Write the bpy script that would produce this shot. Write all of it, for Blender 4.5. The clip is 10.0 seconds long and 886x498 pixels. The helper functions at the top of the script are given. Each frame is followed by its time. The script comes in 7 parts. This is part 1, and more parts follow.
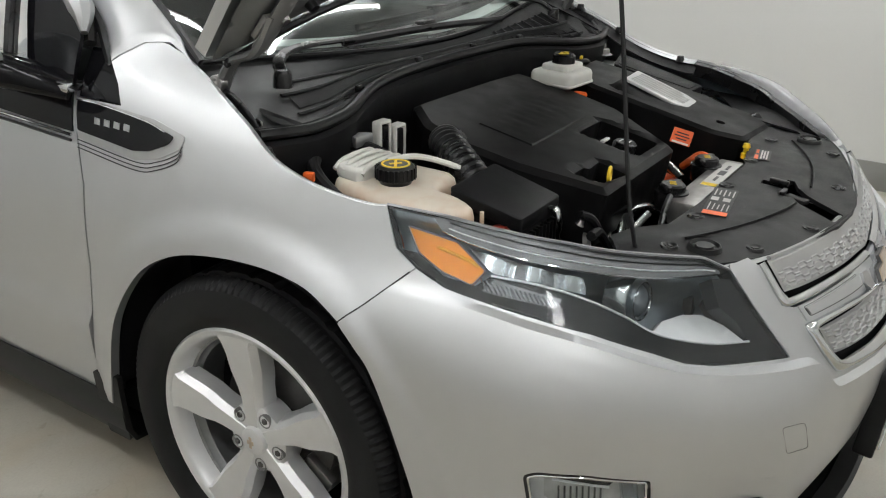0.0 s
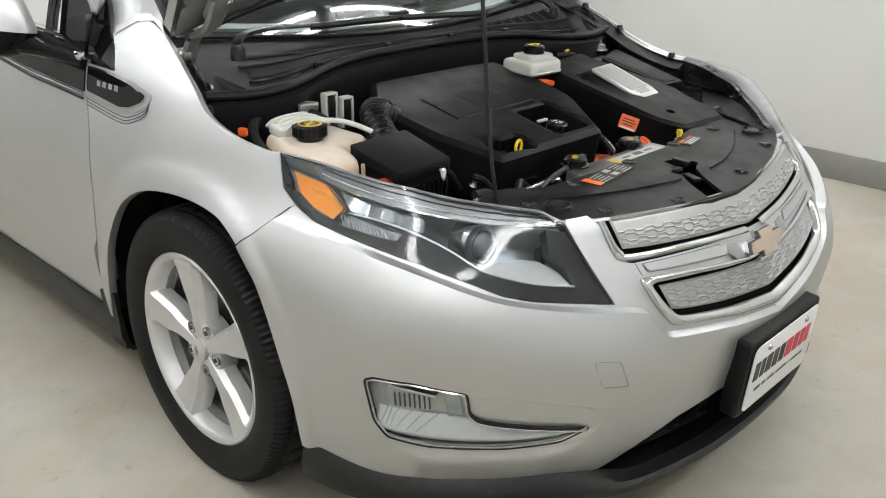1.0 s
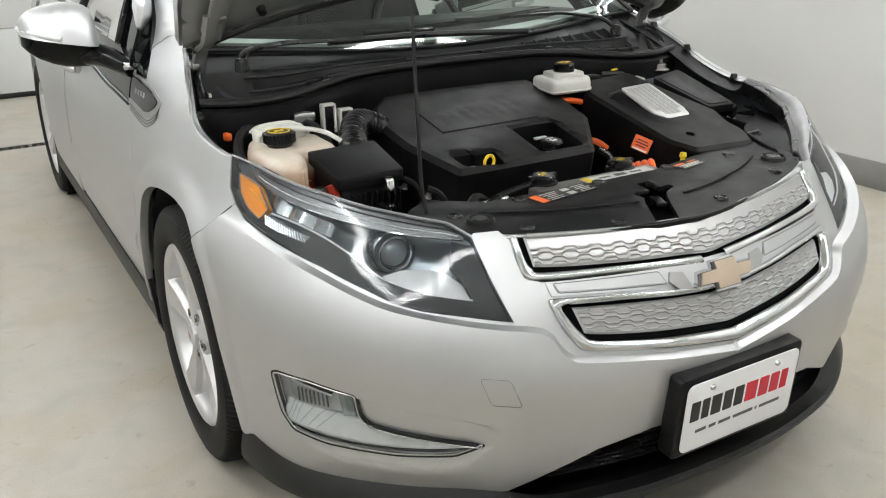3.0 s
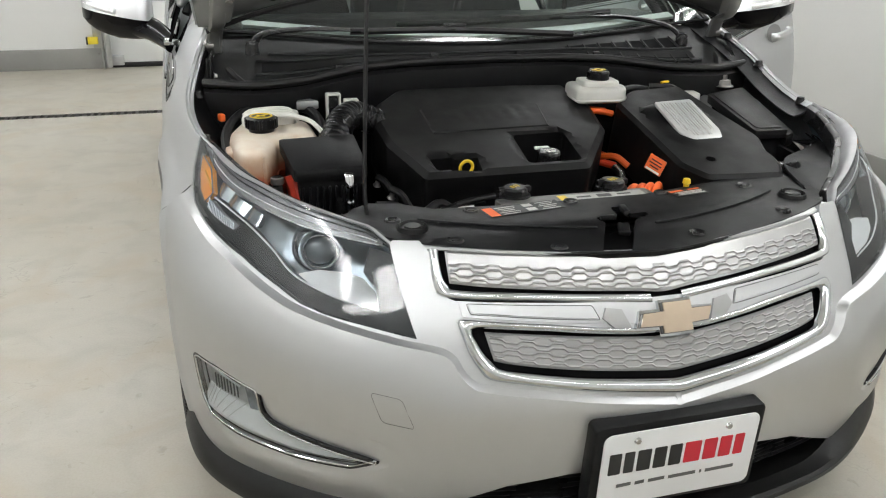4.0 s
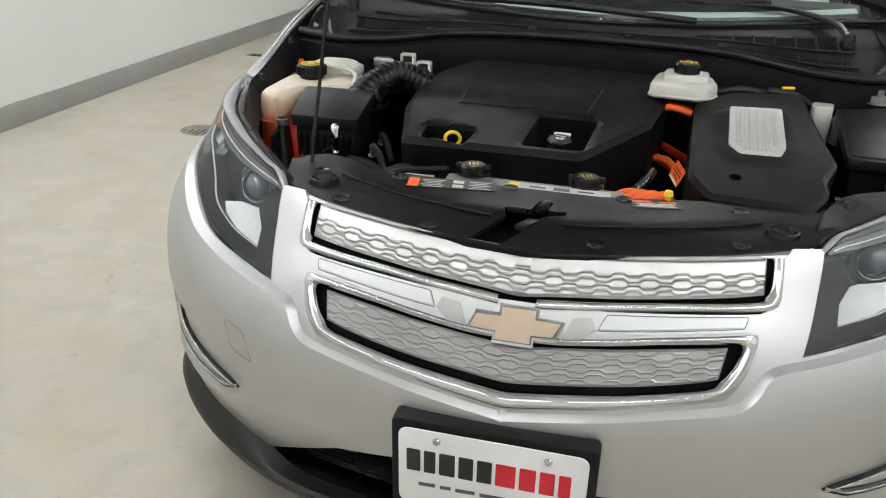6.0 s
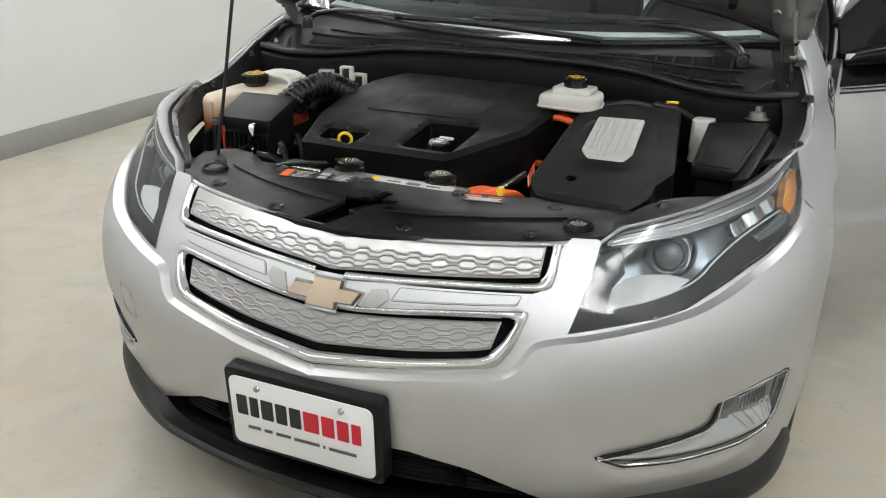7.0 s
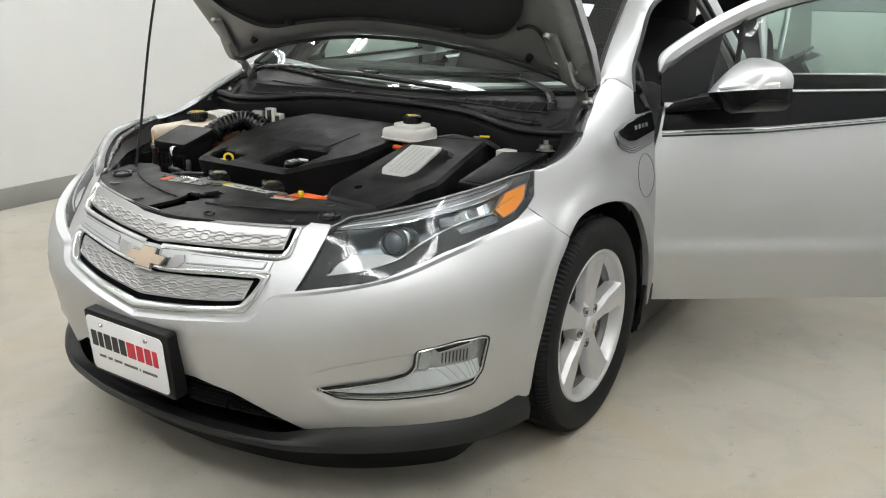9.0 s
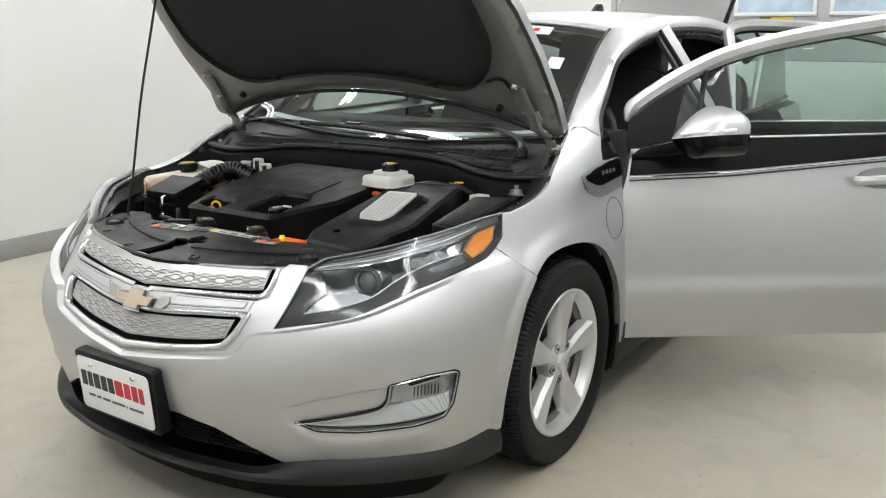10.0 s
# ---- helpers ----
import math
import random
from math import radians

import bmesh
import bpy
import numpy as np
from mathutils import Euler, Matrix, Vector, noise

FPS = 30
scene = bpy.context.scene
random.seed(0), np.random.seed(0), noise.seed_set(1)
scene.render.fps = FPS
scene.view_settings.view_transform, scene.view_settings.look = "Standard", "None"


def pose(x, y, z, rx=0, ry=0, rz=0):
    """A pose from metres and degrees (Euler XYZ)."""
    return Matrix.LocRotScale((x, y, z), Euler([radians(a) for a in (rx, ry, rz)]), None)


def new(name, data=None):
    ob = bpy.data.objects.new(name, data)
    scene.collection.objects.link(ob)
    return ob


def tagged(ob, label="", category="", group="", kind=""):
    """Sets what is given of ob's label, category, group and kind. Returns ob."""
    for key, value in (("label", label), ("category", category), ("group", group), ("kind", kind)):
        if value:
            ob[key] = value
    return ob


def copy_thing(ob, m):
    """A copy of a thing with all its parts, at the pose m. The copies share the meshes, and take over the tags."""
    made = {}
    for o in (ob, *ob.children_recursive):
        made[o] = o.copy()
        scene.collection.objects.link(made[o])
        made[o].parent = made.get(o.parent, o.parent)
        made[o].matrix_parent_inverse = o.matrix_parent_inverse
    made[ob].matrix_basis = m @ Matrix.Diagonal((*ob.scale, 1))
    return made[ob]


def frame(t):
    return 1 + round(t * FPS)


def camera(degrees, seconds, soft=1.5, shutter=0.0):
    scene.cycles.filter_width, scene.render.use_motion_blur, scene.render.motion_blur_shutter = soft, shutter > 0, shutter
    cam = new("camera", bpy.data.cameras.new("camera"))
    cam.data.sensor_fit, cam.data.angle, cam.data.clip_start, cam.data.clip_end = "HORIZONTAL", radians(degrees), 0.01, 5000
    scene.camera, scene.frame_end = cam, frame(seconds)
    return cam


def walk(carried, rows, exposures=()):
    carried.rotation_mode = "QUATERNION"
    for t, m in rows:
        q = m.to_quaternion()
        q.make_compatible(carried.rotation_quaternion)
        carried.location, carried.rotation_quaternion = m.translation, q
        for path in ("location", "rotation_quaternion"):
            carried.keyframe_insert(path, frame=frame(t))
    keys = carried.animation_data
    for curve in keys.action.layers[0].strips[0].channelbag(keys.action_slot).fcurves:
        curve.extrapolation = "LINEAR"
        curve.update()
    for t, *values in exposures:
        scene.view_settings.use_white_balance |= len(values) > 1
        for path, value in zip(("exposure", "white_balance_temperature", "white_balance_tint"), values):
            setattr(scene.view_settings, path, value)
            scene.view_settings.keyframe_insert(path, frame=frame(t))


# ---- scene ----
cam = camera(54.36, 10.0, soft=1.1)
PATH = [
    (0.0, -1.759, -0.999, 1.271, -56.90, -23.13, -1.34),
    (0.5, -1.655, -1.299, 1.263, -51.58, -22.93, -2.21),
    (1.0, -1.674, -1.571, 1.278, -45.76, -22.76, -0.81),
    (1.5, -1.782, -1.824, 1.275, -42.88, -21.83, -1.87),
    (2.0, -1.720, -1.921, 1.298, -41.31, -21.59, -0.16),
    (2.2, -1.618, -1.918, 1.296, -40.66, -21.72, 0.20),
    (3.3, -1.102, -2.030, 1.258, -25.47, -21.08, 0.83),
    (3.5, -1.009, -2.079, 1.276, -22.87, -21.19, 0.45),
    (4.0, -0.779, -2.070, 1.261, -16.58, -21.68, -0.94),
    (4.5, -0.522, -2.021, 1.254, -9.70, -22.20, -1.90),
    (5.0, -0.320, -2.069, 1.241, -1.00, -22.96, -0.83),
    (5.2, -0.232, -2.110, 1.231, 2.01, -22.93, -1.44),
    (6.3, 0.326, -2.067, 1.257, 18.22, -23.94, -1.35),
    (6.5, 0.435, -2.064, 1.264, 20.26, -24.17, -1.02),
    (7.0, 0.748, -2.125, 1.270, 23.06, -22.01, -1.21),
    (7.5, 1.036, -2.095, 1.287, 27.79, -20.70, -0.31),
    (8.0, 1.327, -1.996, 1.275, 30.37, -20.09, -1.11),
    (8.5, 1.564, -2.042, 1.281, 32.71, -19.95, -0.45),
    (9.0, 1.783, -2.185, 1.284, 34.28, -17.55, -0.39),
    (9.5, 1.885, -2.232, 1.297, 35.42, -15.14, 0.50),
    (10.0, 1.915, -2.240, 1.289, 34.27, -14.16, 0.22),
]
walk(cam, [(t, pose(x, y, z, 90 + pitch, roll, yaw)) for t, x, y, z, yaw, pitch, roll in PATH],
     exposures=[(0.0, -0.40), (0.5, -0.22), (1.0, -0.07), (2.2, -0.05), (3.5, -0.06), (5.0, -0.08), (6.5, -0.06), (8.0, -0.02), (10.0, 0.0)])

# ---- light ----
scene.view_settings.exposure = 0.0
world = bpy.data.worlds.new("world")
world.use_nodes = True
world.node_tree.nodes["Background"].inputs[0].default_value = (0.9, 0.95, 1.0, 1)
world.node_tree.nodes["Background"].inputs[1].default_value = 0.3
scene.world = world
TUBE_POWER = 35.0


# ---- materials ----
def material(name, color, rough=0.5, metal=0.0, coat=0.0, vary=0.0, scale=8.0, bump=0.0, bump_scale=60.0, spec=0.5, emit=None,
             stretch=(1, 1, 1), rough_vary=0.0, detail=4.0, dust=0.0):
    m = bpy.data.materials.new(name)
    m.use_nodes = True
    nt = m.node_tree
    b = nt.nodes["Principled BSDF"]
    b.inputs["Base Color"].default_value = (*color, 1)
    b.inputs["Roughness"].default_value = rough
    b.inputs["Metallic"].default_value = metal
    b.inputs["Coat Weight"].default_value = coat
    b.inputs["Coat Roughness"].default_value = 0.04
    b.inputs["Specular IOR Level"].default_value = spec
    if emit:
        b.inputs["Emission Color"].default_value = (*emit[:3], 1)
        b.inputs["Emission Strength"].default_value = emit[3]
    if vary or bump or rough_vary or dust:
        tc = nt.nodes.new("ShaderNodeTexCoord")
        mp = nt.nodes.new("ShaderNodeMapping")
        mp.inputs["Scale"].default_value = stretch
        nt.links.new(tc.outputs["Object"], mp.inputs[0])
        n1 = nt.nodes.new("ShaderNodeTexNoise")
        n1.inputs["Scale"].default_value = scale
        n1.inputs["Detail"].default_value = detail
        nt.links.new(mp.outputs[0], n1.inputs["Vector"])
        n2 = nt.nodes.new("ShaderNodeTexNoise")
        n2.inputs["Scale"].default_value = bump_scale
        n2.inputs["Detail"].default_value = 3
        nt.links.new(mp.outputs[0], n2.inputs["Vector"])
        if vary:
            mix = nt.nodes.new("ShaderNodeMix")
            mix.data_type = "RGBA"
            mix.inputs[6].default_value = (*[c * (1 - vary) for c in color], 1)
            mix.inputs[7].default_value = (*[min(1, c * (1 + vary)) for c in color], 1)
            add = nt.nodes.new("ShaderNodeMath")
            add.operation = "MULTIPLY_ADD"
            add.inputs[1].default_value = 0.35
            nt.links.new(n2.outputs[0], add.inputs[0])
            sub = nt.nodes.new("ShaderNodeMath")
            sub.operation = "MULTIPLY_ADD"
            sub.inputs[1].default_value = 1.6
            sub.inputs[2].default_value = -0.48
            nt.links.new(n1.outputs[0], sub.inputs[0])
            nt.links.new(sub.outputs[0], add.inputs[2])
            nt.links.new(add.outputs[0], mix.inputs[0])
            nt.links.new(mix.outputs[2], b.inputs["Base Color"])
        if rough_vary:
            mr = nt.nodes.new("ShaderNodeMapRange")
            mr.inputs[1].default_value, mr.inputs[2].default_value = 0.3, 0.7
            mr.inputs[3].default_value, mr.inputs[4].default_value = max(0.02, rough - rough_vary), min(1, rough + rough_vary)
            nt.links.new(n1.outputs[0], mr.inputs[0])
            nt.links.new(mr.outputs[0], b.inputs["Roughness"])
        if bump:
            bp = nt.nodes.new("ShaderNodeBump")
            bp.inputs["Strength"].default_value = bump
            bp.inputs["Distance"].default_value = 0.002
            nt.links.new(n2.outputs[0], bp.inputs["Height"])
            nt.links.new(bp.outputs[0], b.inputs["Normal"])
    return m


def clear(name, tint, gloss_rough=0.02, ior=1.5, haze=0.0, haze_color=(0.6, 0.65, 0.7)):
    """A thin clear sheet: light passes straight through, and the surface mirrors by Fresnel."""
    m = bpy.data.materials.new(name)
    m.use_nodes = True
    nt = m.node_tree
    nt.nodes.remove(nt.nodes["Principled BSDF"])
    tr = nt.nodes.new("ShaderNodeBsdfTransparent")
    tr.inputs[0].default_value = (*tint, 1)
    gl = nt.nodes.new("ShaderNodeBsdfGlossy")
    gl.inputs["Roughness"].default_value = gloss_rough
    fr = nt.nodes.new("ShaderNodeFresnel")
    fr.inputs[0].default_value = ior
    mx = nt.nodes.new("ShaderNodeMixShader")
    nt.links.new(fr.outputs[0], mx.inputs[0])
    nt.links.new(tr.outputs[0], mx.inputs[1])
    nt.links.new(gl.outputs[0], mx.inputs[2])
    last = mx
    if haze:
        df = nt.nodes.new("ShaderNodeBsdfDiffuse")
        df.inputs[0].default_value = (*haze_color, 1)
        last = nt.nodes.new("ShaderNodeMixShader")
        last.inputs[0].default_value = haze
        nt.links.new(mx.outputs[0], last.inputs[1])
        nt.links.new(df.outputs[0], last.inputs[2])
    nt.links.new(last.outputs[0], nt.nodes["Material Output"].inputs[0])
    return m


PAINT = material("silver_paint", (0.530, 0.538, 0.548), rough=0.40, metal=0.84, coat=0.22, vary=0.03, scale=900, bump=0.03, bump_scale=1500)
# body silver darkened: shade under the hood and in hollows is in the colour
PAINT_SHADED = material("shade_darkened_silver", (0.25, 0.25, 0.248), rough=0.42, metal=0.6, vary=0.06, scale=6)
BLACK = material("black_plastic", (0.0078, 0.0078, 0.0084), rough=0.42, spec=0.18, vary=0.18, scale=14, bump=0.25, bump_scale=420, rough_vary=0.08)
RAD = material("radiator_cover_plastic", (0.0078, 0.0078, 0.0084), rough=0.40, spec=0.20, vary=0.2, scale=16, bump=0.2, bump_scale=420, rough_vary=0.08)
COVER = material("moulded_cover_plastic", (0.0068, 0.0066, 0.0068), rough=0.44, spec=0.14, vary=0.2, scale=16, bump=0.10, bump_scale=420, rough_vary=0.08)
AMBER_BRIGHT = material("bright_amber", (1.0, 0.52, 0.03), rough=0.25, metal=0.4, vary=0.1, scale=120)
BLACK_SMOOTH = material("smooth_black_plastic", (0.009, 0.009, 0.0096), rough=0.28, spec=0.35, vary=0.15, scale=9, rough_vary=0.06)
GLOSS_BLACK = material("piano_black", (0.005, 0.005, 0.006), rough=0.05, spec=0.14, rough_vary=0.02, scale=6)
COWL = material("weathered_black_plastic", (0.0065, 0.0072, 0.0075), rough=0.45, spec=0.30, vary=0.25, scale=9, bump=0.2, bump_scale=420, rough_vary=0.1)
PLATE_SILVER = material("brushed_plate", (0.66, 0.66, 0.65), rough=0.4, metal=0.35, vary=0.06, scale=60)
TRIM_GREY = material("grey_valance_plastic", (0.0085, 0.0085, 0.0085), rough=0.46, spec=0.32, vary=0.15, scale=9, bump=0.15, bump_scale=500)
GALV = material("galvanised_steel", (0.50, 0.51, 0.51), rough=0.42, metal=0.85, vary=0.12, scale=25)
RUBBER = material("tyre_rubber", (0.0065, 0.0065, 0.007), rough=0.62, spec=0.22, vary=0.2, scale=20, bump=0.2, bump_scale=300)
SEAL = material("rubber_seal", (0.009, 0.009, 0.0096), rough=0.42, spec=0.35, vary=0.15, scale=20)
# near-black for black parts; in cavities and recesses it paints in the shade
DARK = material("black_and_cavity_shade", (0.0055, 0.0055, 0.006), rough=0.8, spec=0.08, vary=0.2, scale=12)
CHROME = material("chrome", (0.60, 0.61, 0.62), rough=0.06, metal=1.0, rough_vary=0.03, scale=10)
SATIN = material("satin_silver", (0.40, 0.40, 0.40), rough=0.34, metal=0.85, vary=0.05, scale=30, rough_vary=0.05)
ALLOY = material("wheel_alloy", (0.60, 0.60, 0.605), rough=0.36, metal=0.62, coat=0.1, vary=0.04, scale=20)
DISC_IRON = material("brake_iron", (0.10, 0.097, 0.092), rough=0.5, metal=0.8, vary=0.25, scale=30)
STEEL = material("cast_steel", (0.30, 0.29, 0.28), rough=0.42, metal=0.9, vary=0.2, scale=30, bump=0.1)
GOLD = material("satin_gold", (0.52, 0.42, 0.32), rough=0.32, metal=0.5, coat=0.5, vary=0.05, scale=40)
WHITE_PLATE = material("plate_white", (0.78, 0.79, 0.80), rough=0.35, coat=0.3, vary=0.02, scale=12)
INK_BLACK = material("ink_black", (0.012, 0.012, 0.013), rough=0.4)
INK_RED = material("ink_red", (0.55, 0.012, 0.03), rough=0.4)
INK_GREY = material("ink_grey", (0.10, 0.10, 0.10), rough=0.5)
INK_WHITE = material("ink_white", (0.72, 0.72, 0.70), rough=0.5)
LABEL_GREY = material("label_grey", (0.55, 0.54, 0.52), rough=0.45, vary=0.05, scale=60)
AMBER = material("amber_lens", (1.0, 0.34, 0.012), rough=0.24, metal=0.1, coat=1.0, vary=0.12, scale=90, bump=0.4, bump_scale=400)
ORANGE = material("orange_cable", (0.80, 0.13, 0.02), rough=0.45, vary=0.12, scale=20)
HV_RED = material("red_orange_cable", (0.72, 0.055, 0.015), rough=0.4, vary=0.1, scale=30)
RED = material("red_coolant_plastic", (0.36, 0.03, 0.015), rough=0.4, vary=0.1, scale=30)
YELLOW = material("yellow_plastic", (0.80, 0.55, 0.02), rough=0.38, vary=0.05, scale=30)
TANK_WHITE = material("white_reservoir", (0.66, 0.65, 0.61), rough=0.38, vary=0.10, scale=12, bump=0.05)


def aged_tank():
    """Cream plastic, stained rusty towards the coolant line and red below it."""
    m = material("aged_reservoir", (0.60, 0.52, 0.42), rough=0.36)
    nt = m.node_tree
    tc, nz, sep = nt.nodes.new("ShaderNodeTexCoord"), nt.nodes.new("ShaderNodeTexNoise"), nt.nodes.new("ShaderNodeSeparateXYZ")
    nz.inputs["Scale"].default_value, nz.inputs["Detail"].default_value = 22, 5
    nt.links.new(tc.outputs["Object"], nz.inputs["Vector"])
    nt.links.new(tc.outputs["Object"], sep.inputs[0])
    add = nt.nodes.new("ShaderNodeMath")
    add.operation = "MULTIPLY_ADD"
    add.inputs[1].default_value = 0.07
    nt.links.new(nz.outputs[0], add.inputs[0])
    nt.links.new(sep.outputs[2], add.inputs[2])
    mr = nt.nodes.new("ShaderNodeMapRange")
    mr.inputs[1].default_value, mr.inputs[2].default_value = 0.735, 0.86
    nt.links.new(add.outputs[0], mr.inputs[0])
    ramp = nt.nodes.new("ShaderNodeValToRGB")
    el = ramp.color_ramp.elements
    el[0].position, el[0].color = 0.0, (0.42, 0.05, 0.025, 1)
    el[1].position, el[1].color = 1.0, (0.70, 0.66, 0.58, 1)
    for p, c in ((0.22, (0.48, 0.12, 0.06)), (0.36, (0.50, 0.28, 0.17)), (0.58, (0.62, 0.47, 0.35)), (0.75, (0.68, 0.60, 0.50))):
        el.new(p).color = (*c, 1)
    nt.links.new(mr.outputs[0], ramp.inputs[0])
    nt.links.new(ramp.outputs[0], nt.nodes["Principled BSDF"].inputs["Base Color"])
    return m


TANK_AGED = aged_tank()
FOIL = material("foil_hose", (0.60, 0.60, 0.59), rough=0.25, metal=1.0, bump=0.8, bump_scale=140)
PAD = material("hood_insulation", (0.0075, 0.0075, 0.008), rough=0.92, vary=0.2, scale=30, bump=0.5, bump_scale=240)
FABRIC = material("black_seat_fabric", (0.016, 0.016, 0.017), rough=0.9, vary=0.2, scale=30, bump=0.4, bump_scale=300)
TAN = material("light_grey_liner", (0.42, 0.41, 0.38), rough=0.8, vary=0.06, scale=12)
BEZEL = material("dark_lamp_bezel", (0.007, 0.008, 0.009), rough=0.34, spec=0.25, vary=0.2, scale=30, rough_vary=0.05)
LAMP_BODY = material("lamp_housing", (0.34, 0.39, 0.43), rough=0.28, metal=0.8, vary=0.2, scale=10)
FOG_BASE = material("fog_lamp_reflector", (0.82, 0.82, 0.82), rough=0.3, metal=0.3, coat=0.4, vary=0.12, scale=40)
CHAMBER = material("grey_lamp_chamber", (0.62, 0.62, 0.61), rough=0.3, metal=0.6, vary=0.25, scale=40)
# alloy darkened: shade of the wheel's recesses is put into the colour
BARREL = material("shade_darkened_alloy", (0.20, 0.20, 0.20), rough=0.42, metal=0.6, vary=0.15, scale=25)
# opaque pale grey painted for the room's grazing reflection on the clear lens top
LENS_TOP = material("lens_top_painted_sheen", (0.34, 0.34, 0.35), rough=0.38, metal=0.1, coat=0.15, vary=0.15, scale=25)
LENS = clear("clear_lens", (0.95, 0.975, 0.985), gloss_rough=0.065, ior=1.60, haze=0.014, haze_color=(0.55, 0.62, 0.70))
GUIDE = material("ribbed_clear_guide", (0.27, 0.27, 0.28), rough=0.24, metal=0.45, vary=0.2, scale=25)
BOWL = material("bright_lamp_bowl", (0.50, 0.54, 0.56), rough=0.18, metal=0.85, vary=0.1, scale=30)
PEARL = material("bright_lamp_plastic", (0.90, 0.91, 0.91), rough=0.28, metal=0.15, coat=0.3, vary=0.06, scale=50)
GLASS = clear("window_glass", (0.62, 0.72, 0.68))
SCREEN = clear("windscreen_glass", (0.55, 0.64, 0.60))
MIRROR = material("mirror", (0.85, 0.86, 0.86), rough=0.02, metal=1.0)
DISC = material("projector_glass", (0.20, 0.23, 0.25), rough=0.03, coat=1.0, metal=0.3)


# ---- mesh helpers ----
def mesh_of(geo, name):
    me = bpy.data.meshes.new(name)
    if isinstance(geo, tuple):
        me.from_pydata([tuple(v) for v in geo[0]], [], geo[1])
    else:
        bmesh.ops.recalc_face_normals(geo, faces=geo.faces[:])
        geo.to_mesh(me)
        geo.free()
    return me


def part(name, geo, mat, parent=None, label="", smooth=35, matrix=None):
    me = mesh_of(geo, name)
    me.materials.append(mat)
    if smooth:
        me.shade_smooth()
        if smooth < 180:
            me.set_sharp_from_angle(angle=radians(smooth))
    ob = new(name, me)
    if parent:
        ob.parent = parent
    if matrix is not None:
        ob.matrix_basis = matrix
    if label:
        ob["label"] = label
    return ob


def thing(name, label, category, group="", kind="", at=(0, 0, 0)):
    ob = new(name)
    ob.location = at
    ob.empty_display_size = 0.1
    return tagged(ob, label, category, group, kind)


def bevelled(bm, bev, seg=2, angle=30):
    if bev:
        es = [e for e in bm.edges if len(e.link_faces) == 2 and e.calc_face_angle(0) > radians(angle)]
        bmesh.ops.bevel(bm, geom=es, offset=bev, segments=seg, profile=0.5, affect="EDGES", clamp_overlap=True)
    return bm


def box(c, s, bev=0.0, rot=(0, 0, 0), seg=2):
    bm = bmesh.new()
    bmesh.ops.create_cube(bm, size=1, matrix=Matrix.Diagonal((*s, 1)))
    bevelled(bm, bev, seg)
    bmesh.ops.transform(bm, matrix=pose(*c, *rot), verts=bm.verts[:])
    return bm


def prism(poly, z0, z1, bev=0.0, seg=2, m=None):
    """A plate: the outline in x and y, from height z0 to z1."""
    bm = bmesh.new()
    lo = [bm.verts.new((x, y, z0)) for x, y in poly]
    hi = [bm.verts.new((x, y, z1)) for x, y in poly]
    n = len(poly)
    bm.faces.new(hi)
    bm.faces.new(lo[::-1])
    for i in range(n):
        bm.faces.new((lo[i], lo[(i + 1) % n], hi[(i + 1) % n], hi[i]))
    bmesh.ops.recalc_face_normals(bm, faces=bm.faces[:])
    bevelled(bm, bev, seg)
    if m is not None:
        bmesh.ops.transform(bm, matrix=m, verts=bm.verts[:])
    return bm


def join(*bms):
    out = bms[0]
    for b in bms[1:]:
        me = bpy.data.meshes.new("t")
        b.to_mesh(me)
        b.free()
        out.from_mesh(me)
        bpy.data.meshes.remove(me)
    return out


def curve_points(pts, n=8):
    """Catmull-Rom through the points."""
    p = [np.array(q, float) for q in pts]
    p = [2 * p[0] - p[1]] + p + [2 * p[-1] - p[-2]]
    out = []
    for i in range(1, len(p) - 2):
        for k in range(n):
            t = k / n
            out.append(0.5 * (2 * p[i] + (p[i + 1] - p[i - 1]) * t + (2 * p[i - 1] - 5 * p[i] + 4 * p[i + 1] - p[i + 2]) * t * t
                              + (3 * p[i] - p[i - 1] - 3 * p[i + 1] + p[i + 2]) * t ** 3))
    out.append(p[-2])
    return out


def tube(pts, r, n=10, smooth_n=8, flat=1.0):
    """A round bar along the points; r may be a function of 0..1."""
    pts = curve_points(pts, smooth_n) if smooth_n else [np.array(q, float) for q in pts]
    bm = bmesh.new()
    rings = []
    up = Vector((0, 0, 1))
    for i, q in enumerate(pts):
        d = Vector(pts[min(i + 1, len(pts) - 1)] - pts[max(i - 1, 0)]).normalized()
        if abs(d.dot(up)) > 0.95:
            up = Vector((1, 0, 0))
        s = d.cross(up).normalized()
        u = s.cross(d).normalized()
        up = u
        rr = r(i / (len(pts) - 1)) if callable(r) else r
        rings.append([bm.verts.new(Vector(q) + s * (rr * math.cos(a)) + u * (rr * flat * math.sin(a))) for a in [2 * math.pi * k / n for k in range(n)]])
    for a, b in zip(rings, rings[1:]):
        for k in range(n):
            bm.faces.new((a[k], a[(k + 1) % n], b[(k + 1) % n], b[k]))
    bm.faces.new(rings[0][::-1])
    bm.faces.new(rings[-1])
    return bm


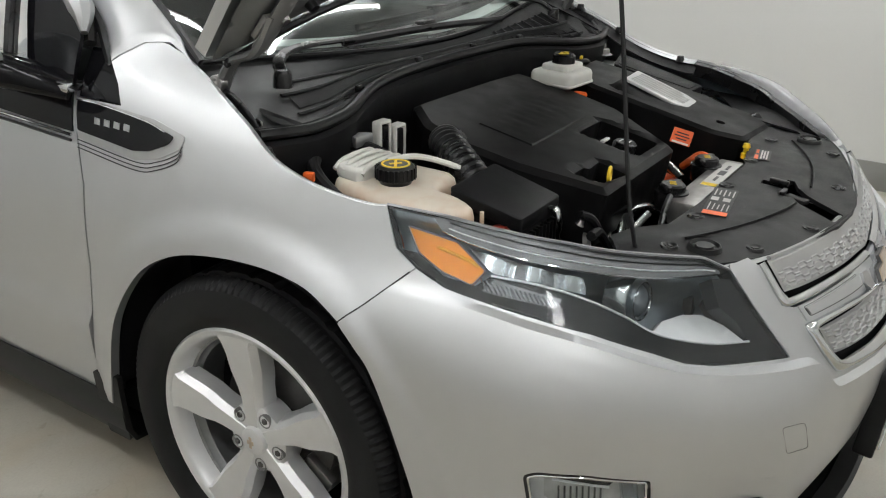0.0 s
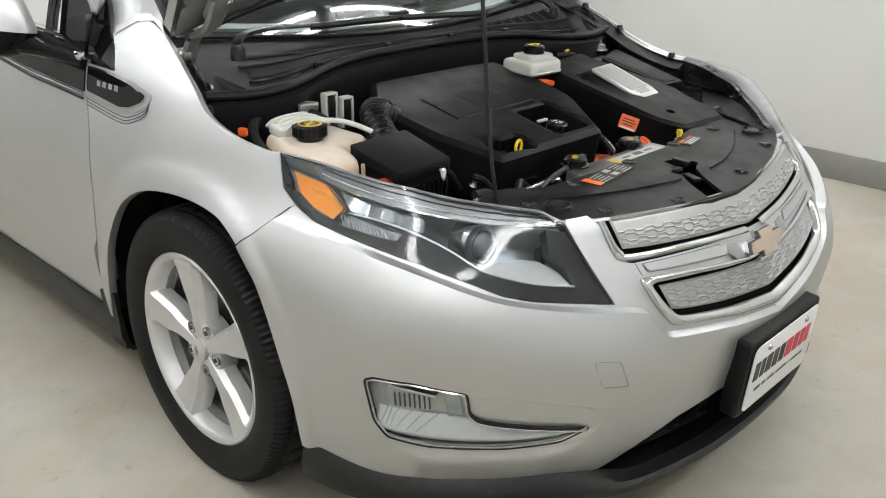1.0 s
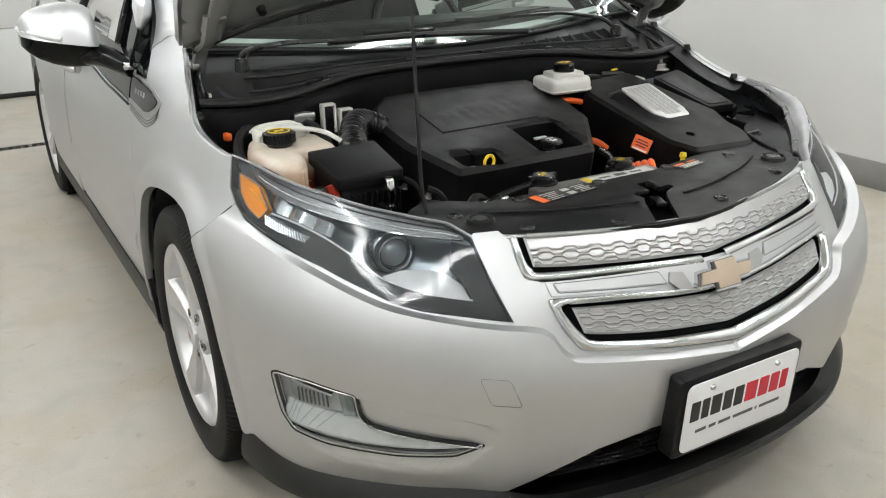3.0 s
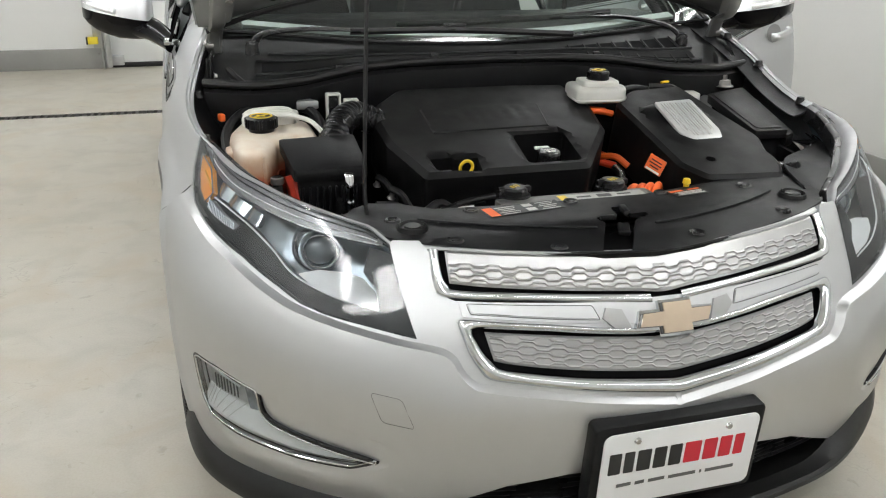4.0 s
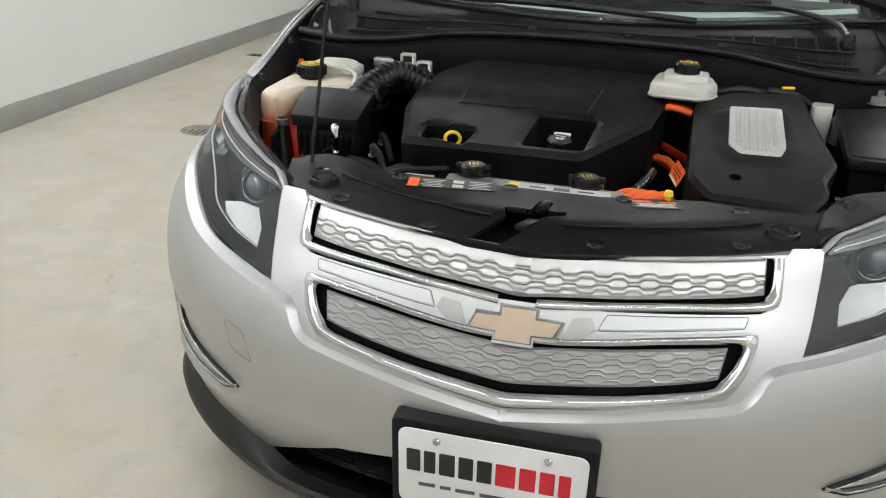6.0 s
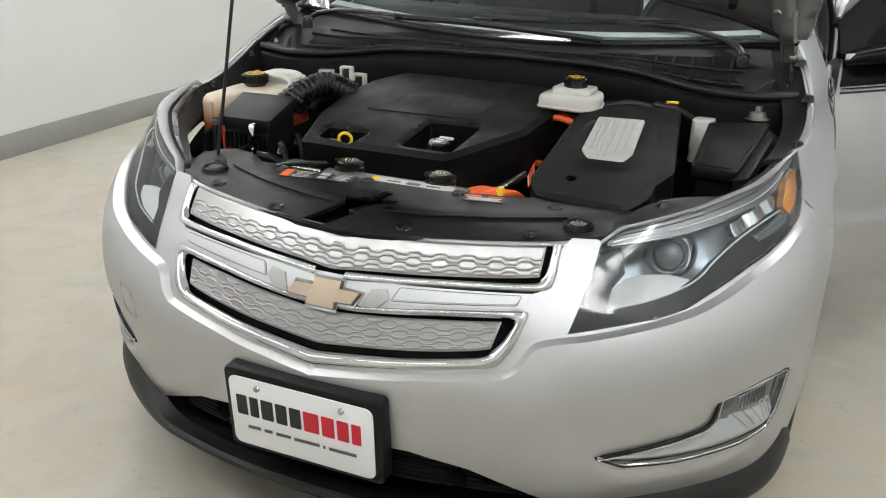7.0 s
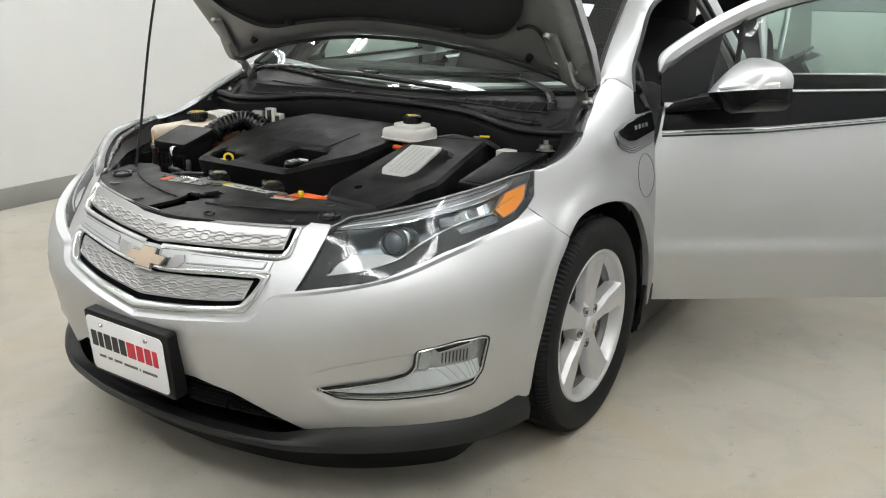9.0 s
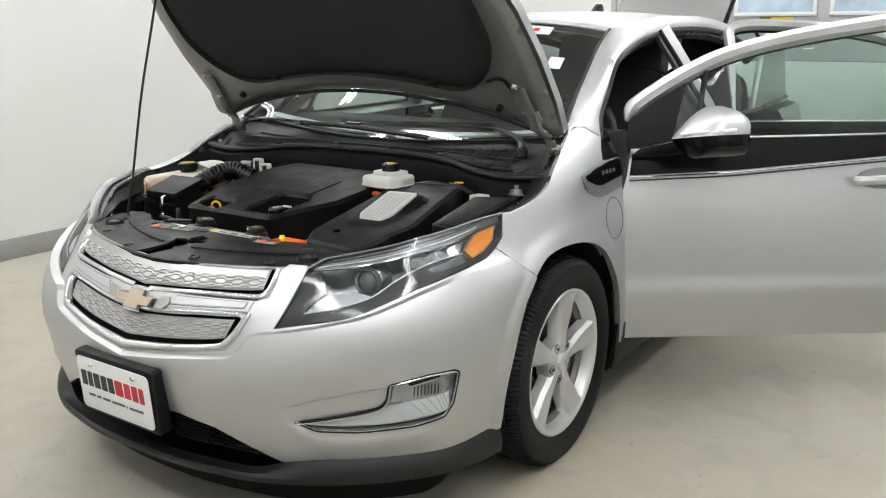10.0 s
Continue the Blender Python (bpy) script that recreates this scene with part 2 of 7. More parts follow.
def lathe(profile, n=32, m=None, closed=False):
    """Turns (radius, height) pairs round the z axis."""
    bm = bmesh.new()
    rings = [[bm.verts.new((r * math.cos(2 * math.pi * k / n), r * math.sin(2 * math.pi * k / n), h)) for k in range(n)] if r > 1e-6 else [bm.verts.new((0, 0, h))]
             for r, h in profile]
    pairs = list(zip(rings, rings[1:])) + ([(rings[-1], rings[0])] if closed else [])
    for a, b in pairs:
        for k in range(n):
            va = (a[k], a[(k + 1) % n]) if len(a) > 1 else (a[0],)
            vb = (b[(k + 1) % n], b[k]) if len(b) > 1 else (b[0],)
            if len(va) + len(vb) > 2:
                bm.faces.new(va + vb)
    if m is not None:
        bmesh.ops.transform(bm, matrix=m, verts=bm.verts[:])
    return bm


def grid_sheet(fn, us, vs, thick=0.0):
    """A sheet fn(u, v) over the two lists, with thickness behind it."""
    bm = bmesh.new()
    vv = [[bm.verts.new(fn(u, v)) for v in vs] for u in us]
    for i in range(len(us) - 1):
        for j in range(len(vs) - 1):
            bm.faces.new((vv[i][j], vv[i + 1][j], vv[i + 1][j + 1], vv[i][j + 1]))
    if thick:
        bmesh.ops.recalc_face_normals(bm, faces=bm.faces[:])
        bmesh.ops.solidify(bm, geom=bm.faces[:], thickness=thick)
    return bm


def circle(cx, cy, r, n=16, ry=None):
    ry = ry or r
    return [(cx + r * math.cos(2 * math.pi * k / n), cy + ry * math.sin(2 * math.pi * k / n)) for k in range(n)]


def rounded(x0, y0, x1, y1, r, n=4):
    out = []
    for cx, cy, a0 in ((x1 - r, y1 - r, 0), (x0 + r, y1 - r, 90), (x0 + r, y0 + r, 180), (x1 - r, y0 + r, 270)):
        out += [(cx + r * math.cos(radians(a0 + 90 * k / n)), cy + r * math.sin(radians(a0 + 90 * k / n))) for k in range(n + 1)]
    return out


def round_loop(poly, r, n=4):
    """Rounds the corners of an outline."""
    out, m = [], len(poly)
    for i in range(m):
        p, q, s = (np.array(poly[(i + k) % m], float) for k in (-1, 0, 1))
        a, b = p - q, s - q
        la, lb = np.linalg.norm(a), np.linalg.norm(b)
        ra = min(r, la * 0.45, lb * 0.45)
        a, b = q + a / la * ra, q + b / lb * ra
        for k in range(n + 1):
            t = k / n
            out.append(tuple((1 - t) ** 2 * a + 2 * t * (1 - t) * q + t * t * b))
    return out


# ---- the car's skin: a plan curve, and how far each height lies inside it ----
def spline(xs, ys):
    xs, ys = np.array(xs, float), np.array(ys, float)
    h = np.diff(xs)
    d = np.diff(ys) / h
    m = np.zeros_like(ys)
    m[0], m[-1] = d[0], d[-1]
    a, b = d[:-1], d[1:]
    m[1:-1] = np.where(a * b > 0, 2 * a * b / np.where(a + b == 0, 1, a + b), 0)

    def f(x):
        x = np.clip(x, xs[0], xs[-1])
        i = np.clip(np.searchsorted(xs, x) - 1, 0, len(xs) - 2)
        t = (x - xs[i]) / h[i]
        return ys[i] * (1 + 2 * t) * (1 - t) ** 2 + m[i] * h[i] * t * (1 - t) ** 2 + ys[i + 1] * t * t * (3 - 2 * t) + m[i + 1] * h[i] * t * t * (t - 1)
    return f


PLAN = [(0, -.945), (.15, -.938), (.30, -.913), (.45, -.872), (.58, -.805), (.70, -.705), (.78, -.605), (.822, -.51), (.84, -.40), (.847, -.25),
        (.85, -.1), (.852, .1), (.854, .45), (.856, 1.2), (.856, 2.0), (.845, 2.7), (.80, 3.2), (.62, 3.45), (0, 3.55)]
LEVELS = (.16, .26, .36, .46, .54, .60, .66, .71, .76, .80, .86, .92, 1.0)
INSET = {0: (.06, .03, .01, 0, .03, .062, .105, .15, .20, .25, .3, .35, .4),
         3: (.06, .03, .005, 0, .025, .060, .105, .138, .19, .24, .3, .35, .4),
         5: (.05, .03, .005, 0, .012, .035, .075, .115, .15, .19, .25, .3, .35),
         7: (.04, .02, .005, 0, .004, .015, .045, .08, .11, .13, .17, .22, .3),
         9: (.03, .012, .004, 0, .0, .0, .008, .045, .07, .085, .12, .17, .25),
         11: (.03, .012, .004, 0, .0, .0, .004, .012, .022, .034, .058, .10, .185),
         12: (.03, .013, .004, 0, .0, .002, .006, .012, .022, .032, .045, .07, .12)}
_P = np.array(PLAN)
ARC = np.concatenate([[0], np.cumsum(np.hypot(*np.diff(_P, axis=0).T))])


def blurred(values, step, sigma, axis):
    """Rounds off a sampled curve."""
    k = int(3 * sigma / step)
    w = np.exp(-.5 * (np.arange(-k, k + 1) * step / sigma) ** 2)
    wide = np.pad(values, [(k, k) if i == axis else (0, 0) for i in range(values.ndim)], mode="reflect", reflect_type="odd")
    return np.apply_along_axis(lambda q: np.convolve(q, w / w.sum(), "valid"), axis, wide)


_ss = np.arange(-.4, ARC[-1], .005)
_px = blurred(np.sign(_ss) * spline(ARC, _P[:, 0])(np.abs(_ss)), .005, .035, 0)
_py = blurred(spline(ARC, _P[:, 1])(np.abs(_ss)), .005, .035, 0)


def plan_x(s):
    return np.interp(s, _ss, _px)


def plan_y(s):
    return np.interp(s, _ss, _py)


_keys = sorted(INSET)
_at = ARC[_keys]
_zz = np.arange(.12, 1.06, .004)
_raw = np.stack([spline(LEVELS, INSET[k])(_zz) for k in _keys])
_mix = np.stack([spline(_at, _raw[:, j])(np.clip(np.abs(_ss), 0, _at[-1])) for j in range(len(_zz))], 1)
_depth = blurred(blurred(_mix, .005, .05, 0), .004, .022, 1)


def inset_at(s, z):
    i = np.clip((s - _ss[0]) / .005, 0, len(_ss) - 1.001)
    j = np.clip((z - _zz[0]) / .004, 0, len(_zz) - 1.001)
    i0, j0 = i.astype(int), j.astype(int)
    u, v = i - i0, j - j0
    return (_depth[i0, j0] * (1 - u) + _depth[i0 + 1, j0] * u) * (1 - v) + (_depth[i0, j0 + 1] * (1 - u) + _depth[i0 + 1, j0 + 1] * u) * v


def skin(a, z):
    """The place on the car's skin at the length a along the plan curve (minus: the car's right side) and the height z."""
    a, z = np.broadcast_arrays(np.asarray(a, float), np.asarray(z, float))
    s = np.abs(a)
    x, y = plan_x(s), plan_y(s)
    dx, dy = plan_x(s + .01) - plan_x(s - .01), plan_y(s + .01) - plan_y(s - .01)
    dy = dy * np.clip(s / .08, 0, 1)
    n = np.hypot(dx, dy) + 1e-12
    d = inset_at(s, z)
    return np.stack([np.where(a < 0, -1, 1) * (x - dy / n * d), y + dx / n * d, z], -1)


def skin_normal(a, z, surface=skin):
    e = 3e-3
    n = np.cross(surface(a + e, z) - surface(a - e, z), surface(a, z + e) - surface(a, z - e))
    return n / (np.linalg.norm(n, axis=-1, keepdims=True) + 1e-12)


def inside(poly, x, y):
    p = np.array(poly)
    q = np.roll(p, -1, 0)
    x, y = np.asarray(x)[:, None], np.asarray(y)[:, None]
    cross = (p[:, 1] > y) != (q[:, 1] > y)
    with np.errstate(divide="ignore", invalid="ignore"):
        xi = (q[:, 0] - p[:, 0]) * (y - p[:, 1]) / (q[:, 1] - p[:, 1]) + p[:, 0]
    return (cross & (x < xi)).sum(1) % 2 == 1


def edge_distance(poly, pts):
    p = np.array(poly)
    q = np.roll(p, -1, 0)
    d = q - p
    t = np.clip(((pts[:, None] - p) * d).sum(-1) / ((d * d).sum(-1) + 1e-12), 0, 1)
    return np.linalg.norm(pts[:, None] - (p + t[..., None] * d), axis=-1).min(1)


def resample(loop, h):
    out, m = [], len(loop)
    for i in range(m):
        p, q = np.array(loop[i], float), np.array(loop[(i + 1) % m], float)
        k = max(1, int(np.ceil(np.linalg.norm(q - p) / h)))
        out += [tuple(p + (q - p) * j / k) for j in range(k)]
    return out


def panel(outline, holes=(), h=0.02, lift=0.0, flange=0.012, surface=skin, hz=None, creases=()):
    """A sheet that follows a surface inside an outline, less the holes, with turned-in edges. lift: how far it stands off, or a function."""
    from mathutils.geometry import delaunay_2d_cdt
    hz = hz or h
    loops = [resample(lp, min(h, hz)) for lp in (outline, *holes)]
    pts, edges = [], []
    for lp in loops:
        k = len(pts)
        pts += lp
        edges += [(k + i, k + (i + 1) % len(lp)) for i in range(len(lp))]
    lines = []
    for lp in creases:
        q = [p for a, b in zip(lp, lp[1:]) for p in resample([a, b], min(h, hz))[:max(1, int(np.ceil(math.dist(a, b) / min(h, hz))))]] + [lp[-1]]
        k = len(pts)
        pts += [tuple(p) for p in q]
        edges += [(k + i, k + i + 1) for i in range(len(q) - 1)]
        lines += q
    o = np.array(loops[0])
    gx, gz = np.meshgrid(np.arange(o[:, 0].min() + h / 2, o[:, 0].max(), h), np.arange(o[:, 1].min() + hz / 2, o[:, 1].max(), hz))
    gx[::2] += h / 2
    g = np.stack([gx.ravel(), gz.ravel()], 1)
    keep = inside(loops[0], g[:, 0], g[:, 1])
    for lp in loops[1:]:
        keep &= ~inside(lp, g[:, 0], g[:, 1])
    g = g[keep]
    if len(g):
        near = np.min([edge_distance(lp, g) for lp in loops], axis=0)
        g = g[near > 0.45 * min(h, hz)]
        if lines:
            far = np.min(np.linalg.norm(g[:, None] - np.array(lines)[None], axis=-1), axis=1)
            g = g[far > 0.5 * min(h, hz)]
        pts += [tuple(q) for q in g]
    vs, _, fs = delaunay_2d_cdt([Vector(q) for q in pts], edges, [], 0, 1e-7)[:3]
    v2 = np.array([tuple(v) for v in vs])
    f = np.array([tuple(x) for x in fs])
    c = v2[f].mean(1)
    keep = inside(loops[0], c[:, 0], c[:, 1])
    for lp in loops[1:]:
        keep &= ~inside(lp, c[:, 0], c[:, 1])
    f = f[keep]
    area = np.cross(np.pad(v2[f[:, 1]] - v2[f[:, 0]], ((0, 0), (0, 1))), np.pad(v2[f[:, 2]] - v2[f[:, 0]], ((0, 0), (0, 1))))[:, 2]
    f = f[np.abs(area) > 1e-10]
    a2 = np.cross(np.pad(v2[f[:, 1]] - v2[f[:, 0]], ((0, 0), (0, 1))), np.pad(v2[f[:, 2]] - v2[f[:, 0]], ((0, 0), (0, 1))))[:, 2]
    f = np.where((a2 < 0)[:, None], f[:, ::-1], f)
    nrm = skin_normal(v2[:, 0], v2[:, 1], surface)
    up = lift(v2[:, 0], v2[:, 1]) if callable(lift) else lift
    p3 = surface(v2[:, 0], v2[:, 1]) + nrm * (up[:, None] if callable(lift) else up)
    faces = [tuple(int(i) for i in x) for x in f]
    verts = [tuple(q) for q in p3]
    if flange:
        count = {}
        for x in faces:
            for i, j in zip(x, x[1:] + x[:1]):
                count[(i, j)] = 1
        rim = [e for e in count if (e[1], e[0]) not in count]
        top, low = {}, {}
        for i in {k for e in rim for k in e}:
            top[i] = len(verts)
            verts.append(tuple(p3[i]))
            low[i] = len(verts)
            verts.append(tuple(p3[i] - nrm[i] * flange))
        faces += [(top[j], top[i], low[i], low[j]) for i, j in rim]
    return verts, faces


def side(loop, s):
    """An outline for the left (1) or, mirrored, for the right (-1) side of the car."""
    return [(s * a, z) for a, z in loop]


# ---- the room ----
X0, X1, Y0, Y1, TOP = -2.95, 2.52, -4.6, 5.42, 3.1
WALL_PAINT = material("wall_paint", (0.70, 0.70, 0.685), rough=0.55, vary=0.035, scale=1.3, bump=0.06, bump_scale=90)
BAND_PAINT = material("grey_band_paint", (0.265, 0.262, 0.25), rough=0.45, vary=0.10, scale=3, bump=0.1, bump_scale=60)
CEILING_PAINT = material("ceiling_paint", (0.74, 0.74, 0.72), rough=0.8, vary=0.03, scale=2)
DOOR_PAINT = material("door_white_paint", (0.72, 0.73, 0.72), rough=0.38, vary=0.03, scale=3, bump=0.05)
DOOR_GREY = material("door_grey_paint", (0.40, 0.41, 0.42), rough=0.4, vary=0.04, scale=3, bump=0.05)


def concrete():
    m = bpy.data.materials.new("sealed_concrete")
    m.use_nodes = True
    nt = m.node_tree
    b = nt.nodes["Principled BSDF"]
    tc = nt.nodes.new("ShaderNodeTexCoord")

    def noise_node(scale, detail, distort=0.0):
        n = nt.nodes.new("ShaderNodeTexNoise")
        n.inputs["Scale"].default_value, n.inputs["Detail"].default_value, n.inputs["Distortion"].default_value = scale, detail, distort
        nt.links.new(tc.outputs["Object"], n.inputs["Vector"])
        return n.outputs[0]

    def ramp(src, stops):
        r = nt.nodes.new("ShaderNodeValToRGB")
        el = r.color_ramp.elements
        while len(el) < len(stops):
            el.new(0.5)
        for e, (p, c) in zip(el, stops):
            e.position, e.color = p, (*c, 1)
        nt.links.new(src, r.inputs[0])
        return r.outputs[0]

    def blend(kind, fac, a, b2):
        x = nt.nodes.new("ShaderNodeMix")
        x.data_type, x.blend_type = "RGBA", kind
        if isinstance(fac, float):
            x.inputs[0].default_value = fac
        else:
            nt.links.new(fac, x.inputs[0])
        nt.links.new(a, x.inputs[6])
        if isinstance(b2, tuple):
            x.inputs[7].default_value = (*b2, 1)
        else:
            nt.links.new(b2, x.inputs[7])
        return x.outputs[2]

    broad = ramp(noise_node(0.8, 5, 0.4), [(0.3, (0.370, 0.343, 0.284)), (0.5, (0.420, 0.395, 0.335)), (0.72, (0.455, 0.436, 0.384))])
    mottle = ramp(noise_node(5.5, 6, 0.8), [(0.3, (0.88, 0.875, 0.87)), (0.55, (1, 1, 1)), (0.8, (1.0, 0.98, 0.95))])
    grit = ramp(noise_node(160, 2), [(0.25, (0.93, 0.93, 0.93)), (0.6, (1, 1, 1))])
    dirt = ramp(noise_node(1.9, 8, 1.5), [(0.50, (0, 0, 0)), (0.62, (0.40, 0.40, 0.40)), (0.80, (0.75, 0.75, 0.75))])
    c = blend("MULTIPLY", 1.0, blend("MULTIPLY", 1.0, broad, mottle), grit)
    lines = ramp(noise_node(2.6, 3, 2.2), [(0.493, (1, 1, 1)), (0.4995, (0.72, 0.71, 0.70)), (0.5005, (0.72, 0.71, 0.70)), (0.507, (1, 1, 1))])
    where = ramp(noise_node(1.7, 2, 0.0), [(0.52, (0, 0, 0)), (0.66, (0.7, 0.7, 0.7))])
    c = blend("MIX", where, c, blend("MULTIPLY", 1.0, c, lines))
    specks = ramp(noise_node(22, 3, 0.6), [(0.27, (0.80, 0.79, 0.77)), (0.34, (1, 1, 1))])
    c = blend("MULTIPLY", 0.8, c, specks)
    c = blend("MIX", dirt, c, (0.40, 0.335, 0.245))
    nt.links.new(c, b.inputs["Base Color"])
    mr = nt.nodes.new("ShaderNodeMapRange")
    mr.inputs[3].default_value, mr.inputs[4].default_value = 0.30, 0.52
    nt.links.new(noise_node(3.0, 6), mr.inputs[0])
    nt.links.new(mr.outputs[0], b.inputs["Roughness"])
    bp = nt.nodes.new("ShaderNodeBump")
    bp.inputs["Strength"].default_value, bp.inputs["Distance"].default_value = 0.15, 0.002
    nt.links.new(noise_node(45, 4), bp.inputs["Height"])
    nt.links.new(bp.outputs[0], b.inputs["Normal"])
    return m


FLOOR = concrete()
W = 0.15
floor = tagged(part("floor", panel([(X0 - W, Y0 - W), (X1 + W, Y0 - W), (X1 + W, Y1 + W), (X0 - W, Y1 + W)],
                                   [[(X0 + .22, 3.67), (X1 - .25, 3.67), (X1 - .25, 3.77), (X0 + .22, 3.77)], circle(-2.067, 1.809, 0.105, 24)], h=0.6, flange=0.08,
                                   surface=lambda u, v: np.stack(np.broadcast_arrays(u, v, np.zeros_like(u)), -1)), FLOOR, smooth=0),
               "sealed beige-grey concrete floor with faint stains and scuffs", "floor", kind="structure")
ceiling = tagged(part("ceiling", box(((X0 + X1) / 2, (Y0 + Y1) / 2, TOP + .1), (X1 - X0 + 2 * W, Y1 - Y0 + 2 * W, .2)), CEILING_PAINT, smooth=0),
                 "plain white painted workshop ceiling", "ceiling", kind="structure")
DX0, DX1, DTOP = -1.32, 2.1, 2.6    # the overhead door's opening in the rear wall
wall_west = tagged(part("wall_west", box((X0 - W / 2, (Y0 + Y1) / 2, TOP / 2), (W, Y1 - Y0, TOP)), WALL_PAINT, smooth=0), "smooth off-white painted workshop wall", "wall", kind="structure")
wall_east = tagged(part("wall_east", box((X1 + W / 2, (Y0 + Y1) / 2, TOP / 2), (W, Y1 - Y0, TOP)), WALL_PAINT, smooth=0), "smooth off-white painted workshop wall", "wall", kind="structure")
wall_south = tagged(part("wall_south", box(((X0 + X1) / 2, Y0 - W / 2, TOP / 2), (X1 - X0 + 2 * W, W, TOP)), WALL_PAINT, smooth=0), "smooth off-white painted workshop wall", "wall", kind="structure")
wn = join(box(((X0 - W + DX0) / 2, Y1 + W / 2, TOP / 2), (DX0 - X0 + W, W, TOP)), box(((X1 + W + DX1) / 2, Y1 + W / 2, TOP / 2), (X1 + W - DX1, W, TOP)),
          box(((DX0 + DX1) / 2, Y1 + W / 2, (TOP + DTOP) / 2), (DX1 - DX0, W, TOP - DTOP)))
wall_north = tagged(part("wall_north", wn, WALL_PAINT, smooth=0), "off-white painted wall around a wide overhead door", "wall", kind="structure")


def baseboard(c, s):
    tagged(part("baseboard", box(c, s, 0.006), BAND_PAINT), "grey painted skirting band along the wall foot", "baseboard", "skirting bands", "structure")


baseboard((X0 + .005, (Y0 + Y1) / 2, .06), (.014, Y1 - Y0, .124))
baseboard((X1 - .005, (Y0 + Y1) / 2, .065), (.014, Y1 - Y0, .134))
baseboard(((X0 + DX0) / 2 - .02, Y1 - .005, .08), (DX0 - X0 - .08, .014, .164))
baseboard(((X1 + DX1) / 2 + .02, Y1 - .005, .08), (X1 - DX1 - .08, .014, .164))

# overhead door: four panels, the third with windows
odoor = thing("overhead_door", "white and grey sectional overhead door with small windows, closed", "garage door", kind="structure", at=(0, 0, 0))
ph = DTOP / 5
for i in range(5):
    m = DOOR_PAINT if i < 2 else DOOR_GREY
    if i != 2:
        sec = part("door_section", box(((DX0 + DX1) / 2, Y1 + .05, ph * (i + .5)), (DX1 - DX0 - .01, .05, ph - .008), .006), m, odoor)
    else:
        hs = [rounded(x, 1.36, x + .66, 1.36 + .20, .02) for x in (-1.08, -.32, .44, 1.20)]
        sec = part("door_section", panel([(DX0 + .005, ph * 2 + .004), (DX1 - .005, ph * 2 + .004), (DX1 - .005, ph * 3 - .004), (DX0 + .005, ph * 3 - .004)], [], h=.3, flange=.05,
                                         surface=lambda u, v: np.stack(np.broadcast_arrays(u, Y1 + .025, v), -1)), m, odoor, smooth=0)
for x in (-1.08, -.32, .44, 1.20):
    fr = part("window_frame", join(box((x + .33, Y1 + .018, 1.416), (.66, .03, .03), .004), box((x + .33, Y1 + .018, 1.60), (.66, .03, .03), .004),
                                   box((x + .015, Y1 + .018, 1.51), (.03, .028, .16), .004), box((x + .645, Y1 + .018, 1.51), (.03, .028, .16), .004)), DOOR_PAINT, odoor, "white window frame")
    # opaque pane with daylight painted in as mottled pale blue
    part("pane", box((x + .33, Y1 + .016, 1.51), (.60, .006, .16)), material("pale_daylight_pane", (0.45, 0.55, 0.66), rough=0.1, coat=1.0, vary=0.3, scale=6), fr)
YB = material("caution_yellow", (0.75, 0.58, 0.03), rough=0.5)
lab = part("caution_label", box((.03, Y1 + .020, 1.375), (.27, .006, .035), .001), YB, odoor, "yellow and black warning label")
part("label_band", box((-.06, Y1 + .0155, 1.375), (.09, .004, .034)), INK_BLACK, lab)
tc = bpy.data.curves.new("word", "FONT")
tc.body, tc.size, tc.extrude, tc.align_x, tc.align_y = "CAUTION", 0.026, 0.0005, "CENTER", "CENTER"
word = new("lettering", tc)
tc.materials.append(YB)
word.parent, word.matrix_basis = lab, pose(-.06, Y1 + .0128, 1.375, 90, 0, 0)

# door track, bottom bracket and the sensor by it
trk = thing("door_track", "galvanised vertical door track bolted to the wall", "door track", kind="structure")
part("rail", join(box((-1.345, Y1 - .035, 1.3), (.006, .07, 2.56), .001), box((-1.325, Y1 - .068, 1.3), (.04, .006, 2.56), .001)), GALV, trk)
part("angle_iron", join(box((-1.40, Y1 - .006, 1.28), (.07, .006, 2.56), .001), box((-1.367, Y1 - .03, 1.28), (.006, .05, 2.56), .001)), GALV, trk)
part("bottom_roller_bracket", box((-1.27, Y1 + .01, .06), (.10, .03, .08), .005), GALV, trk)
for z in (.12, .36, .62, 1.0):
    part("bolt", lathe([(0, .008), (.011, .008), (.013, 0)], 8, pose(-1.40, Y1 - .009, z, 90, 0, 0)), STEEL, trk)
part("weather_strip", box(((DX0 + DX1) / 2, Y1 + .035, .02), (DX1 - DX0, .04, .04), .01), SEAL, odoor, "black rubber strip along the door foot")
sen = thing("safety_sensor", "yellow and black door safety sensor near the floor", "sensor")
part("housing", box((-1.435, Y1 - .03, .225), (.075, .05, .055), .006), YB, sen)
part("eye", box((-1.478, Y1 - .03, .225), (.014, .046, .06), .004), INK_BLACK, sen)
part("bracket", box((-1.415, Y1 - .006, .225), (.11, .008, .03), .002), GALV, sen)

# trench drain and round floor drain
drain = thing("trench_drain", "dark slotted steel grate over a trench drain in the floor", "drain", kind="structure")
part("channel", box(((X0 + X1) / 2, 3.72, -.075), (X1 - X0 - .47, .1, .01)), DARK, drain)
part("grate_frame", join(box(((X0 + X1) / 2, 3.675, -.008), (X1 - X0 - .48, .008, .014)), box(((X0 + X1) / 2, 3.765, -.008), (X1 - X0 - .48, .008, .014))), STEEL, drain)
bars = bmesh.new()
k = 0
xx = X0 + .25
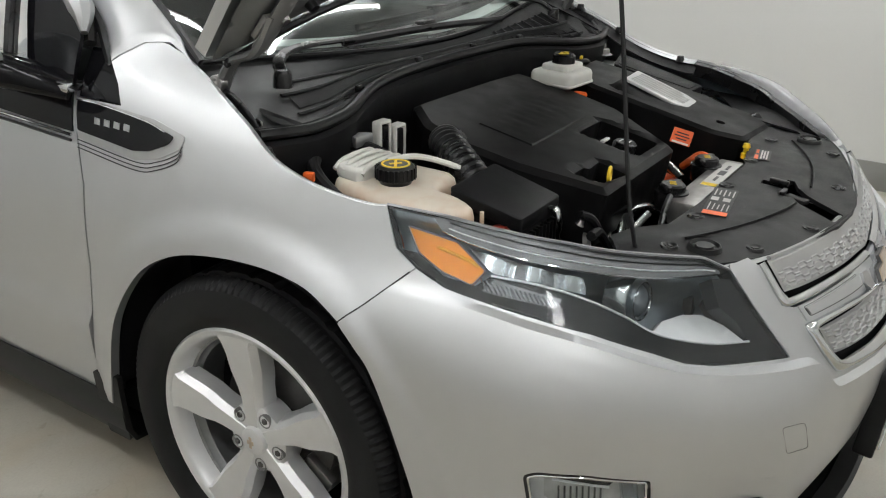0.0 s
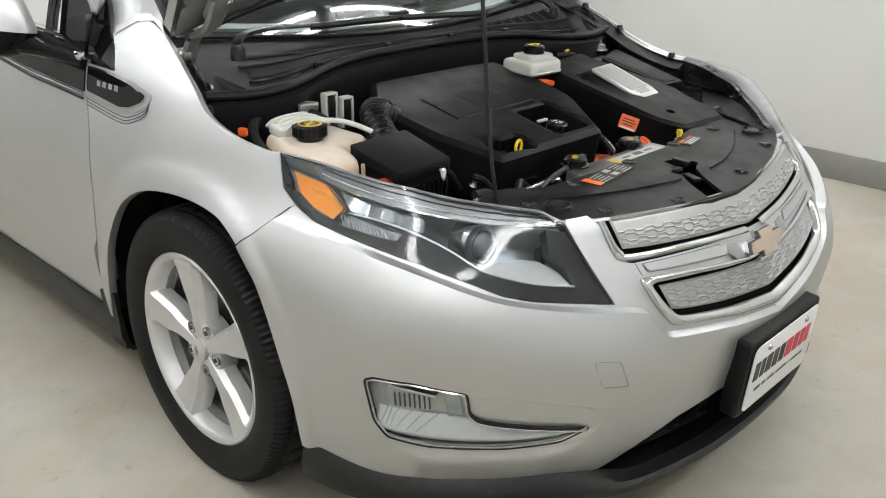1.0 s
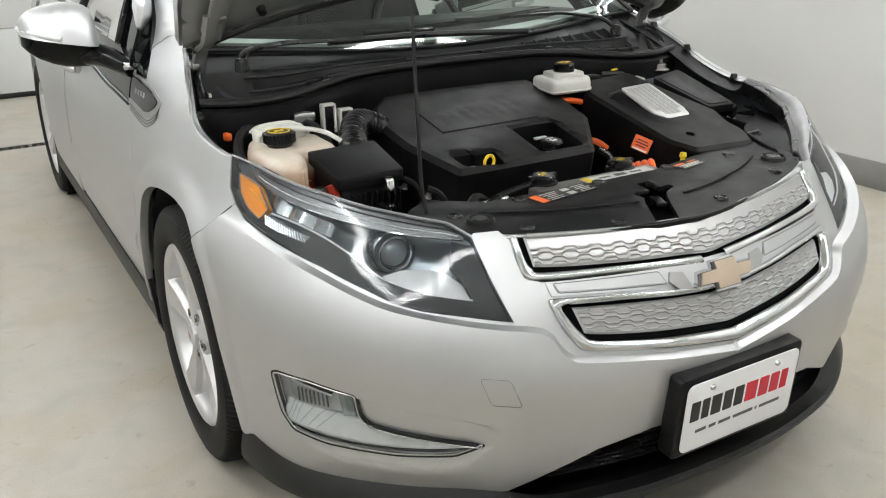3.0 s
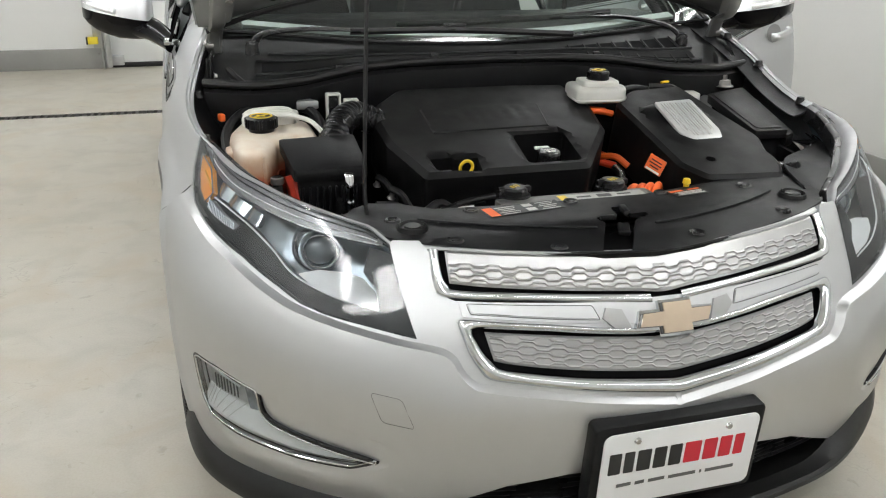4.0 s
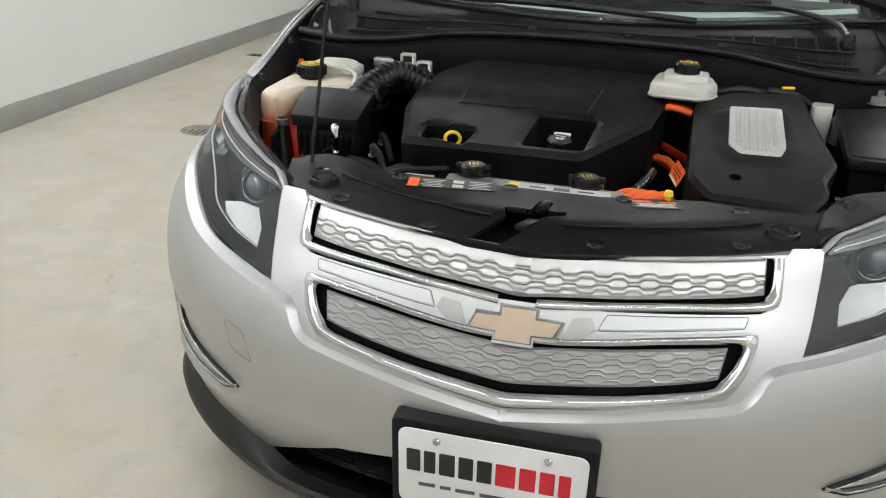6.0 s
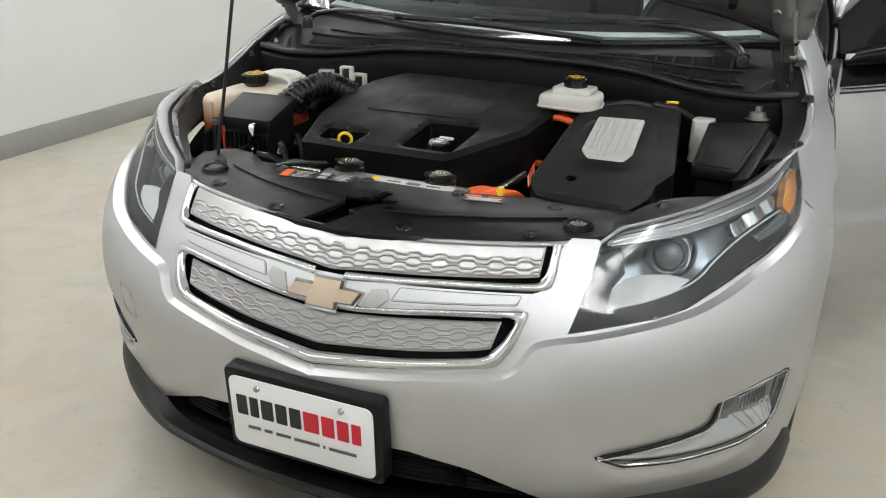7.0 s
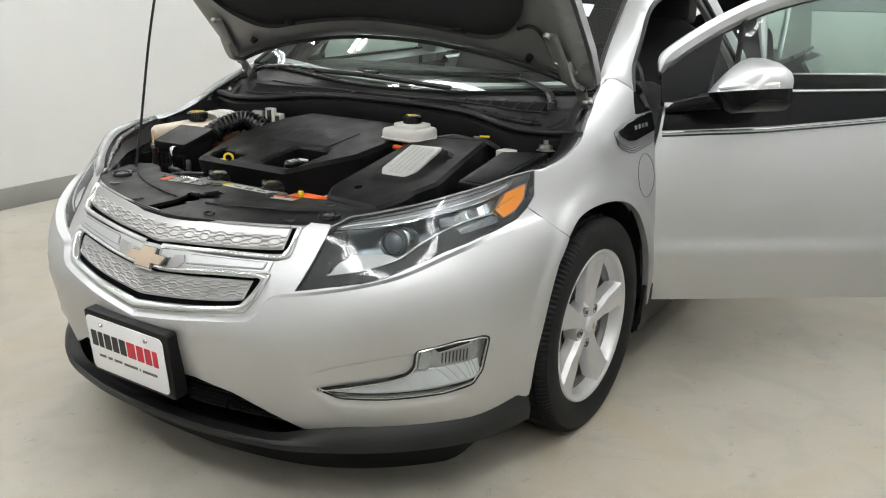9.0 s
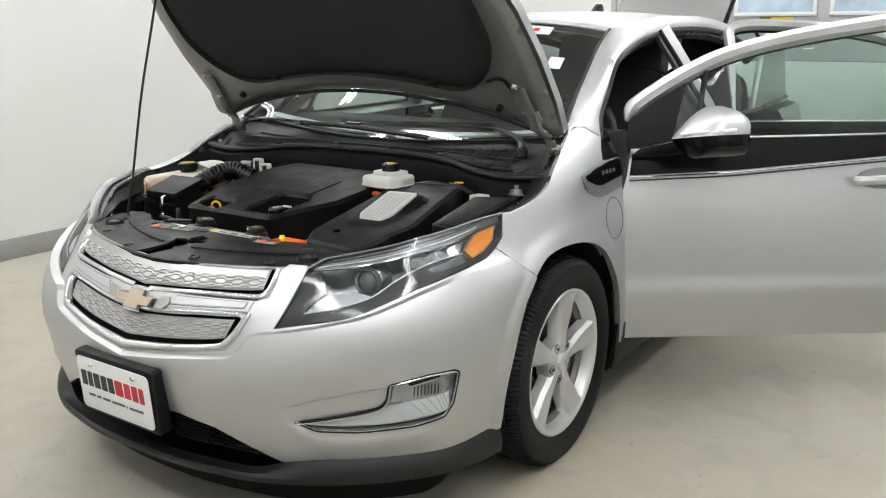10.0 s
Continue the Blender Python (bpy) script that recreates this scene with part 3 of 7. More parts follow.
while xx < X1 - .27:
    bmesh.ops.create_cube(bars, size=1, matrix=Matrix.Translation((xx, 3.72, -.008)) @ Matrix.Diagonal((.022, .084, .012, 1)))
    xx += .045
part("grate_bars", bars, material("dark_cast_iron", (0.07, 0.065, 0.06), rough=0.6, metal=0.5, vary=0.3, scale=30), drain, smooth=0)["kind"] = "stuff"
rd = thing("floor_drain", "round dark metal floor drain cover with slots", "drain", at=(-2.067, 1.809, 0))
part("cover", lathe([(0, -.012), (.085, -.012), (.09, -.006), (.1, -.004), (.104, -.008), (.104, -.03)], 28), material("drain_metal", (0.27, 0.25, 0.21), rough=0.5, metal=0.6, vary=0.3, scale=20), rd)
for k in range(-2, 3):
    part("slot", box((k * .028, 0, -.0105), (.007, .10 - abs(k) * .02, .004)), DISC_IRON, rd)

# ceiling lights: twin-tube strips in three rows
TUBE = material("lit_tube", (0.9, 0.9, 0.9), emit=(0.985, 1.0, 1.005, TUBE_POWER))
HOUSING = material("white_enamel", (0.75, 0.75, 0.74), rough=0.35, vary=0.02, scale=5)


def strip_light(length):
    t = thing("strip_light", "white ceiling strip light with two bright tubes", "ceiling light", "ceiling strip lights")
    part("housing", prism([(-.09, 0), (.09, 0), (.06, .06), (-.06, .06)], -length / 2, length / 2, .004, m=pose(0, 0, 0, 90, 0, 0)), HOUSING, t)
    for x in (-.045, .045):
        part("tube", tube([(x, -length / 2 + .03, -.022), (x, length / 2 - .03, -.022)], .016, 10, 0), TUBE, t)
        for e in (-1, 1):
            part("lamp_holder", box((x, e * (length / 2 - .02), -.015), (.03, .02, .045), .004), HOUSING, t)
    return t


# rows across the bay in front of, above and behind the car; side rows added to brighten its flanks
across = [Matrix.Translation((x, y, TOP - .062)) @ pose(0, 0, 0, 0, 0, 90) for y in (-2.65, .41, 4.3) for x in (-2.1, -.84, .42, 1.68)]
along = [Matrix.Translation((x, y, TOP - .062)) for x in (-2.4, 2.05) for y in (-1.85, -.55, 1.6, 2.9)]
sl = strip_light(1.2)
sl.matrix_basis = across[0]
for m in across[1:] + along:
    copy_thing(sl, m)


# ---- the car: front skin ----
car = thing("car", "silver compact hatchback car with its hood and driver's door open", "car")

LAMP = [(1.247, .810), (1.215, .752), (1.175, .730), (1.12, .712), (1.05, .702), (.96, .688), (.86, .668), (.805, .652), (.755, .637), (.70, .618),
        (.645, .607), (.56, .596), (.468, .583), (.495, .629), (.52, .672), (.545, .716), (.60, .738), (.70, .752), (.80, .766), (.92, .785), (1.04, .798), (1.15, .808)]
ARCH = [(1.272, .637), (1.240, .607), (1.209, .570), (1.165, .469), (1.130, .36), (1.122, .25)]
FOG = [(.957, .463), (.937, .472), (.863, .472), (.763, .457), (.757, .411), (.742, .396), (.697, .386), (.525, .358), (.584, .332), (.694, .326), (.838, .330), (.914, .342), (.940, .377)]
TOW = [(-.540, .501), (-.486, .494), (-.464, .443), (-.519, .451)]
LOW = [(1.0, .248), (.868, .243), (.738, .236), (.61, .234), (.48, .232), (.36, .285), (.30, .312), (.19, .335)]
half = [(.09, .622), (.21, .632), (.40, .638), (.436, .648), (.446, .670), (.456, .707), (.48, .722), (.541, .721)]
half += LAMP[12:16][::-1][:3] + [LAMP[12]] + LAMP[2:12][::-1] + [tuple(q) for q in curve_points(ARCH, 5)] + LOW
outline = half + side(half[::-1], -1)
POCKET = [(.775, .452), (.702, .446), (.584, .424), (.518, .404), (.492, .381), (.512, .352), (.55, .338), (.70, .360), (.800, .400), (.800, .452)]
# the edge of the shelf under the lamps, which turns down round the lower grille
SHELF = curve_points([(1.30, .700), (1.1, .694), (.96, .673), (.86, .651), (.76, .621), (.70, .605), (.60, .587), (.50, .572), (.45, .566), (.418, .5595), (.402, .549), (.391, .533), (.372, .515), (.340, .5045), (.21, .489), (.17, .483), (.05, .468), (0, .462)], 5)
FOG_FOOT = [tuple(q) for q in curve_points([(.505, .366), (.525, .356), (.584, .331), (.694, .325), (.838, .329), (.914, .341), (.945, .377)], 5)]


def smooth_step(t):
    t = np.clip(t, 0, 1)
    return t * t * (3 - 2 * t)


def fender_lift(a, z):
    r = np.hypot(np.abs(a) - 1.500, z - .325)
    return .009 * (1 - smooth_step((r - .395) / .035))


def line_distance(line, pts):
    p, q = np.array(line[:-1], float), np.array(line[1:], float)
    d = q - p
    t = np.clip(((pts[:, None] - p) * d).sum(-1) / ((d * d).sum(-1) + 1e-12), 0, 1)
    return np.linalg.norm(pts[:, None] - (p + t[..., None] * d), axis=-1).min(1)


def beside(line, d):
    """The line moved by d to its side."""
    p = np.array(line, float)
    t = np.gradient(p, axis=0)
    t /= np.linalg.norm(t, axis=1, keepdims=True) + 1e-9
    return [tuple(q) for q in p + np.stack([-t[:, 1], t[:, 0]], 1) * d]


_SHELF = [tuple(q) for q in SHELF] + [(-.05, .468), (-.17, .483), (-.21, .489)]
_ABOVE = [tuple(q) for q in SHELF] + [(-.21, .489), (-.21, .95), (1.30, .95)]
SLOPE = .0105


def bumper_lift(a, z):
    s = np.abs(a)
    pts = np.stack([s, z], 1)
    d = edge_distance(POCKET, pts) * np.where(inside(POCKET, s, z), 1, -1)
    pocket = -.008 * smooth_step((d + .001) / .007) * smooth_step((s - .49) / .08)
    d = line_distance(_SHELF, pts) * np.where(inside(_ABOVE, s, z), -1, 1)
    high = .0095 + .0105 * smooth_step((s - .34) / .12) * (1 - smooth_step((s - .66) / .36)) - .0065 * smooth_step((s - .85) / .35)
    shelf = np.where(d < 0, np.clip(1 + d / SLOPE, 0, 1), 1 - smooth_step((d - .01) / .22))
    f = line_distance(FOG_FOOT, pts)
    foot = .0075 * smooth_step(f / .018) * (1 - smooth_step((f - .02) / .06)) * (z < np.interp(s, [q[0] for q in FOG_FOOT], [q[1] for q in FOG_FOOT])) * smooth_step((s - .51) / .08) * (1 - smooth_step((s - .84) / .07))
    return pocket + fender_lift(a, z) + high * shelf + foot


def shrink(poly, d):
    p = np.array(poly, float)
    e1, e2 = p - np.roll(p, 1, 0), np.roll(p, -1, 0) - p
    n = np.stack([e1[:, 1] / (np.linalg.norm(e1, axis=1) + 1e-9) + e2[:, 1] / (np.linalg.norm(e2, axis=1) + 1e-9),
                  -e1[:, 0] / (np.linalg.norm(e1, axis=1) + 1e-9) - e2[:, 0] / (np.linalg.norm(e2, axis=1) + 1e-9)], 1)
    n /= np.linalg.norm(n, axis=1, keepdims=True) + 1e-9
    area = (p[:, 0] * np.roll(p[:, 1], -1) - p[:, 1] * np.roll(p[:, 0], -1)).sum()
    return [tuple(q) for q in p - n * d * (1 if area > 0 else -1)]


GRILLE_LOW = [(0, .478), (.17, .499), (.21, .505), (.345, .524), (.374, .56), (.399, .613), (.23, .603), (.07, .588), (0, .586)]
low_ring = GRILLE_LOW + [(-a, z) for a, z in GRILLE_LOW[-2:0:-1]]
fogs = [side(round_loop(FOG, .008, 3), s) for s in (1, -1)]
bumper = part("front_bumper", panel(outline, [round_loop(low_ring, .012, 3), *fogs, round_loop(TOW, .008, 3)], h=.008, lift=bumper_lift, flange=.02,
                                       creases=[side(q, g) for g in (1, -1) for q in (beside(SHELF[6:-1], -SLOPE), beside(SHELF[:-1], -SLOPE / 2), SHELF[:-1], beside(SHELF[:-1], .006), POCKET[:6], beside(POCKET[:6], .006), beside(FOG_FOOT, -.005), beside(FOG_FOOT, -.009), beside(FOG_FOOT, -.013), beside(FOG_FOOT, -.018))]), PAINT, car, "silver painted front bumper skin", smooth=20)
part("tow_hook_cover", panel(shrink(round_loop(TOW, .008, 3), .0006), h=.010, lift=bumper_lift, flange=.004), PAINT, bumper)
tow = round_loop(TOW, .008, 3)
part("tow_cover_joint", tube([Vector(skin(a, z)) + Vector(skin_normal(a, z)) * (.0004 + float(bumper_lift(np.array([a]), np.array([z]))[0])) for a, z in tow + tow[:1]], .0004, 5, 0), INK_GREY, bumper, "fine joint round the cover")

# grilles: embossed silver inserts in chrome, over dark recesses
def ridged(a, v, lines, pitch=.0545, row=.0150):
    """Wavy double lines in rows: v runs in metres from the insert's middle line."""
    h = np.zeros(np.shape(a))
    for k in lines:
        u = (a / pitch + (.5 if k % 2 else 0.0)) % 1.0
        tri = np.abs(u - .5) * 2
        w = .0016 + .0044 * smooth_step((tri - .30) / .36)
        for sg in (-1, 1):
            h = np.maximum(h, np.exp(-((v - k * row - sg * w) / .0010) ** 2))
    return h


def insert(a_end, low, high, lines, lift, na=620, nt=76, lean=.012):
    t = np.linspace(0, 1, nt)
    verts = []
    for u in np.linspace(-1, 1, na):
        z0, z1 = float(low(abs(u * a_end))), float(high(abs(u * a_end)))
        a = u * (a_end + lean * t)
        z = z0 + (z1 - z0) * t
        mid = (float(low(abs(u * a_end))) + float(high(abs(u * a_end)))) / 2
        edge = np.minimum(np.minimum(t, 1 - t) * (z1 - z0), (1 - abs(u)) * a_end)
        body = smooth_step((edge - .003) / .003)
        if lift > 0:
            body = body * smooth_step((z1 - .017 - z) / .003)
        h = lift + .0029 * ridged(a, z - mid + (.0070 if lift > 0 else 0), lines) * body - .004 * (1 - smooth_step(edge / .004))
        verts.append(np.concatenate([skin(a, z), skin_normal(a, z), h[:, None]], 1))
    q = np.array(verts)
    q[..., :6] = blurred(blurred(q[..., :6], 1, 9, 0), 1, 4, 1)
    verts = q[..., :3] + q[..., 3:6] * q[..., 6:]
    faces = [(i * nt + j, (i + 1) * nt + j, (i + 1) * nt + j + 1, i * nt + j + 1) for i in range(na - 1) for j in range(nt - 1)]
    return [tuple(v) for v in verts.reshape(-1, 3)], faces


def moulded(out, hole=None, base=.002, high=.008, w=.010, h=.006, flange=.016):
    loops = [out] + ([hole] if hole else [])

    def lf(a, z):
        q = np.stack([a, z], 1)
        d = np.min([edge_distance(lp, q) for lp in loops], axis=0)
        return base + high * np.sqrt(np.clip(1 - (1 - np.clip(d / w, 0, 1)) ** 2, 0, 1))
    return panel(out, [hole] if hole else [], h=h, lift=lf, flange=flange)


def swept(low, high, n=90, lift=.002, rise=.007, base=-.014, closed=False):
    """A moulding between two boundary lines on the skin, in clean rows along its length."""
    def even(line):
        p = np.array(line, float)
        d = np.concatenate([[0], np.cumsum(np.hypot(*np.diff(p, axis=0).T))])
        t = np.linspace(0, d[-1], n)
        return np.stack([np.interp(t, d, p[:, 0]), np.interp(t, d, p[:, 1])], 1)
    lo, hi = (low, high) if closed else (even(low), even(high))
    rows = []
    for k, h in ((0, base), (0, lift), (.04, lift + rise * .40), (.12, lift + rise * .70), (.24, lift + rise * .92), (.38, lift + rise), (.52, lift + rise * .96), (.66, lift + rise * .80), (.80, lift + rise * .48), (.92, lift), (1, lift - rise * .5), (1, base)):
        q = lo * (1 - k) + hi * k
        rows.append(skin(q[:, 0], q[:, 1]) + skin_normal(q[:, 0], q[:, 1]) * h)
    v = np.array(rows)
    m, c = v.shape[0], v.shape[1]
    faces = [(j * c + i, j * c + (i + 1) % c, (j + 1) * c + (i + 1) % c, (j + 1) * c + i) for j in range(m - 1) for i in range(c if closed else c - 1)]
    return [tuple(q) for q in v.reshape(-1, 3)], faces


def ray_to(loop, centre, way):
    """Where a ray from the centre crosses an outline."""
    best = None
    for p, q in zip(loop, loop[1:] + loop[:1]):
        e = np.array(q) - np.array(p)
        den = way[0] * e[1] - way[1] * e[0]
        if abs(den) > 1e-12:
            w = np.array(p) - centre
            t, u = (w[0] * e[1] - w[1] * e[0]) / den, (w[0] * way[1] - w[1] * way[0]) / den
            if t > 0 and -1e-9 <= u <= 1 + 1e-9 and (best is None or t < best):
                best = t
    return centre + np.array(way) * best


UG_STRIP = [(.03, .622), (.21, .6345), (.40, .641), (.436, .650), (.444, .668), (.457, .709), (.436, .710), (.424, .672), (.412, .660), (.392, .6535), (.21, .6465), (.032, .6365)]
# near-black sheet paints the shade behind the inserts
grille = part("grille_backing", panel([(.05, .62), (.21, .632), (.40, .639), (.438, .65), (.452, .712), (0, .697), (-.452, .712), (-.438, .65), (-.40, .639), (-.21, .632), (-.05, .62)],
                                      h=.03, lift=-.014, flange=.01), DARK, car, "grille backing, near-black for the painted shade of the recess")
part("upper_insert", insert(.411, spline([0, .055, .21, .36, .411], [.636, .6415, .6505, .6585, .6625]), spline([0, .21, .411], [.6935, .7005, .7090]), (-1, 0, 1), .003), SATIN, grille, "satin silver insert with embossed wavy lines", smooth=180)
part("insert_edge", tube([Vector(skin(a, z)) + Vector(skin_normal(a, z)) * -.002 for a, z in [(u, float(spline([0, .21, .41], [.695, .702, .711])(abs(u)))) for u in np.linspace(-.412, .412, 30)]], .0045, 6, 2), SATIN, grille)
for s in (1, -1):
    part("upper_strip", swept(side(curve_points(UG_STRIP[:6], 6), s), side(curve_points(UG_STRIP[:5:-1], 6), s), 70, rise=.005), CHROME, grille, "chrome strip", smooth=50)

LG_HOLE = [(0, .505), (.175, .522), (.322, .539), (.349, .565), (.371, .600), (.23, .592), (.07, .578), (0, .576)]
lg_hole = LG_HOLE + [(-a, z) for a, z in LG_HOLE[-2:0:-1]]
ring_out, ring_in, mid = round_loop(low_ring, .014, 4), round_loop(lg_hole, .012, 4), np.array((0, .545))
ring_pts = np.array(resample(ring_out, .008))
inner_pts = np.array([ray_to(ring_in, mid, p - mid) for p in ring_pts])
part("lower_frame", swept(ring_pts, inner_pts, lift=.001, rise=.010, closed=True), CHROME, grille, "chrome frame of the lower grille", smooth=50)
part("lower_backing", panel(shrink(lg_hole, -.01), h=.03, lift=-.016, flange=.01), DARK, grille)
part("lower_insert", insert(.331, spline([0, .175, .31, .331], [.516, .532, .5475, .552]), spline([0, .05, .21, .331], [.570, .574, .587, .595]), (-2, -1, 0, 1, 2), -.002, lean=.016), SATIN, grille, "satin silver insert with embossed wavy lines", smooth=180)
BAR = [(.386, .6150), (.394, .637), (.21, .6325), (.11, .629), (0, .630)]
bar = [(0, .588), (.122, .599)] + BAR + [(-a, z) for a, z in BAR[-2::-1]] + [(-.122, .599)]
part("centre_bar", panel(bar, h=.012, lift=.0030, flange=.008), PAINT, grille, "silver painted bar between the grilles")
for s in (1, -1):
    field = round_loop([(.135, .6045), (.372, .6185), (.380, .6335), (.21, .6285), (.148, .6260)], .004, 2)
    part("bar_joint", tube([Vector(skin(s * a, z)) + Vector(skin_normal(s * a, z)) * .0034 for a, z in resample(field, .02) + field[:1]], .0007, 5, 0), INK_GREY, grille, "fine joint round the raised field")
    part("bar_field", panel(side(shrink(field, .002), s), h=.012, lift=.0060, flange=.003), PAINT, grille)
# gold cross-shaped emblem on a chrome base
EMB = [(-.070, .5865), (-.026, .5855), (-.026, .5745), (.032, .5745), (.032, .5855), (.066, .5865), (.078, .6065), (.036, .6075), (.036, .6195), (-.020, .6195), (-.020, .6075), (-.060, .6065)]
emb = part("emblem", panel(shrink(EMB, .0015), h=.006, lift=.0205, flange=.012), GOLD, grille, "gold cross-shaped emblem")
part("emblem_groove", panel(EMB, h=.006, lift=.0175, flange=.010), INK_GREY, emb)
part("emblem_rim", panel(shrink(EMB, -.0055), h=.008, lift=.012, flange=.02), CHROME, emb, "chrome rim")
for s in (1, -1):
    part("emblem_wing", panel(side([(.078, .585), (.108, .588), (.132, .606), (.124, .6205), (.094, .6165)], s), h=.008, lift=.008, flange=.012), SATIN, emb, "bright wing")

# lower intake with slats, and the grey lip
intake = part("lower_intake", panel([(-.50, .225), (.50, .225), (.37, .285), (.30, .318), (.19, .342), (-.19, .342), (-.30, .318), (-.37, .285)], h=.03, lift=-.06, flange=.0), DARK, car)
for k in range(8):
    z = .238 + k * .0135
    w = .47 - (z - .24) * 2.2
    part("slat", grid_sheet(lambda u, v: Vector(skin(u, z)) + Vector(skin_normal(u, z)) * (-.016 - .009 * v) + Vector((0, 0, .003 * v)), np.linspace(-w, w, 30), (0, .5, 1), .0035), BLACK_SMOOTH, intake)


def lip(u, v):
    d, z = ((.03, .262), (.012, .247), (-.003, .228), (-.011, .207), (-.008, .187), (.012, .178), (.16, .174))[v]
    mid = smooth_step((.62 - abs(u)) / .25)
    z0 = (-.052, -.042, -.022, -.006, 0, 0, 0)[v] * mid
    q = Vector(skin(u, .30))
    n = Vector(skin_normal(u, .46))
    return Vector((q.x, q.y, 0)) - n * d + n * (.012 * mid) + Vector((0, 0, z + z0 + (.026, .024, .018, .006, -.002, -.004, -.004)[v] * smooth_step((abs(u) - .9) / .2)))


part("front_lip", grid_sheet(lip, np.linspace(-1.118, 1.118, 90), range(7), .006), TRIM_GREY, car, "dark grey plastic lower lip")

# air dam, extended down and inwards to deepen the shade on the floor
part("air_dam", grid_sheet(lambda u, v: Vector((*(np.array(skin(u, .30)) - np.array(skin_normal(u, .46)) * (.022 + .055 * v))[:2], .180 - (.085 - .055 * smooth_step((abs(u) - .88) / .21)) * v)), np.linspace(-1.09, 1.09, 64), (0, .5, 1), .006), DARK, car, "black rubber air dam under the lip, extended to deepen the floor shade")
# unseen panels added so that less light reaches the floor under the car
part("underbody", join(prism([(-.56, -.72), (.56, -.72), (.66, -.40), (-.66, -.40)], .15, .16), prism([(-.55, -.40), (.55, -.40), (.55, .36), (-.55, .36)], .15, .16), prism([(-.78, .36), (.78, .36), (.78, 2.3), (-.78, 2.3)], .15, .16), prism([(-.55, 2.3), (.55, 2.3), (.55, 3.3), (-.55, 3.3)], .15, .16)), DARK, car, "unseen underbody panels added to keep light off the floor", smooth=0)

# number plate holder and dealer plate with bars for its writing
PZ = pose(-.006, -.972, .366, 90 + 4, 0, 0)
holder = part("plate_holder", prism(rounded(-.166, -.092, .166, .088, .012), -.006, .033, .005, m=PZ @ pose(0, 0, -.035)), BLACK, car, "black plastic number plate holder")
plate = part("dealer_plate", prism(rounded(-.152, -.078, .152, .076, .016), .001, .004, .001, m=PZ), WHITE_PLATE, holder, "white dealer plate with black and red bars")
x = -.138
for i, w in enumerate((.028, .024, .031, .029, .029, .037, .031, .029, .024)):
    part("bar", prism(rounded(x, -.008, x + w - .005, .036, .002, 2), .004, .0048, m=PZ), INK_BLACK if i < 5 else INK_RED, plate)
    x += w + .001
x = -.118
for w in (.036, .026, .04, .062, .012, .065):
    part("thin_bar", prism([(x, -.038), (x + w - .008, -.037), (x + w - .008, -.030), (x, -.031)], .004, .0046, m=PZ), INK_GREY, plate)
    x += w
for x in (-.089, .089):
    part("screw", lathe([(0, .008), (.005, .008), (.007, .004)], 12, PZ @ pose(x, .058, 0)), CHROME, plate)

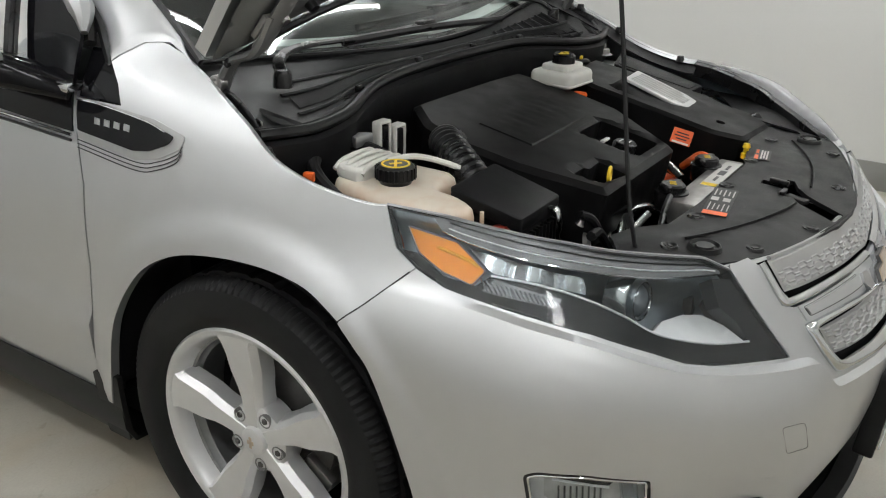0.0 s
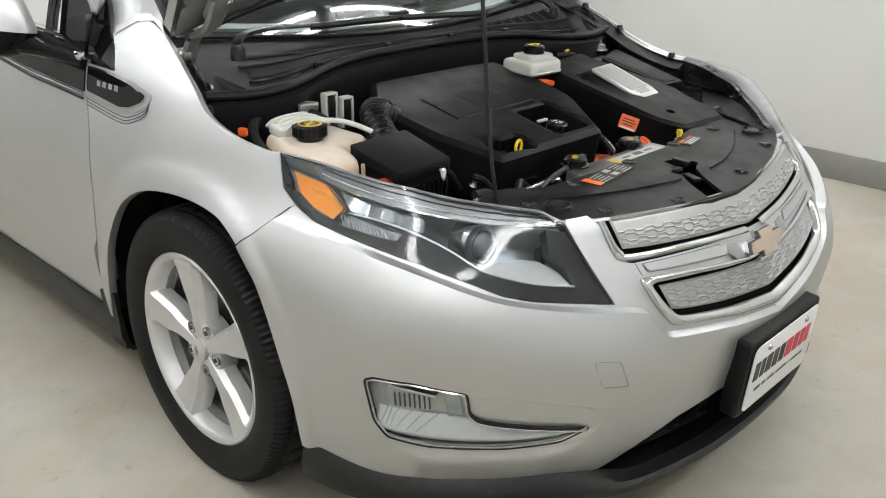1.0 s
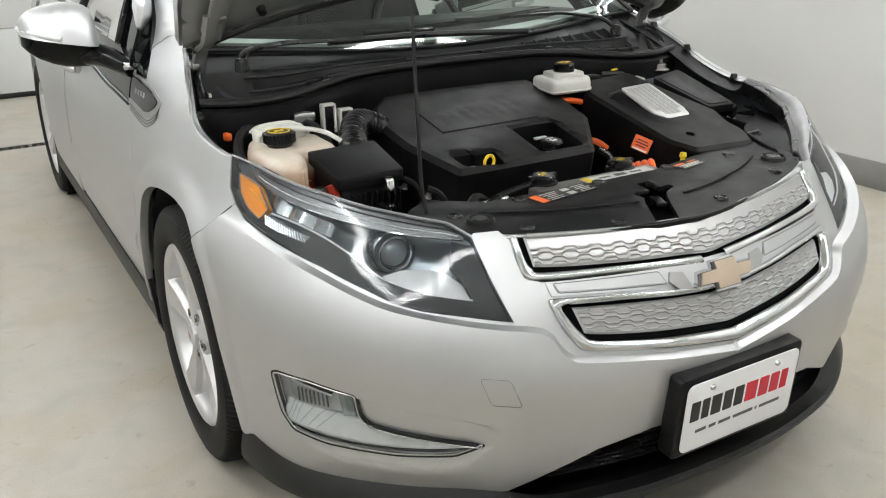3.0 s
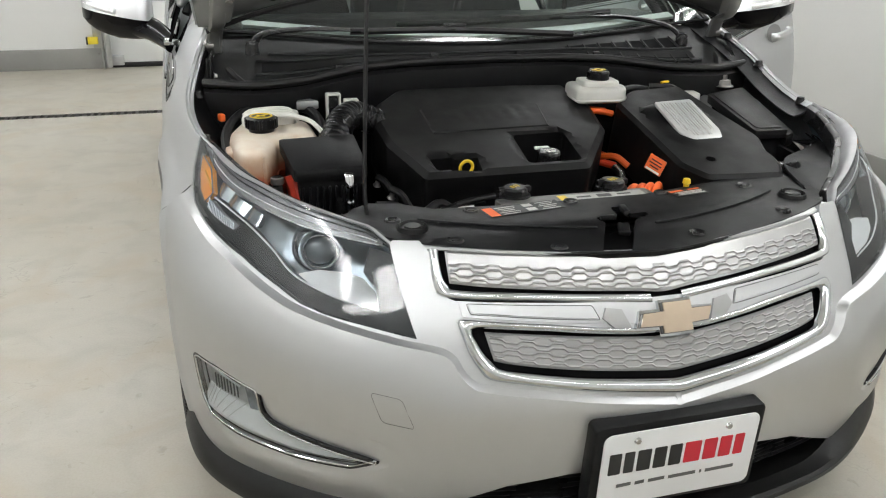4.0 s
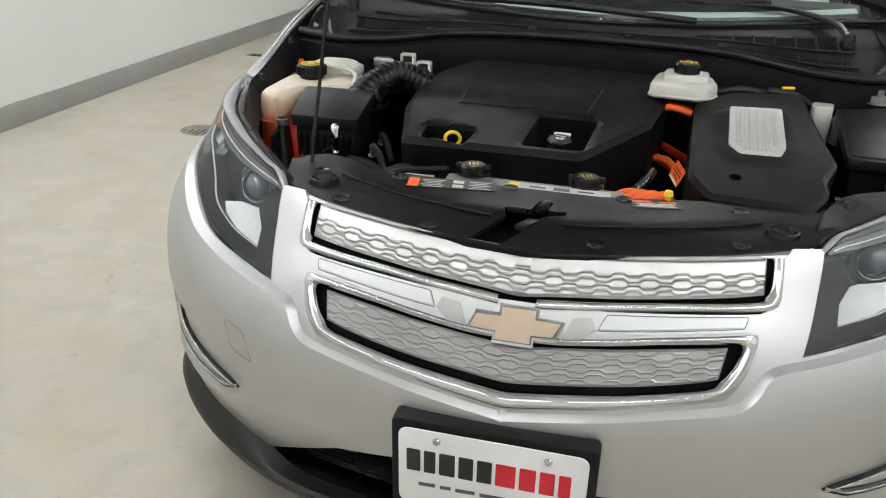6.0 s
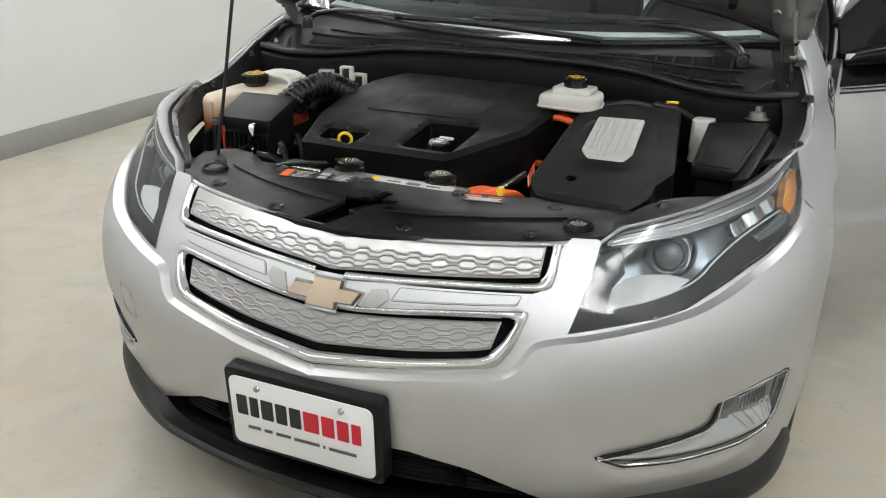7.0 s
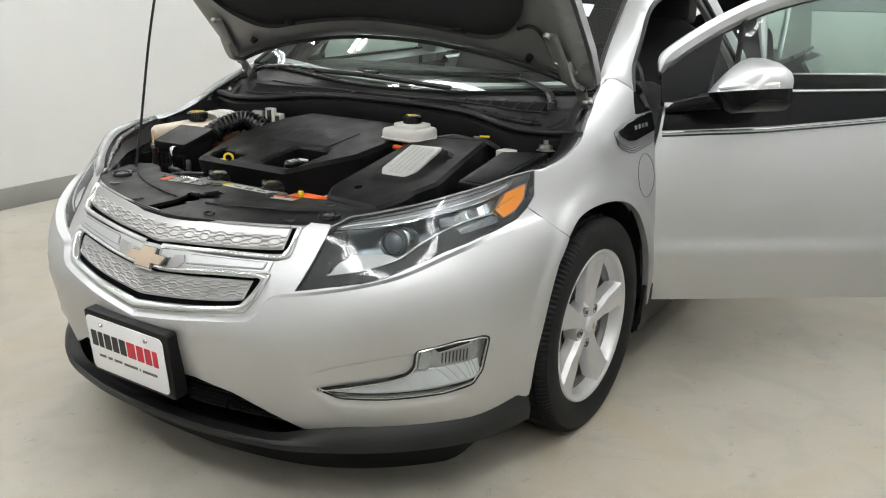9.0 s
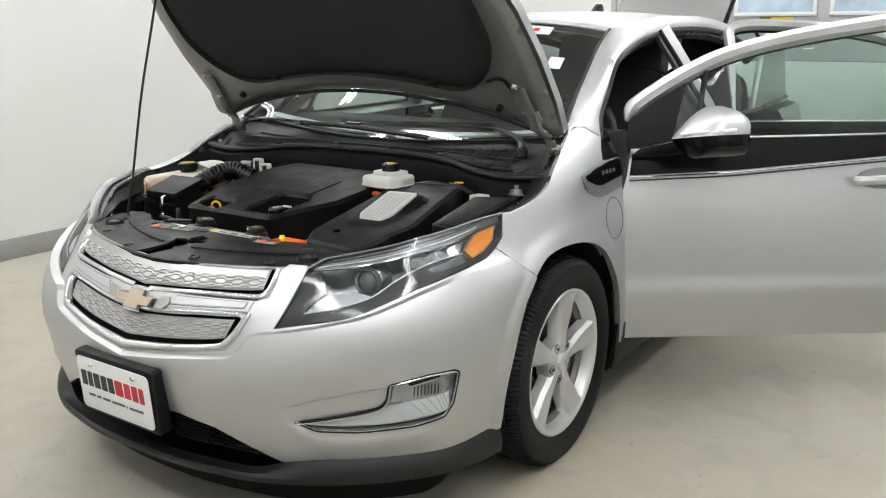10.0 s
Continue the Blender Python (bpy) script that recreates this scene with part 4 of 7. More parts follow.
# fog lamps: black gasket, bright edge, grey chamber with ribs, bright shelf, dark groove
for s in (1, -1):
    def fog_pt(a, z, off):
        return Vector(skin(s * a, z)) + Vector(skin_normal(s * a, z)) * off
    o = side(round_loop(FOG, .010, 4), s)
    fog = part("fog_lamp", panel(shrink(o, -.004), h=.014, lift=lambda a, z: -.024 + .012 * smooth_step((.76 - np.abs(a)) / .15), flange=0), FOG_BASE, car, "clear fog lamp with a bright bezel")
    part("lens", panel(shrink(o, .007), h=.014, lift=-.002, flange=.002), LENS, fog).visible_shadow = False
    part("dark_gasket", panel(o, [shrink(o, .0055)], h=.010, lift=-.0005, flange=.012), BLACK_SMOOTH, fog, "black gasket")
    ring = [fog_pt(abs(a), z, -.001) for a, z in resample(shrink(o, .0068), .008)]
    part("bezel", tube(ring + [ring[0]], .0019, 8, 0), CHROME, fog, "thin bright edge")
    part("lamp_chamber", panel(side([(.925, .456), (.868, .456), (.805, .447), (.796, .402), (.90, .400), (.922, .414)], s), h=.012, lift=-.019, flange=0), CHAMBER, fog, "grey ribbed lamp chamber")
    part("chamber_wall", panel(side([(.806, .449), (.779, .445), (.771, .403), (.797, .400)], s), h=.010, lift=-.010, flange=.010), BOWL, fog)
    part("chamber_bar", tube([fog_pt(a, z, -.013) for a, z in ((.912, .452), (.87, .446), (.822, .437))], .0021, 6, 4), PEARL, fog)
    part("chamber_roof", panel(side([(.905, .459), (.815, .447), (.822, .440), (.905, .452)], s), h=.01, lift=-.014, flange=.004), BEZEL, fog)
    for k in range(8):
        a = .832 + k * .0095
        part("rib", tube([fog_pt(a, .409, -.015), fog_pt(a + .002, .437, -.016)], .0017, 6, 0), INK_GREY, fog)
    UP, DOWN = [(.934, .404), (.90, .401), (.80, .399), (.765, .394), (.72, .380), (.66, .371), (.545, .360)], [(.936, .366), (.90, .357), (.83, .350), (.77, .347), (.70, .346), (.63, .348), (.562, .353)]

    def shelf_at(u, v):
        i = min(int(u), 5)
        p, q = (np.array(w[i]) * (1 - u + i) + np.array(w[i + 1]) * (u - i) for w in (UP, DOWN))
        a, z = p * (1 - v) + q * v
        return fog_pt(a, z, (-.020 + .006 * min(1, u / 4)) * (1 - v) - .003 * v)
    part("bright_shelf", grid_sheet(shelf_at, np.linspace(0, 6, 40), np.linspace(0, 1, 8), .002), PEARL, fog, "bright reflector shelf", smooth=180)
    for k in range(6):
        u = .45 + k * .26
        part("shelf_rib", tube([shelf_at(u + .12 - .35 * v, v) + Vector((0, 0, .0015)) for v in (.02, .3, .6, .85)], .0010, 5, 2), CHAMBER, fog)
    part("dark_groove", panel(side([(.935, .364)] + DOWN[1:] + [(.566, .345), (.62, .3395), (.70, .3375), (.80, .339), (.88, .3445), (.93, .355)], s), h=.010, lift=-.010, flange=0), DISC_IRON, fog, "dark groove under the shelf")
    part("groove_edge", tube([fog_pt(a, z, -.005) for a, z in ((.932, .3535), (.88, .343), (.80, .3375), (.70, .336), (.62, .338), (.56, .3455))], .0022, 6, 5), SATIN, fog)

# headlamps
AMB = [(1.205, .786), (1.120, .775), (1.062, .742), (1.080, .7215), (1.135, .733), (1.178, .752)]
EDGE = [(.547, .622), (.633, .634), (.708, .651), (.750, .665), (.800, .689), (.876, .714), (.965, .731), (1.052, .737)]
BORDER = LAMP[1:14] + [(.515, .664), (.540, .704), (.590, .712), (.592, .674), (.560, .650)] + EDGE + [(1.075, .722), (1.13, .728), (1.185, .752)]
top = LAMP[15:] + [LAMP[0]]


def lamp_top(a):
    return np.interp(np.abs(a), [p[0] for p in top], [p[1] for p in top])


def lamp_depth(a, z):
    return -.105 + .070 * smooth_step((np.abs(a) - .80) / .22) + (.075 - .055 * smooth_step((np.abs(a) - .80) / .22)) * smooth_step((z - lamp_top(a) + .035) / .022)


def lens_patch(s, n=70, m=18):
    low, high = curve_points(LAMP[12::-1], 5), curve_points(LAMP[15:] + [LAMP[0]], 5)

    def even(line):
        p = np.array(line, float)
        d = np.concatenate([[0], np.cumsum(np.hypot(*np.diff(p, axis=0).T))])
        t = np.linspace(0, d[-1], n)
        return np.stack([np.interp(t, d, p[:, 0]), np.interp(t, d, p[:, 1])], 1)
    lo, hi = even(low), even(high)
    v = np.array([lo * (1 - k) + hi * k for k in np.linspace(.004, .996, m)])
    p = skin(s * v[..., 0], v[..., 1]) + skin_normal(s * v[..., 0], v[..., 1]) * .001
    faces = [(j * n + i, j * n + i + 1, (j + 1) * n + i + 1, (j + 1) * n + i)[::s] for j in range(m - 1) for i in range(n - 1)]
    return [tuple(q) for q in p.reshape(-1, 3)], faces


for s in (1, -1):
    o = side(LAMP, s)
    lamp = part("headlamp", panel(o, h=.010, lift=lamp_depth, flange=0), LAMP_BODY, car, "wrapped headlamp with clear lens and amber corner", smooth=180)
    part("lens", lens_patch(s), LENS, lamp, "clear plastic lens", smooth=180).visible_shadow = False
    part("side_wall", panel(o, [shrink(o, .0035)], h=.014, lift=-.002, flange=.02), BLACK_SMOOTH, lamp)
    part("black_border", panel(side(BORDER, s), h=.012, lift=-.009, flange=.03), BEZEL, lamp, "black lower surround")
    amber = part("amber_reflector", panel(side(round_loop(AMB, .004, 2), s), h=.010, lift=-.005, flange=.010), AMBER, lamp, "amber corner reflector")
    part("amber_ridge", tube([skin(s * a, z) - np.array(skin_normal(s * a, z)) * .004 for a, z in ((1.150, .764), (1.12, .758), (1.092, .752), (1.076, .746))], .0024, 6, 3), AMBER_BRIGHT, amber, "brighter moulded ridge")
    part("amber_rim", tube([skin(s * a, z) - np.array(skin_normal(s * a, z)) * .004 for a, z in round_loop(AMB, .004, 2) + [AMB[0]]], .0014, 6, 0), GUIDE, amber)
    refl = round_loop([(.549, .6235), (.633, .635), (.700, .650), (.736, .664), (.700, .676), (.645, .678), (.600, .671), (.565, .650)], .005, 3)
    part("bright_reflector", panel(side(refl, s), h=.008, lift=lambda a, z: -.010 - .75 * np.clip(z - .616 - .15 * (np.abs(a) - .54), 0, .1), flange=.012), PEARL, lamp, "bright inner reflector")
    band = [(a, lamp_top(a) - .0035) for a in np.linspace(.562, 1.17, 26)] + [(float(a), float(z)) for a, z in zip(np.linspace(1.15, .562, 20), np.interp(np.linspace(1.15, .562, 20), [.545, .724, .877, 1.024, 1.112, 1.16], [.7135, .7275, .748, .765, .778, .789]))]
    part("upper_trim", panel(side(band, s), h=.006, lift=-.010, flange=.010), GUIDE, lamp, "clear ribbed upper light guide")
    for off in (.35, .68):
        part("guide_line", tube([skin(s * a, z) - np.array(skin_normal(s * a, z)) * .0085 for a, z in [(q, float(lamp_top(q)) * (1 - off) + off * float(np.interp(q, [.545, .724, .877, 1.024, 1.112, 1.16], [.7135, .7275, .748, .765, .778, .789]))) for q in np.linspace(.575, 1.14, 22)]], .0013, 5, 2), BEZEL if off < .5 else PEARL, lamp)
    part("upper_seam", tube([skin(s * a, z) - np.array(skin_normal(s * a, z)) * .010 for a, z in ((.57, .7155), (.724, .7275), (.877, .748), (1.024, .765), (1.112, .778), (1.15, .787))], .0016, 6, 5), CHROME, lamp)
    part("turn_bowl", panel(side(round_loop([(.862, .7165), (.965, .7345), (1.052, .741), (1.106, .770), (1.02, .7605), (.92, .747), (.865, .738)], .006, 3), s), h=.008,
                            lift=lambda a, z: -.026 + .010 * np.abs(np.sin(a * 34)) + .25 * (.745 - z), flange=.012), BOWL, lamp, "bright faceted turn lamp bowl")
    rib = part("ribbed_reflector", panel(side([(1.062, .7165), (.925, .703), (.912, .713), (1.045, .7335)], s), h=.006, lift=-.006, flange=.002), GUIDE, lamp, "ribbed clear reflector")
    for k in range(16):
        a = .922 + k * .0086
        part("lens_rib", tube([skin(s * (a + dz), .7035 + .10 * (a - .925) + dz) - np.array(skin_normal(s * a, .71)) * .0050 for dz in (0, .011 + .04 * (a - .925))], .0015, 5, 0), BOWL, rib)
    c = Vector((s * .566, -.600, .671))
    n = Vector((s * .12, -1, .10)).normalized()
    m = Matrix.Translation(c) @ n.to_track_quat("Z", "Y").to_matrix().to_4x4()
    part("projector", lathe([(0, .020), (.010, .019), (.019, .015), (.026, .008), (.029, 0), (.029, -.01)], 36, m), DISC, lamp, "round glass projector lens")
    part("projector_ring", lathe([(.029, .000), (.0295, .010), (.0325, .012), (.035, .006), (.036, -.02)], 40, m), LAMP_BODY, lamp, "dark ring round the lens")
    part("ring_glint", lathe([(.0290, .0105), (.0300, .0125), (.0312, .0128), (.0315, .0115)], 40, m), CHROME, lamp)
    part("projector_bowl", lathe([(.040, .004), (.043, .002), (.050, -.012), (.052, -.03), (.048, -.03), (.040, -.006)], 40, m, closed=True), BOWL, lamp, "bright bowl round the projector")
    ln = [skin(s * a, z) - np.array(skin_normal(s * a, z)) * .0075 for a, z in EDGE]
    part("chrome_line", tube(ln, .0018, 6, 5), PEARL, lamp, "bright edge line")

    def ledge(u, v):
        i = min(int(u), len(top) - 2)
        a, z = (1 - (u - i)) * np.array(top[i]) + (u - i) * np.array(top[i + 1])
        p = Vector(skin(s * a, z))
        inw = Vector((p.x * .35 - p.x, p.y * .45 - .10 - p.y, 0)).normalized()
        roll = float(np.interp(a, [.545, .65, .90, 1.08, 1.2, 1.25], [.012, .022, .033, .024, .008, .004]))
        return p + inw * (roll + (.000, .002, .009, .015, .019)[v]) + Vector((0, 0, (-.004, -.001, -.002, -.006, -.04)[v] - .6 * roll))

    def rolled(u, v):
        i = min(int(u), len(top) - 2)
        a, z = (1 - (u - i)) * np.array(top[i]) + (u - i) * np.array(top[i + 1])
        p = Vector(skin(s * a, z))
        return p.lerp(ledge(u, 1), v) + Vector((0, 0, .005 * math.sin(math.pi * v) - .002 * v))
    part("lens_top", grid_sheet(rolled, np.linspace(0, len(top) - 1.001, 40), np.linspace(0, 1, 6), .003), LENS_TOP, lamp, "clear top of the lens, its reflected room painted as pale grey")
    part("lamp_top_ledge", grid_sheet(ledge, np.linspace(0, len(top) - 1.001, 30), range(5), .003), BLACK_SMOOTH, lamp, "black ledge behind the lens")

# fenders
FEND_AT = [(1.176, .731), (1.216, .753), (1.248, .811), (1.285, .810), (1.375, .823), (1.46, .850), (1.525, .888), (1.58, .915), (1.645, .944), (1.70, .966), (1.745, .983), (1.79, .993), (1.838, .981),
        (1.875, .952), (1.838, .918), (1.815, .8855), (1.931, .8855), (1.918, .82), (1.890, .731), (1.884, .58), (1.90, .45), (1.918, .33), (1.92, .262), (1.884, .262), (1.84, .431), (1.805, .51), (1.746, .588), (1.69, .633),
        (1.62, .664), (1.53, .681), (1.44, .684), (1.36, .675), (1.315, .660), (1.274, .639)]
FEND = FEND_AT[:2] + [tuple(q) for q in curve_points(FEND_AT[2:13], 4)] + FEND_AT[13:23] + [tuple(q) for q in curve_points(FEND_AT[23:] + [(1.272, .637)], 5)][:-1]


for s in (1, -1):
    fender = part("fender", panel(side(FEND, s), h=.018, lift=fender_lift, flange=.02), PAINT, car, "silver painted front fender")
    seam = np.array(resample([(1.274, .639), (1.176, .731)], .01)[:14])
    part("panel_joint", tube([Vector(skin(s * a, z)) + Vector(skin_normal(s * a, z)) * (float(fender_lift(np.array([a]), np.array([z]))[0]) + .0002) for a, z in seam], .0012, 5, 0), INK_BLACK, fender, "dark joint between fender and bumper")
    B = [(1.643, .858), (1.650, .836), (1.700, .812), (1.755, .802), (1.916, .815), (1.928, .884), (1.86, .884), (1.72, .874)]
    part("corner_panel", panel(side([(1.817, .8885), (1.84, .9175), (1.8765, .951), (1.90, .972), (1.936, .972), (1.930, .8885)], s), h=.016, lift=-.003, flange=.008), GLOSS_BLACK, fender, "gloss black corner panel")
    badge = part("badge_surround", panel(side(round_loop(B, .010, 4), s), h=.010, lift=.002, flange=.004), SATIN, fender, "bright fender badge surround")
    part("badge_field", panel(side(round_loop([(1.668, .854), (1.678, .840), (1.722, .822), (1.762, .817), (1.914, .829), (1.925, .881), (1.86, .880), (1.735, .869)], .006, 3), s), h=.012, lift=.0045, flange=.004), GLOSS_BLACK, badge, "gloss black field")
    part("badge_edge", tube([Vector(skin(s * a, z)) + Vector(skin_normal(s * a, z)) * .005 for a, z in ((1.925, .8815), (1.86, .880), (1.74, .8685), (1.69, .858))], .0016, 6, 4), CHROME, badge)
    for k in range(4):
        a = 1.775 + k * .026
        part("badge_bar", panel(side([(a, .846), (a + .015, .847), (a + .0165, .858), (a + .0015, .857)], s), h=.012, lift=.0058, flange=.002), SATIN, badge)
    for dz in (0, -.007, -.014):
        ln = [Vector(skin(s * a, z + dz)) + Vector(skin_normal(s * a, z)) * .0015 for a, z in ((1.646, .842), (1.656, .827), (1.70, .808), (1.755, .799), (1.915, .812))]
        part("accent_line", tube(ln, .0009, 6, 6), INK_BLACK, badge)
    # dark wheel housing and edge of the sill
    arch = [(1.503 + .372 * math.cos(radians(t)), .325 + .362 * math.sin(radians(t))) for t in range(-3, 192, 3)]
    part("wheel_liner", grid_sheet(lambda u, v: Vector((s * (.826 - v * .34), float(plan_y(u[0])), u[1])), arch, (0, .05, .5, 1), .004), DARK, car, "black wheel arch liner")
    part("sill_end", panel(side(round_loop([(1.852, .335), (1.932, .325), (1.936, .165), (1.868, .165)], .006, 2), s), h=.02, lift=.006, flange=.012), TRIM_GREY, car, "dark grey end of the sill")
    part("inner_wing", prism([(s * .49, -.44), (s * .50, -.44), (s * .50, .46), (s * .49, .46)], .12, .70), DARK, car)


# ---- wheels ----
def wheel(s, y, turn):
    """A wheel with its tyre, whose outer face looks to the side s."""
    hub_z = .311
    m = Matrix.Translation((s * (.832 if y < 1 else .824), y, hub_z)) @ pose(0, 0, 0, 0, 90 * s, 0)
    rim = part("wheel", lathe([(.2015, -.036), (.2040, -.028), (.2085, -.008), (.2125, -.001), (.218, .003), (.2245, .0045), (.229, .001), (.229, -.012), (.218, -.036)], 64, closed=True), ALLOY, car, "silver five-spoke alloy wheel", matrix=m)
    part("barrel", lathe([(.204, -.034), (.197, -.038), (.195, -.046), (.190, -.052), (.188, -.16), (.212, -.16), (.216, -.034)], 56, closed=True), BARREL, rim, "inner barrel, alloy darkened for the shade behind the spokes")
    for k in range(5):
        ang = turn + 72 * k
        prof = [(.026, .021, -.010), (.060, .025, -.010), (.085, .0265, -.010), (.104, .0290, -.0095), (.120, .0335, -.009), (.138, .0375, -.0075), (.175, .0405, -.005), (.198, .044, -.002), (.209, .051, -.001), (.219, .064, .001)]
        sp = bmesh.new()
        rows = []
        for r, w, h in prof:
            d = .042 if r < .2 else .026
            rows.append([sp.verts.new(v) for v in ((r, -w - .004, h - d), (r, -w + .001, h - .014), (r, -w + .010, h), (r, w - .010, h), (r, w - .001, h - .014), (r, w + .004, h - d))])
        for a, b in zip(rows, rows[1:]):
            for i in range(5):
                sp.faces.new((a[i], a[i + 1], b[i + 1], b[i]))
            sp.faces.new((a[5], a[0], b[0], b[5]))
        sp.faces.new(rows[0])
        sp.faces.new(rows[-1])
        part("spoke", sp, ALLOY, rim, matrix=pose(0, 0, 0, 0, 0, ang), smooth=16)
        lug = pose(.0545 * math.cos(radians(ang + 36)), .0545 * math.sin(radians(ang + 36)), -.0165)
        part("lug_well", lathe([(0, .0035), (.0105, .0035), (.0125, .006), (.014, .0055), (.0145, -.01)], 18), BARREL, rim, matrix=lug)
        part("lug_nut", lathe([(0, .008), (.005, .008), (.0065, .006), (.0065, -.02)], 6), DISC_IRON, rim, matrix=lug)
    part("hub", lathe([(0, -.012), (.060, -.012), (.069, -.018), (.072, -.035), (.072, -.06)], 40), ALLOY, rim)
    cap = part("centre_cap", lathe([(0, .003), (.020, .002), (.027, -.002), (.029, -.012)], 32), ALLOY, rim)
    part("cap_mark", join(box((0, 0, .0028), (.024, .007, .002), .001), box((0, 0, .0028), (.009, .016, .002), .001)), GOLD, cap, "small gold mark")
    part("brake_disc", lathe([(.055, -.075), (.135, -.075), (.137, -.078), (.137, -.098), (.055, -.098)], 48), DISC_IRON, rim, "worn steel brake disc")
    part("caliper", prism([(.085 * math.cos(t), .085 * math.sin(t)) for t in np.linspace(-.6, .6, 8)] + [(.160 * math.cos(t), .160 * math.sin(t)) for t in np.linspace(.5, -.5, 8)], -.12, -.058, .008, m=pose(0, 0, 0, 0, 0, 215 if s < 0 else -35)), STEEL, rim, "cast brake caliper")
    # dark disc behind the brake, blackens the gaps between the spokes
    part("backing", lathe([(.05, -.112), (.188, -.112)], 40), DARK, rim)
    # tyre with grooves round it, notched shoulders, and the flat where it stands on the floor
    n = 272
    prof = [(.224, -.012), (.2285, .001), (.239, .010), (.262, .0155), (.288, .0145), (.303, .010), (.3135, .003), (.3195, -.006), (.3225, -.020), (.3155, -.022), (.3155, -.031), (.3240, -.033),
            (.3250, -.070), (.3170, -.072), (.3170, -.082), (.3250, -.084), (.3250, -.115), (.3170, -.117), (.3170, -.127), (.3240, -.129), (.3215, -.165), (.309, -.19), (.283, -.20), (.25, -.195), (.224, -.165)]
    bm = bmesh.new()
    rings = []
    for r, h in prof:
        ring = []
        for k in range(n):
            rr = r - (.0055 if (k % 2 == 0 and (.313 < r < .3235) and h > -.021) else 0) - (.004 if (k % 8 < 2 and r > .3235 and h < -.032) else 0)
            a, b = rr * math.cos(2 * math.pi * k / n), rr * math.sin(2 * math.pi * k / n)
            low = max(0, s * a - (hub_z - .0005))
            ring.append(bm.verts.new((a - s * low, b, h + (low * .5 if h > -.02 else 0))))
        rings.append(ring)
    for a, b in zip(rings, rings[1:]):
        for k in range(n):
            bm.faces.new((a[k], a[(k + 1) % n], b[(k + 1) % n], b[k]))
    part("tyre", bm, RUBBER, rim, "black road tyre with worn ribbed tread", smooth=28)
    return rim


for s in (1, -1):
    wheel(s, 0.0, 100 if s > 0 else 80)
    wheel(s, 2.66, 130)

# ---- hood, held open ----
HA = radians(50)
HS, HN = Vector((0, -math.cos(HA), math.sin(HA))), Vector((0, math.sin(HA), math.cos(HA)))
HP = Vector((0, .135, .985))


def hood_at(x, s, h):
    crown = .055 * (1 - (np.abs(x) / .78) ** 2.2) - .02 * np.clip((s - .6) / .4, 0, 1) ** 2
    p = np.stack(np.broadcast_arrays(x, 0 * x, 0 * x), -1) + np.array(HP) + np.multiply.outer(s, np.array(HS)) + np.multiply.outer(crown + h, np.array(HN))
    return p


HOOD = [(.738, -.005), (.752, .12), (.752, .30), (.735, .46), (.695, .60), (.60, .76), (.45, .875), (.25, .94), (0, .965)]
HREAR = [(.715, -.012), (.62, .022), (.50, .054), (.34, .082), (.17, .102), (0, .108)]
hood_out = HOOD + [(-x, q) for x, q in HOOD[-2::-1]] + [(-x, q) for x, q in HREAR] + HREAR[-2::-1]
hood = part("hood", panel(hood_out, h=.05, flange=.024, surface=lambda u, v: hood_at(u, v, .0)), PAINT, car, "open hood, silver outside with a black pad inside")
PADO = [(.575, .25), (.632, .36), (.622, .55), (.54, .71), (.34, .82), (0, .85)]
PADB = [(.50, .188), (.42, .172), (.20, .204), (0, .216)]
pad_out = round_loop(PADO + [(-x, q) for x, q in PADO[-2::-1]] + [(-x, q) for x, q in PADB] + PADB[-2::-1], .09, 5)


def underside(u, v):
    d = edge_distance(hood_out, np.stack([np.ravel(u), np.ravel(v)], 1)).reshape(np.shape(u))
    dp = edge_distance(pad_out, np.stack([np.ravel(u), np.ravel(v)], 1)).reshape(np.shape(u)) * np.where(inside(pad_out, np.ravel(u), np.ravel(v)), -1, 1).reshape(np.shape(u))
    depth = -.012 - .022 * smooth_step((d - .012) / .03) + .010 * smooth_step((.03 - np.abs(dp - .02)) / .03)
    return hood_at(u, v, depth)


inner = part("inner_panel", panel(shrink(hood_out, .006), h=.02, flange=0, surface=underside), PAINT_SHADED, hood, "silver painted inner frame of the hood", smooth=180)
part("insulation_pad", panel(pad_out, h=.04, flange=-.02, surface=lambda u, v: hood_at(u, v, -.050 + .014 * (1 - smooth_step(edge_distance(pad_out, np.stack([np.ravel(u), np.ravel(v)], 1)).reshape(np.shape(u)) / .03)))), PAD, hood, "black fibre insulation pad")
rear_seal = [hood_at(np.array(x), np.array(q + .012), -.03) for x, q in HREAR] 
part("rear_seal", tube(rear_seal + [p * np.array([-1, 1, 1]) for p in rear_seal[-2::-1]], .007, 6, 3), SEAL, hood)
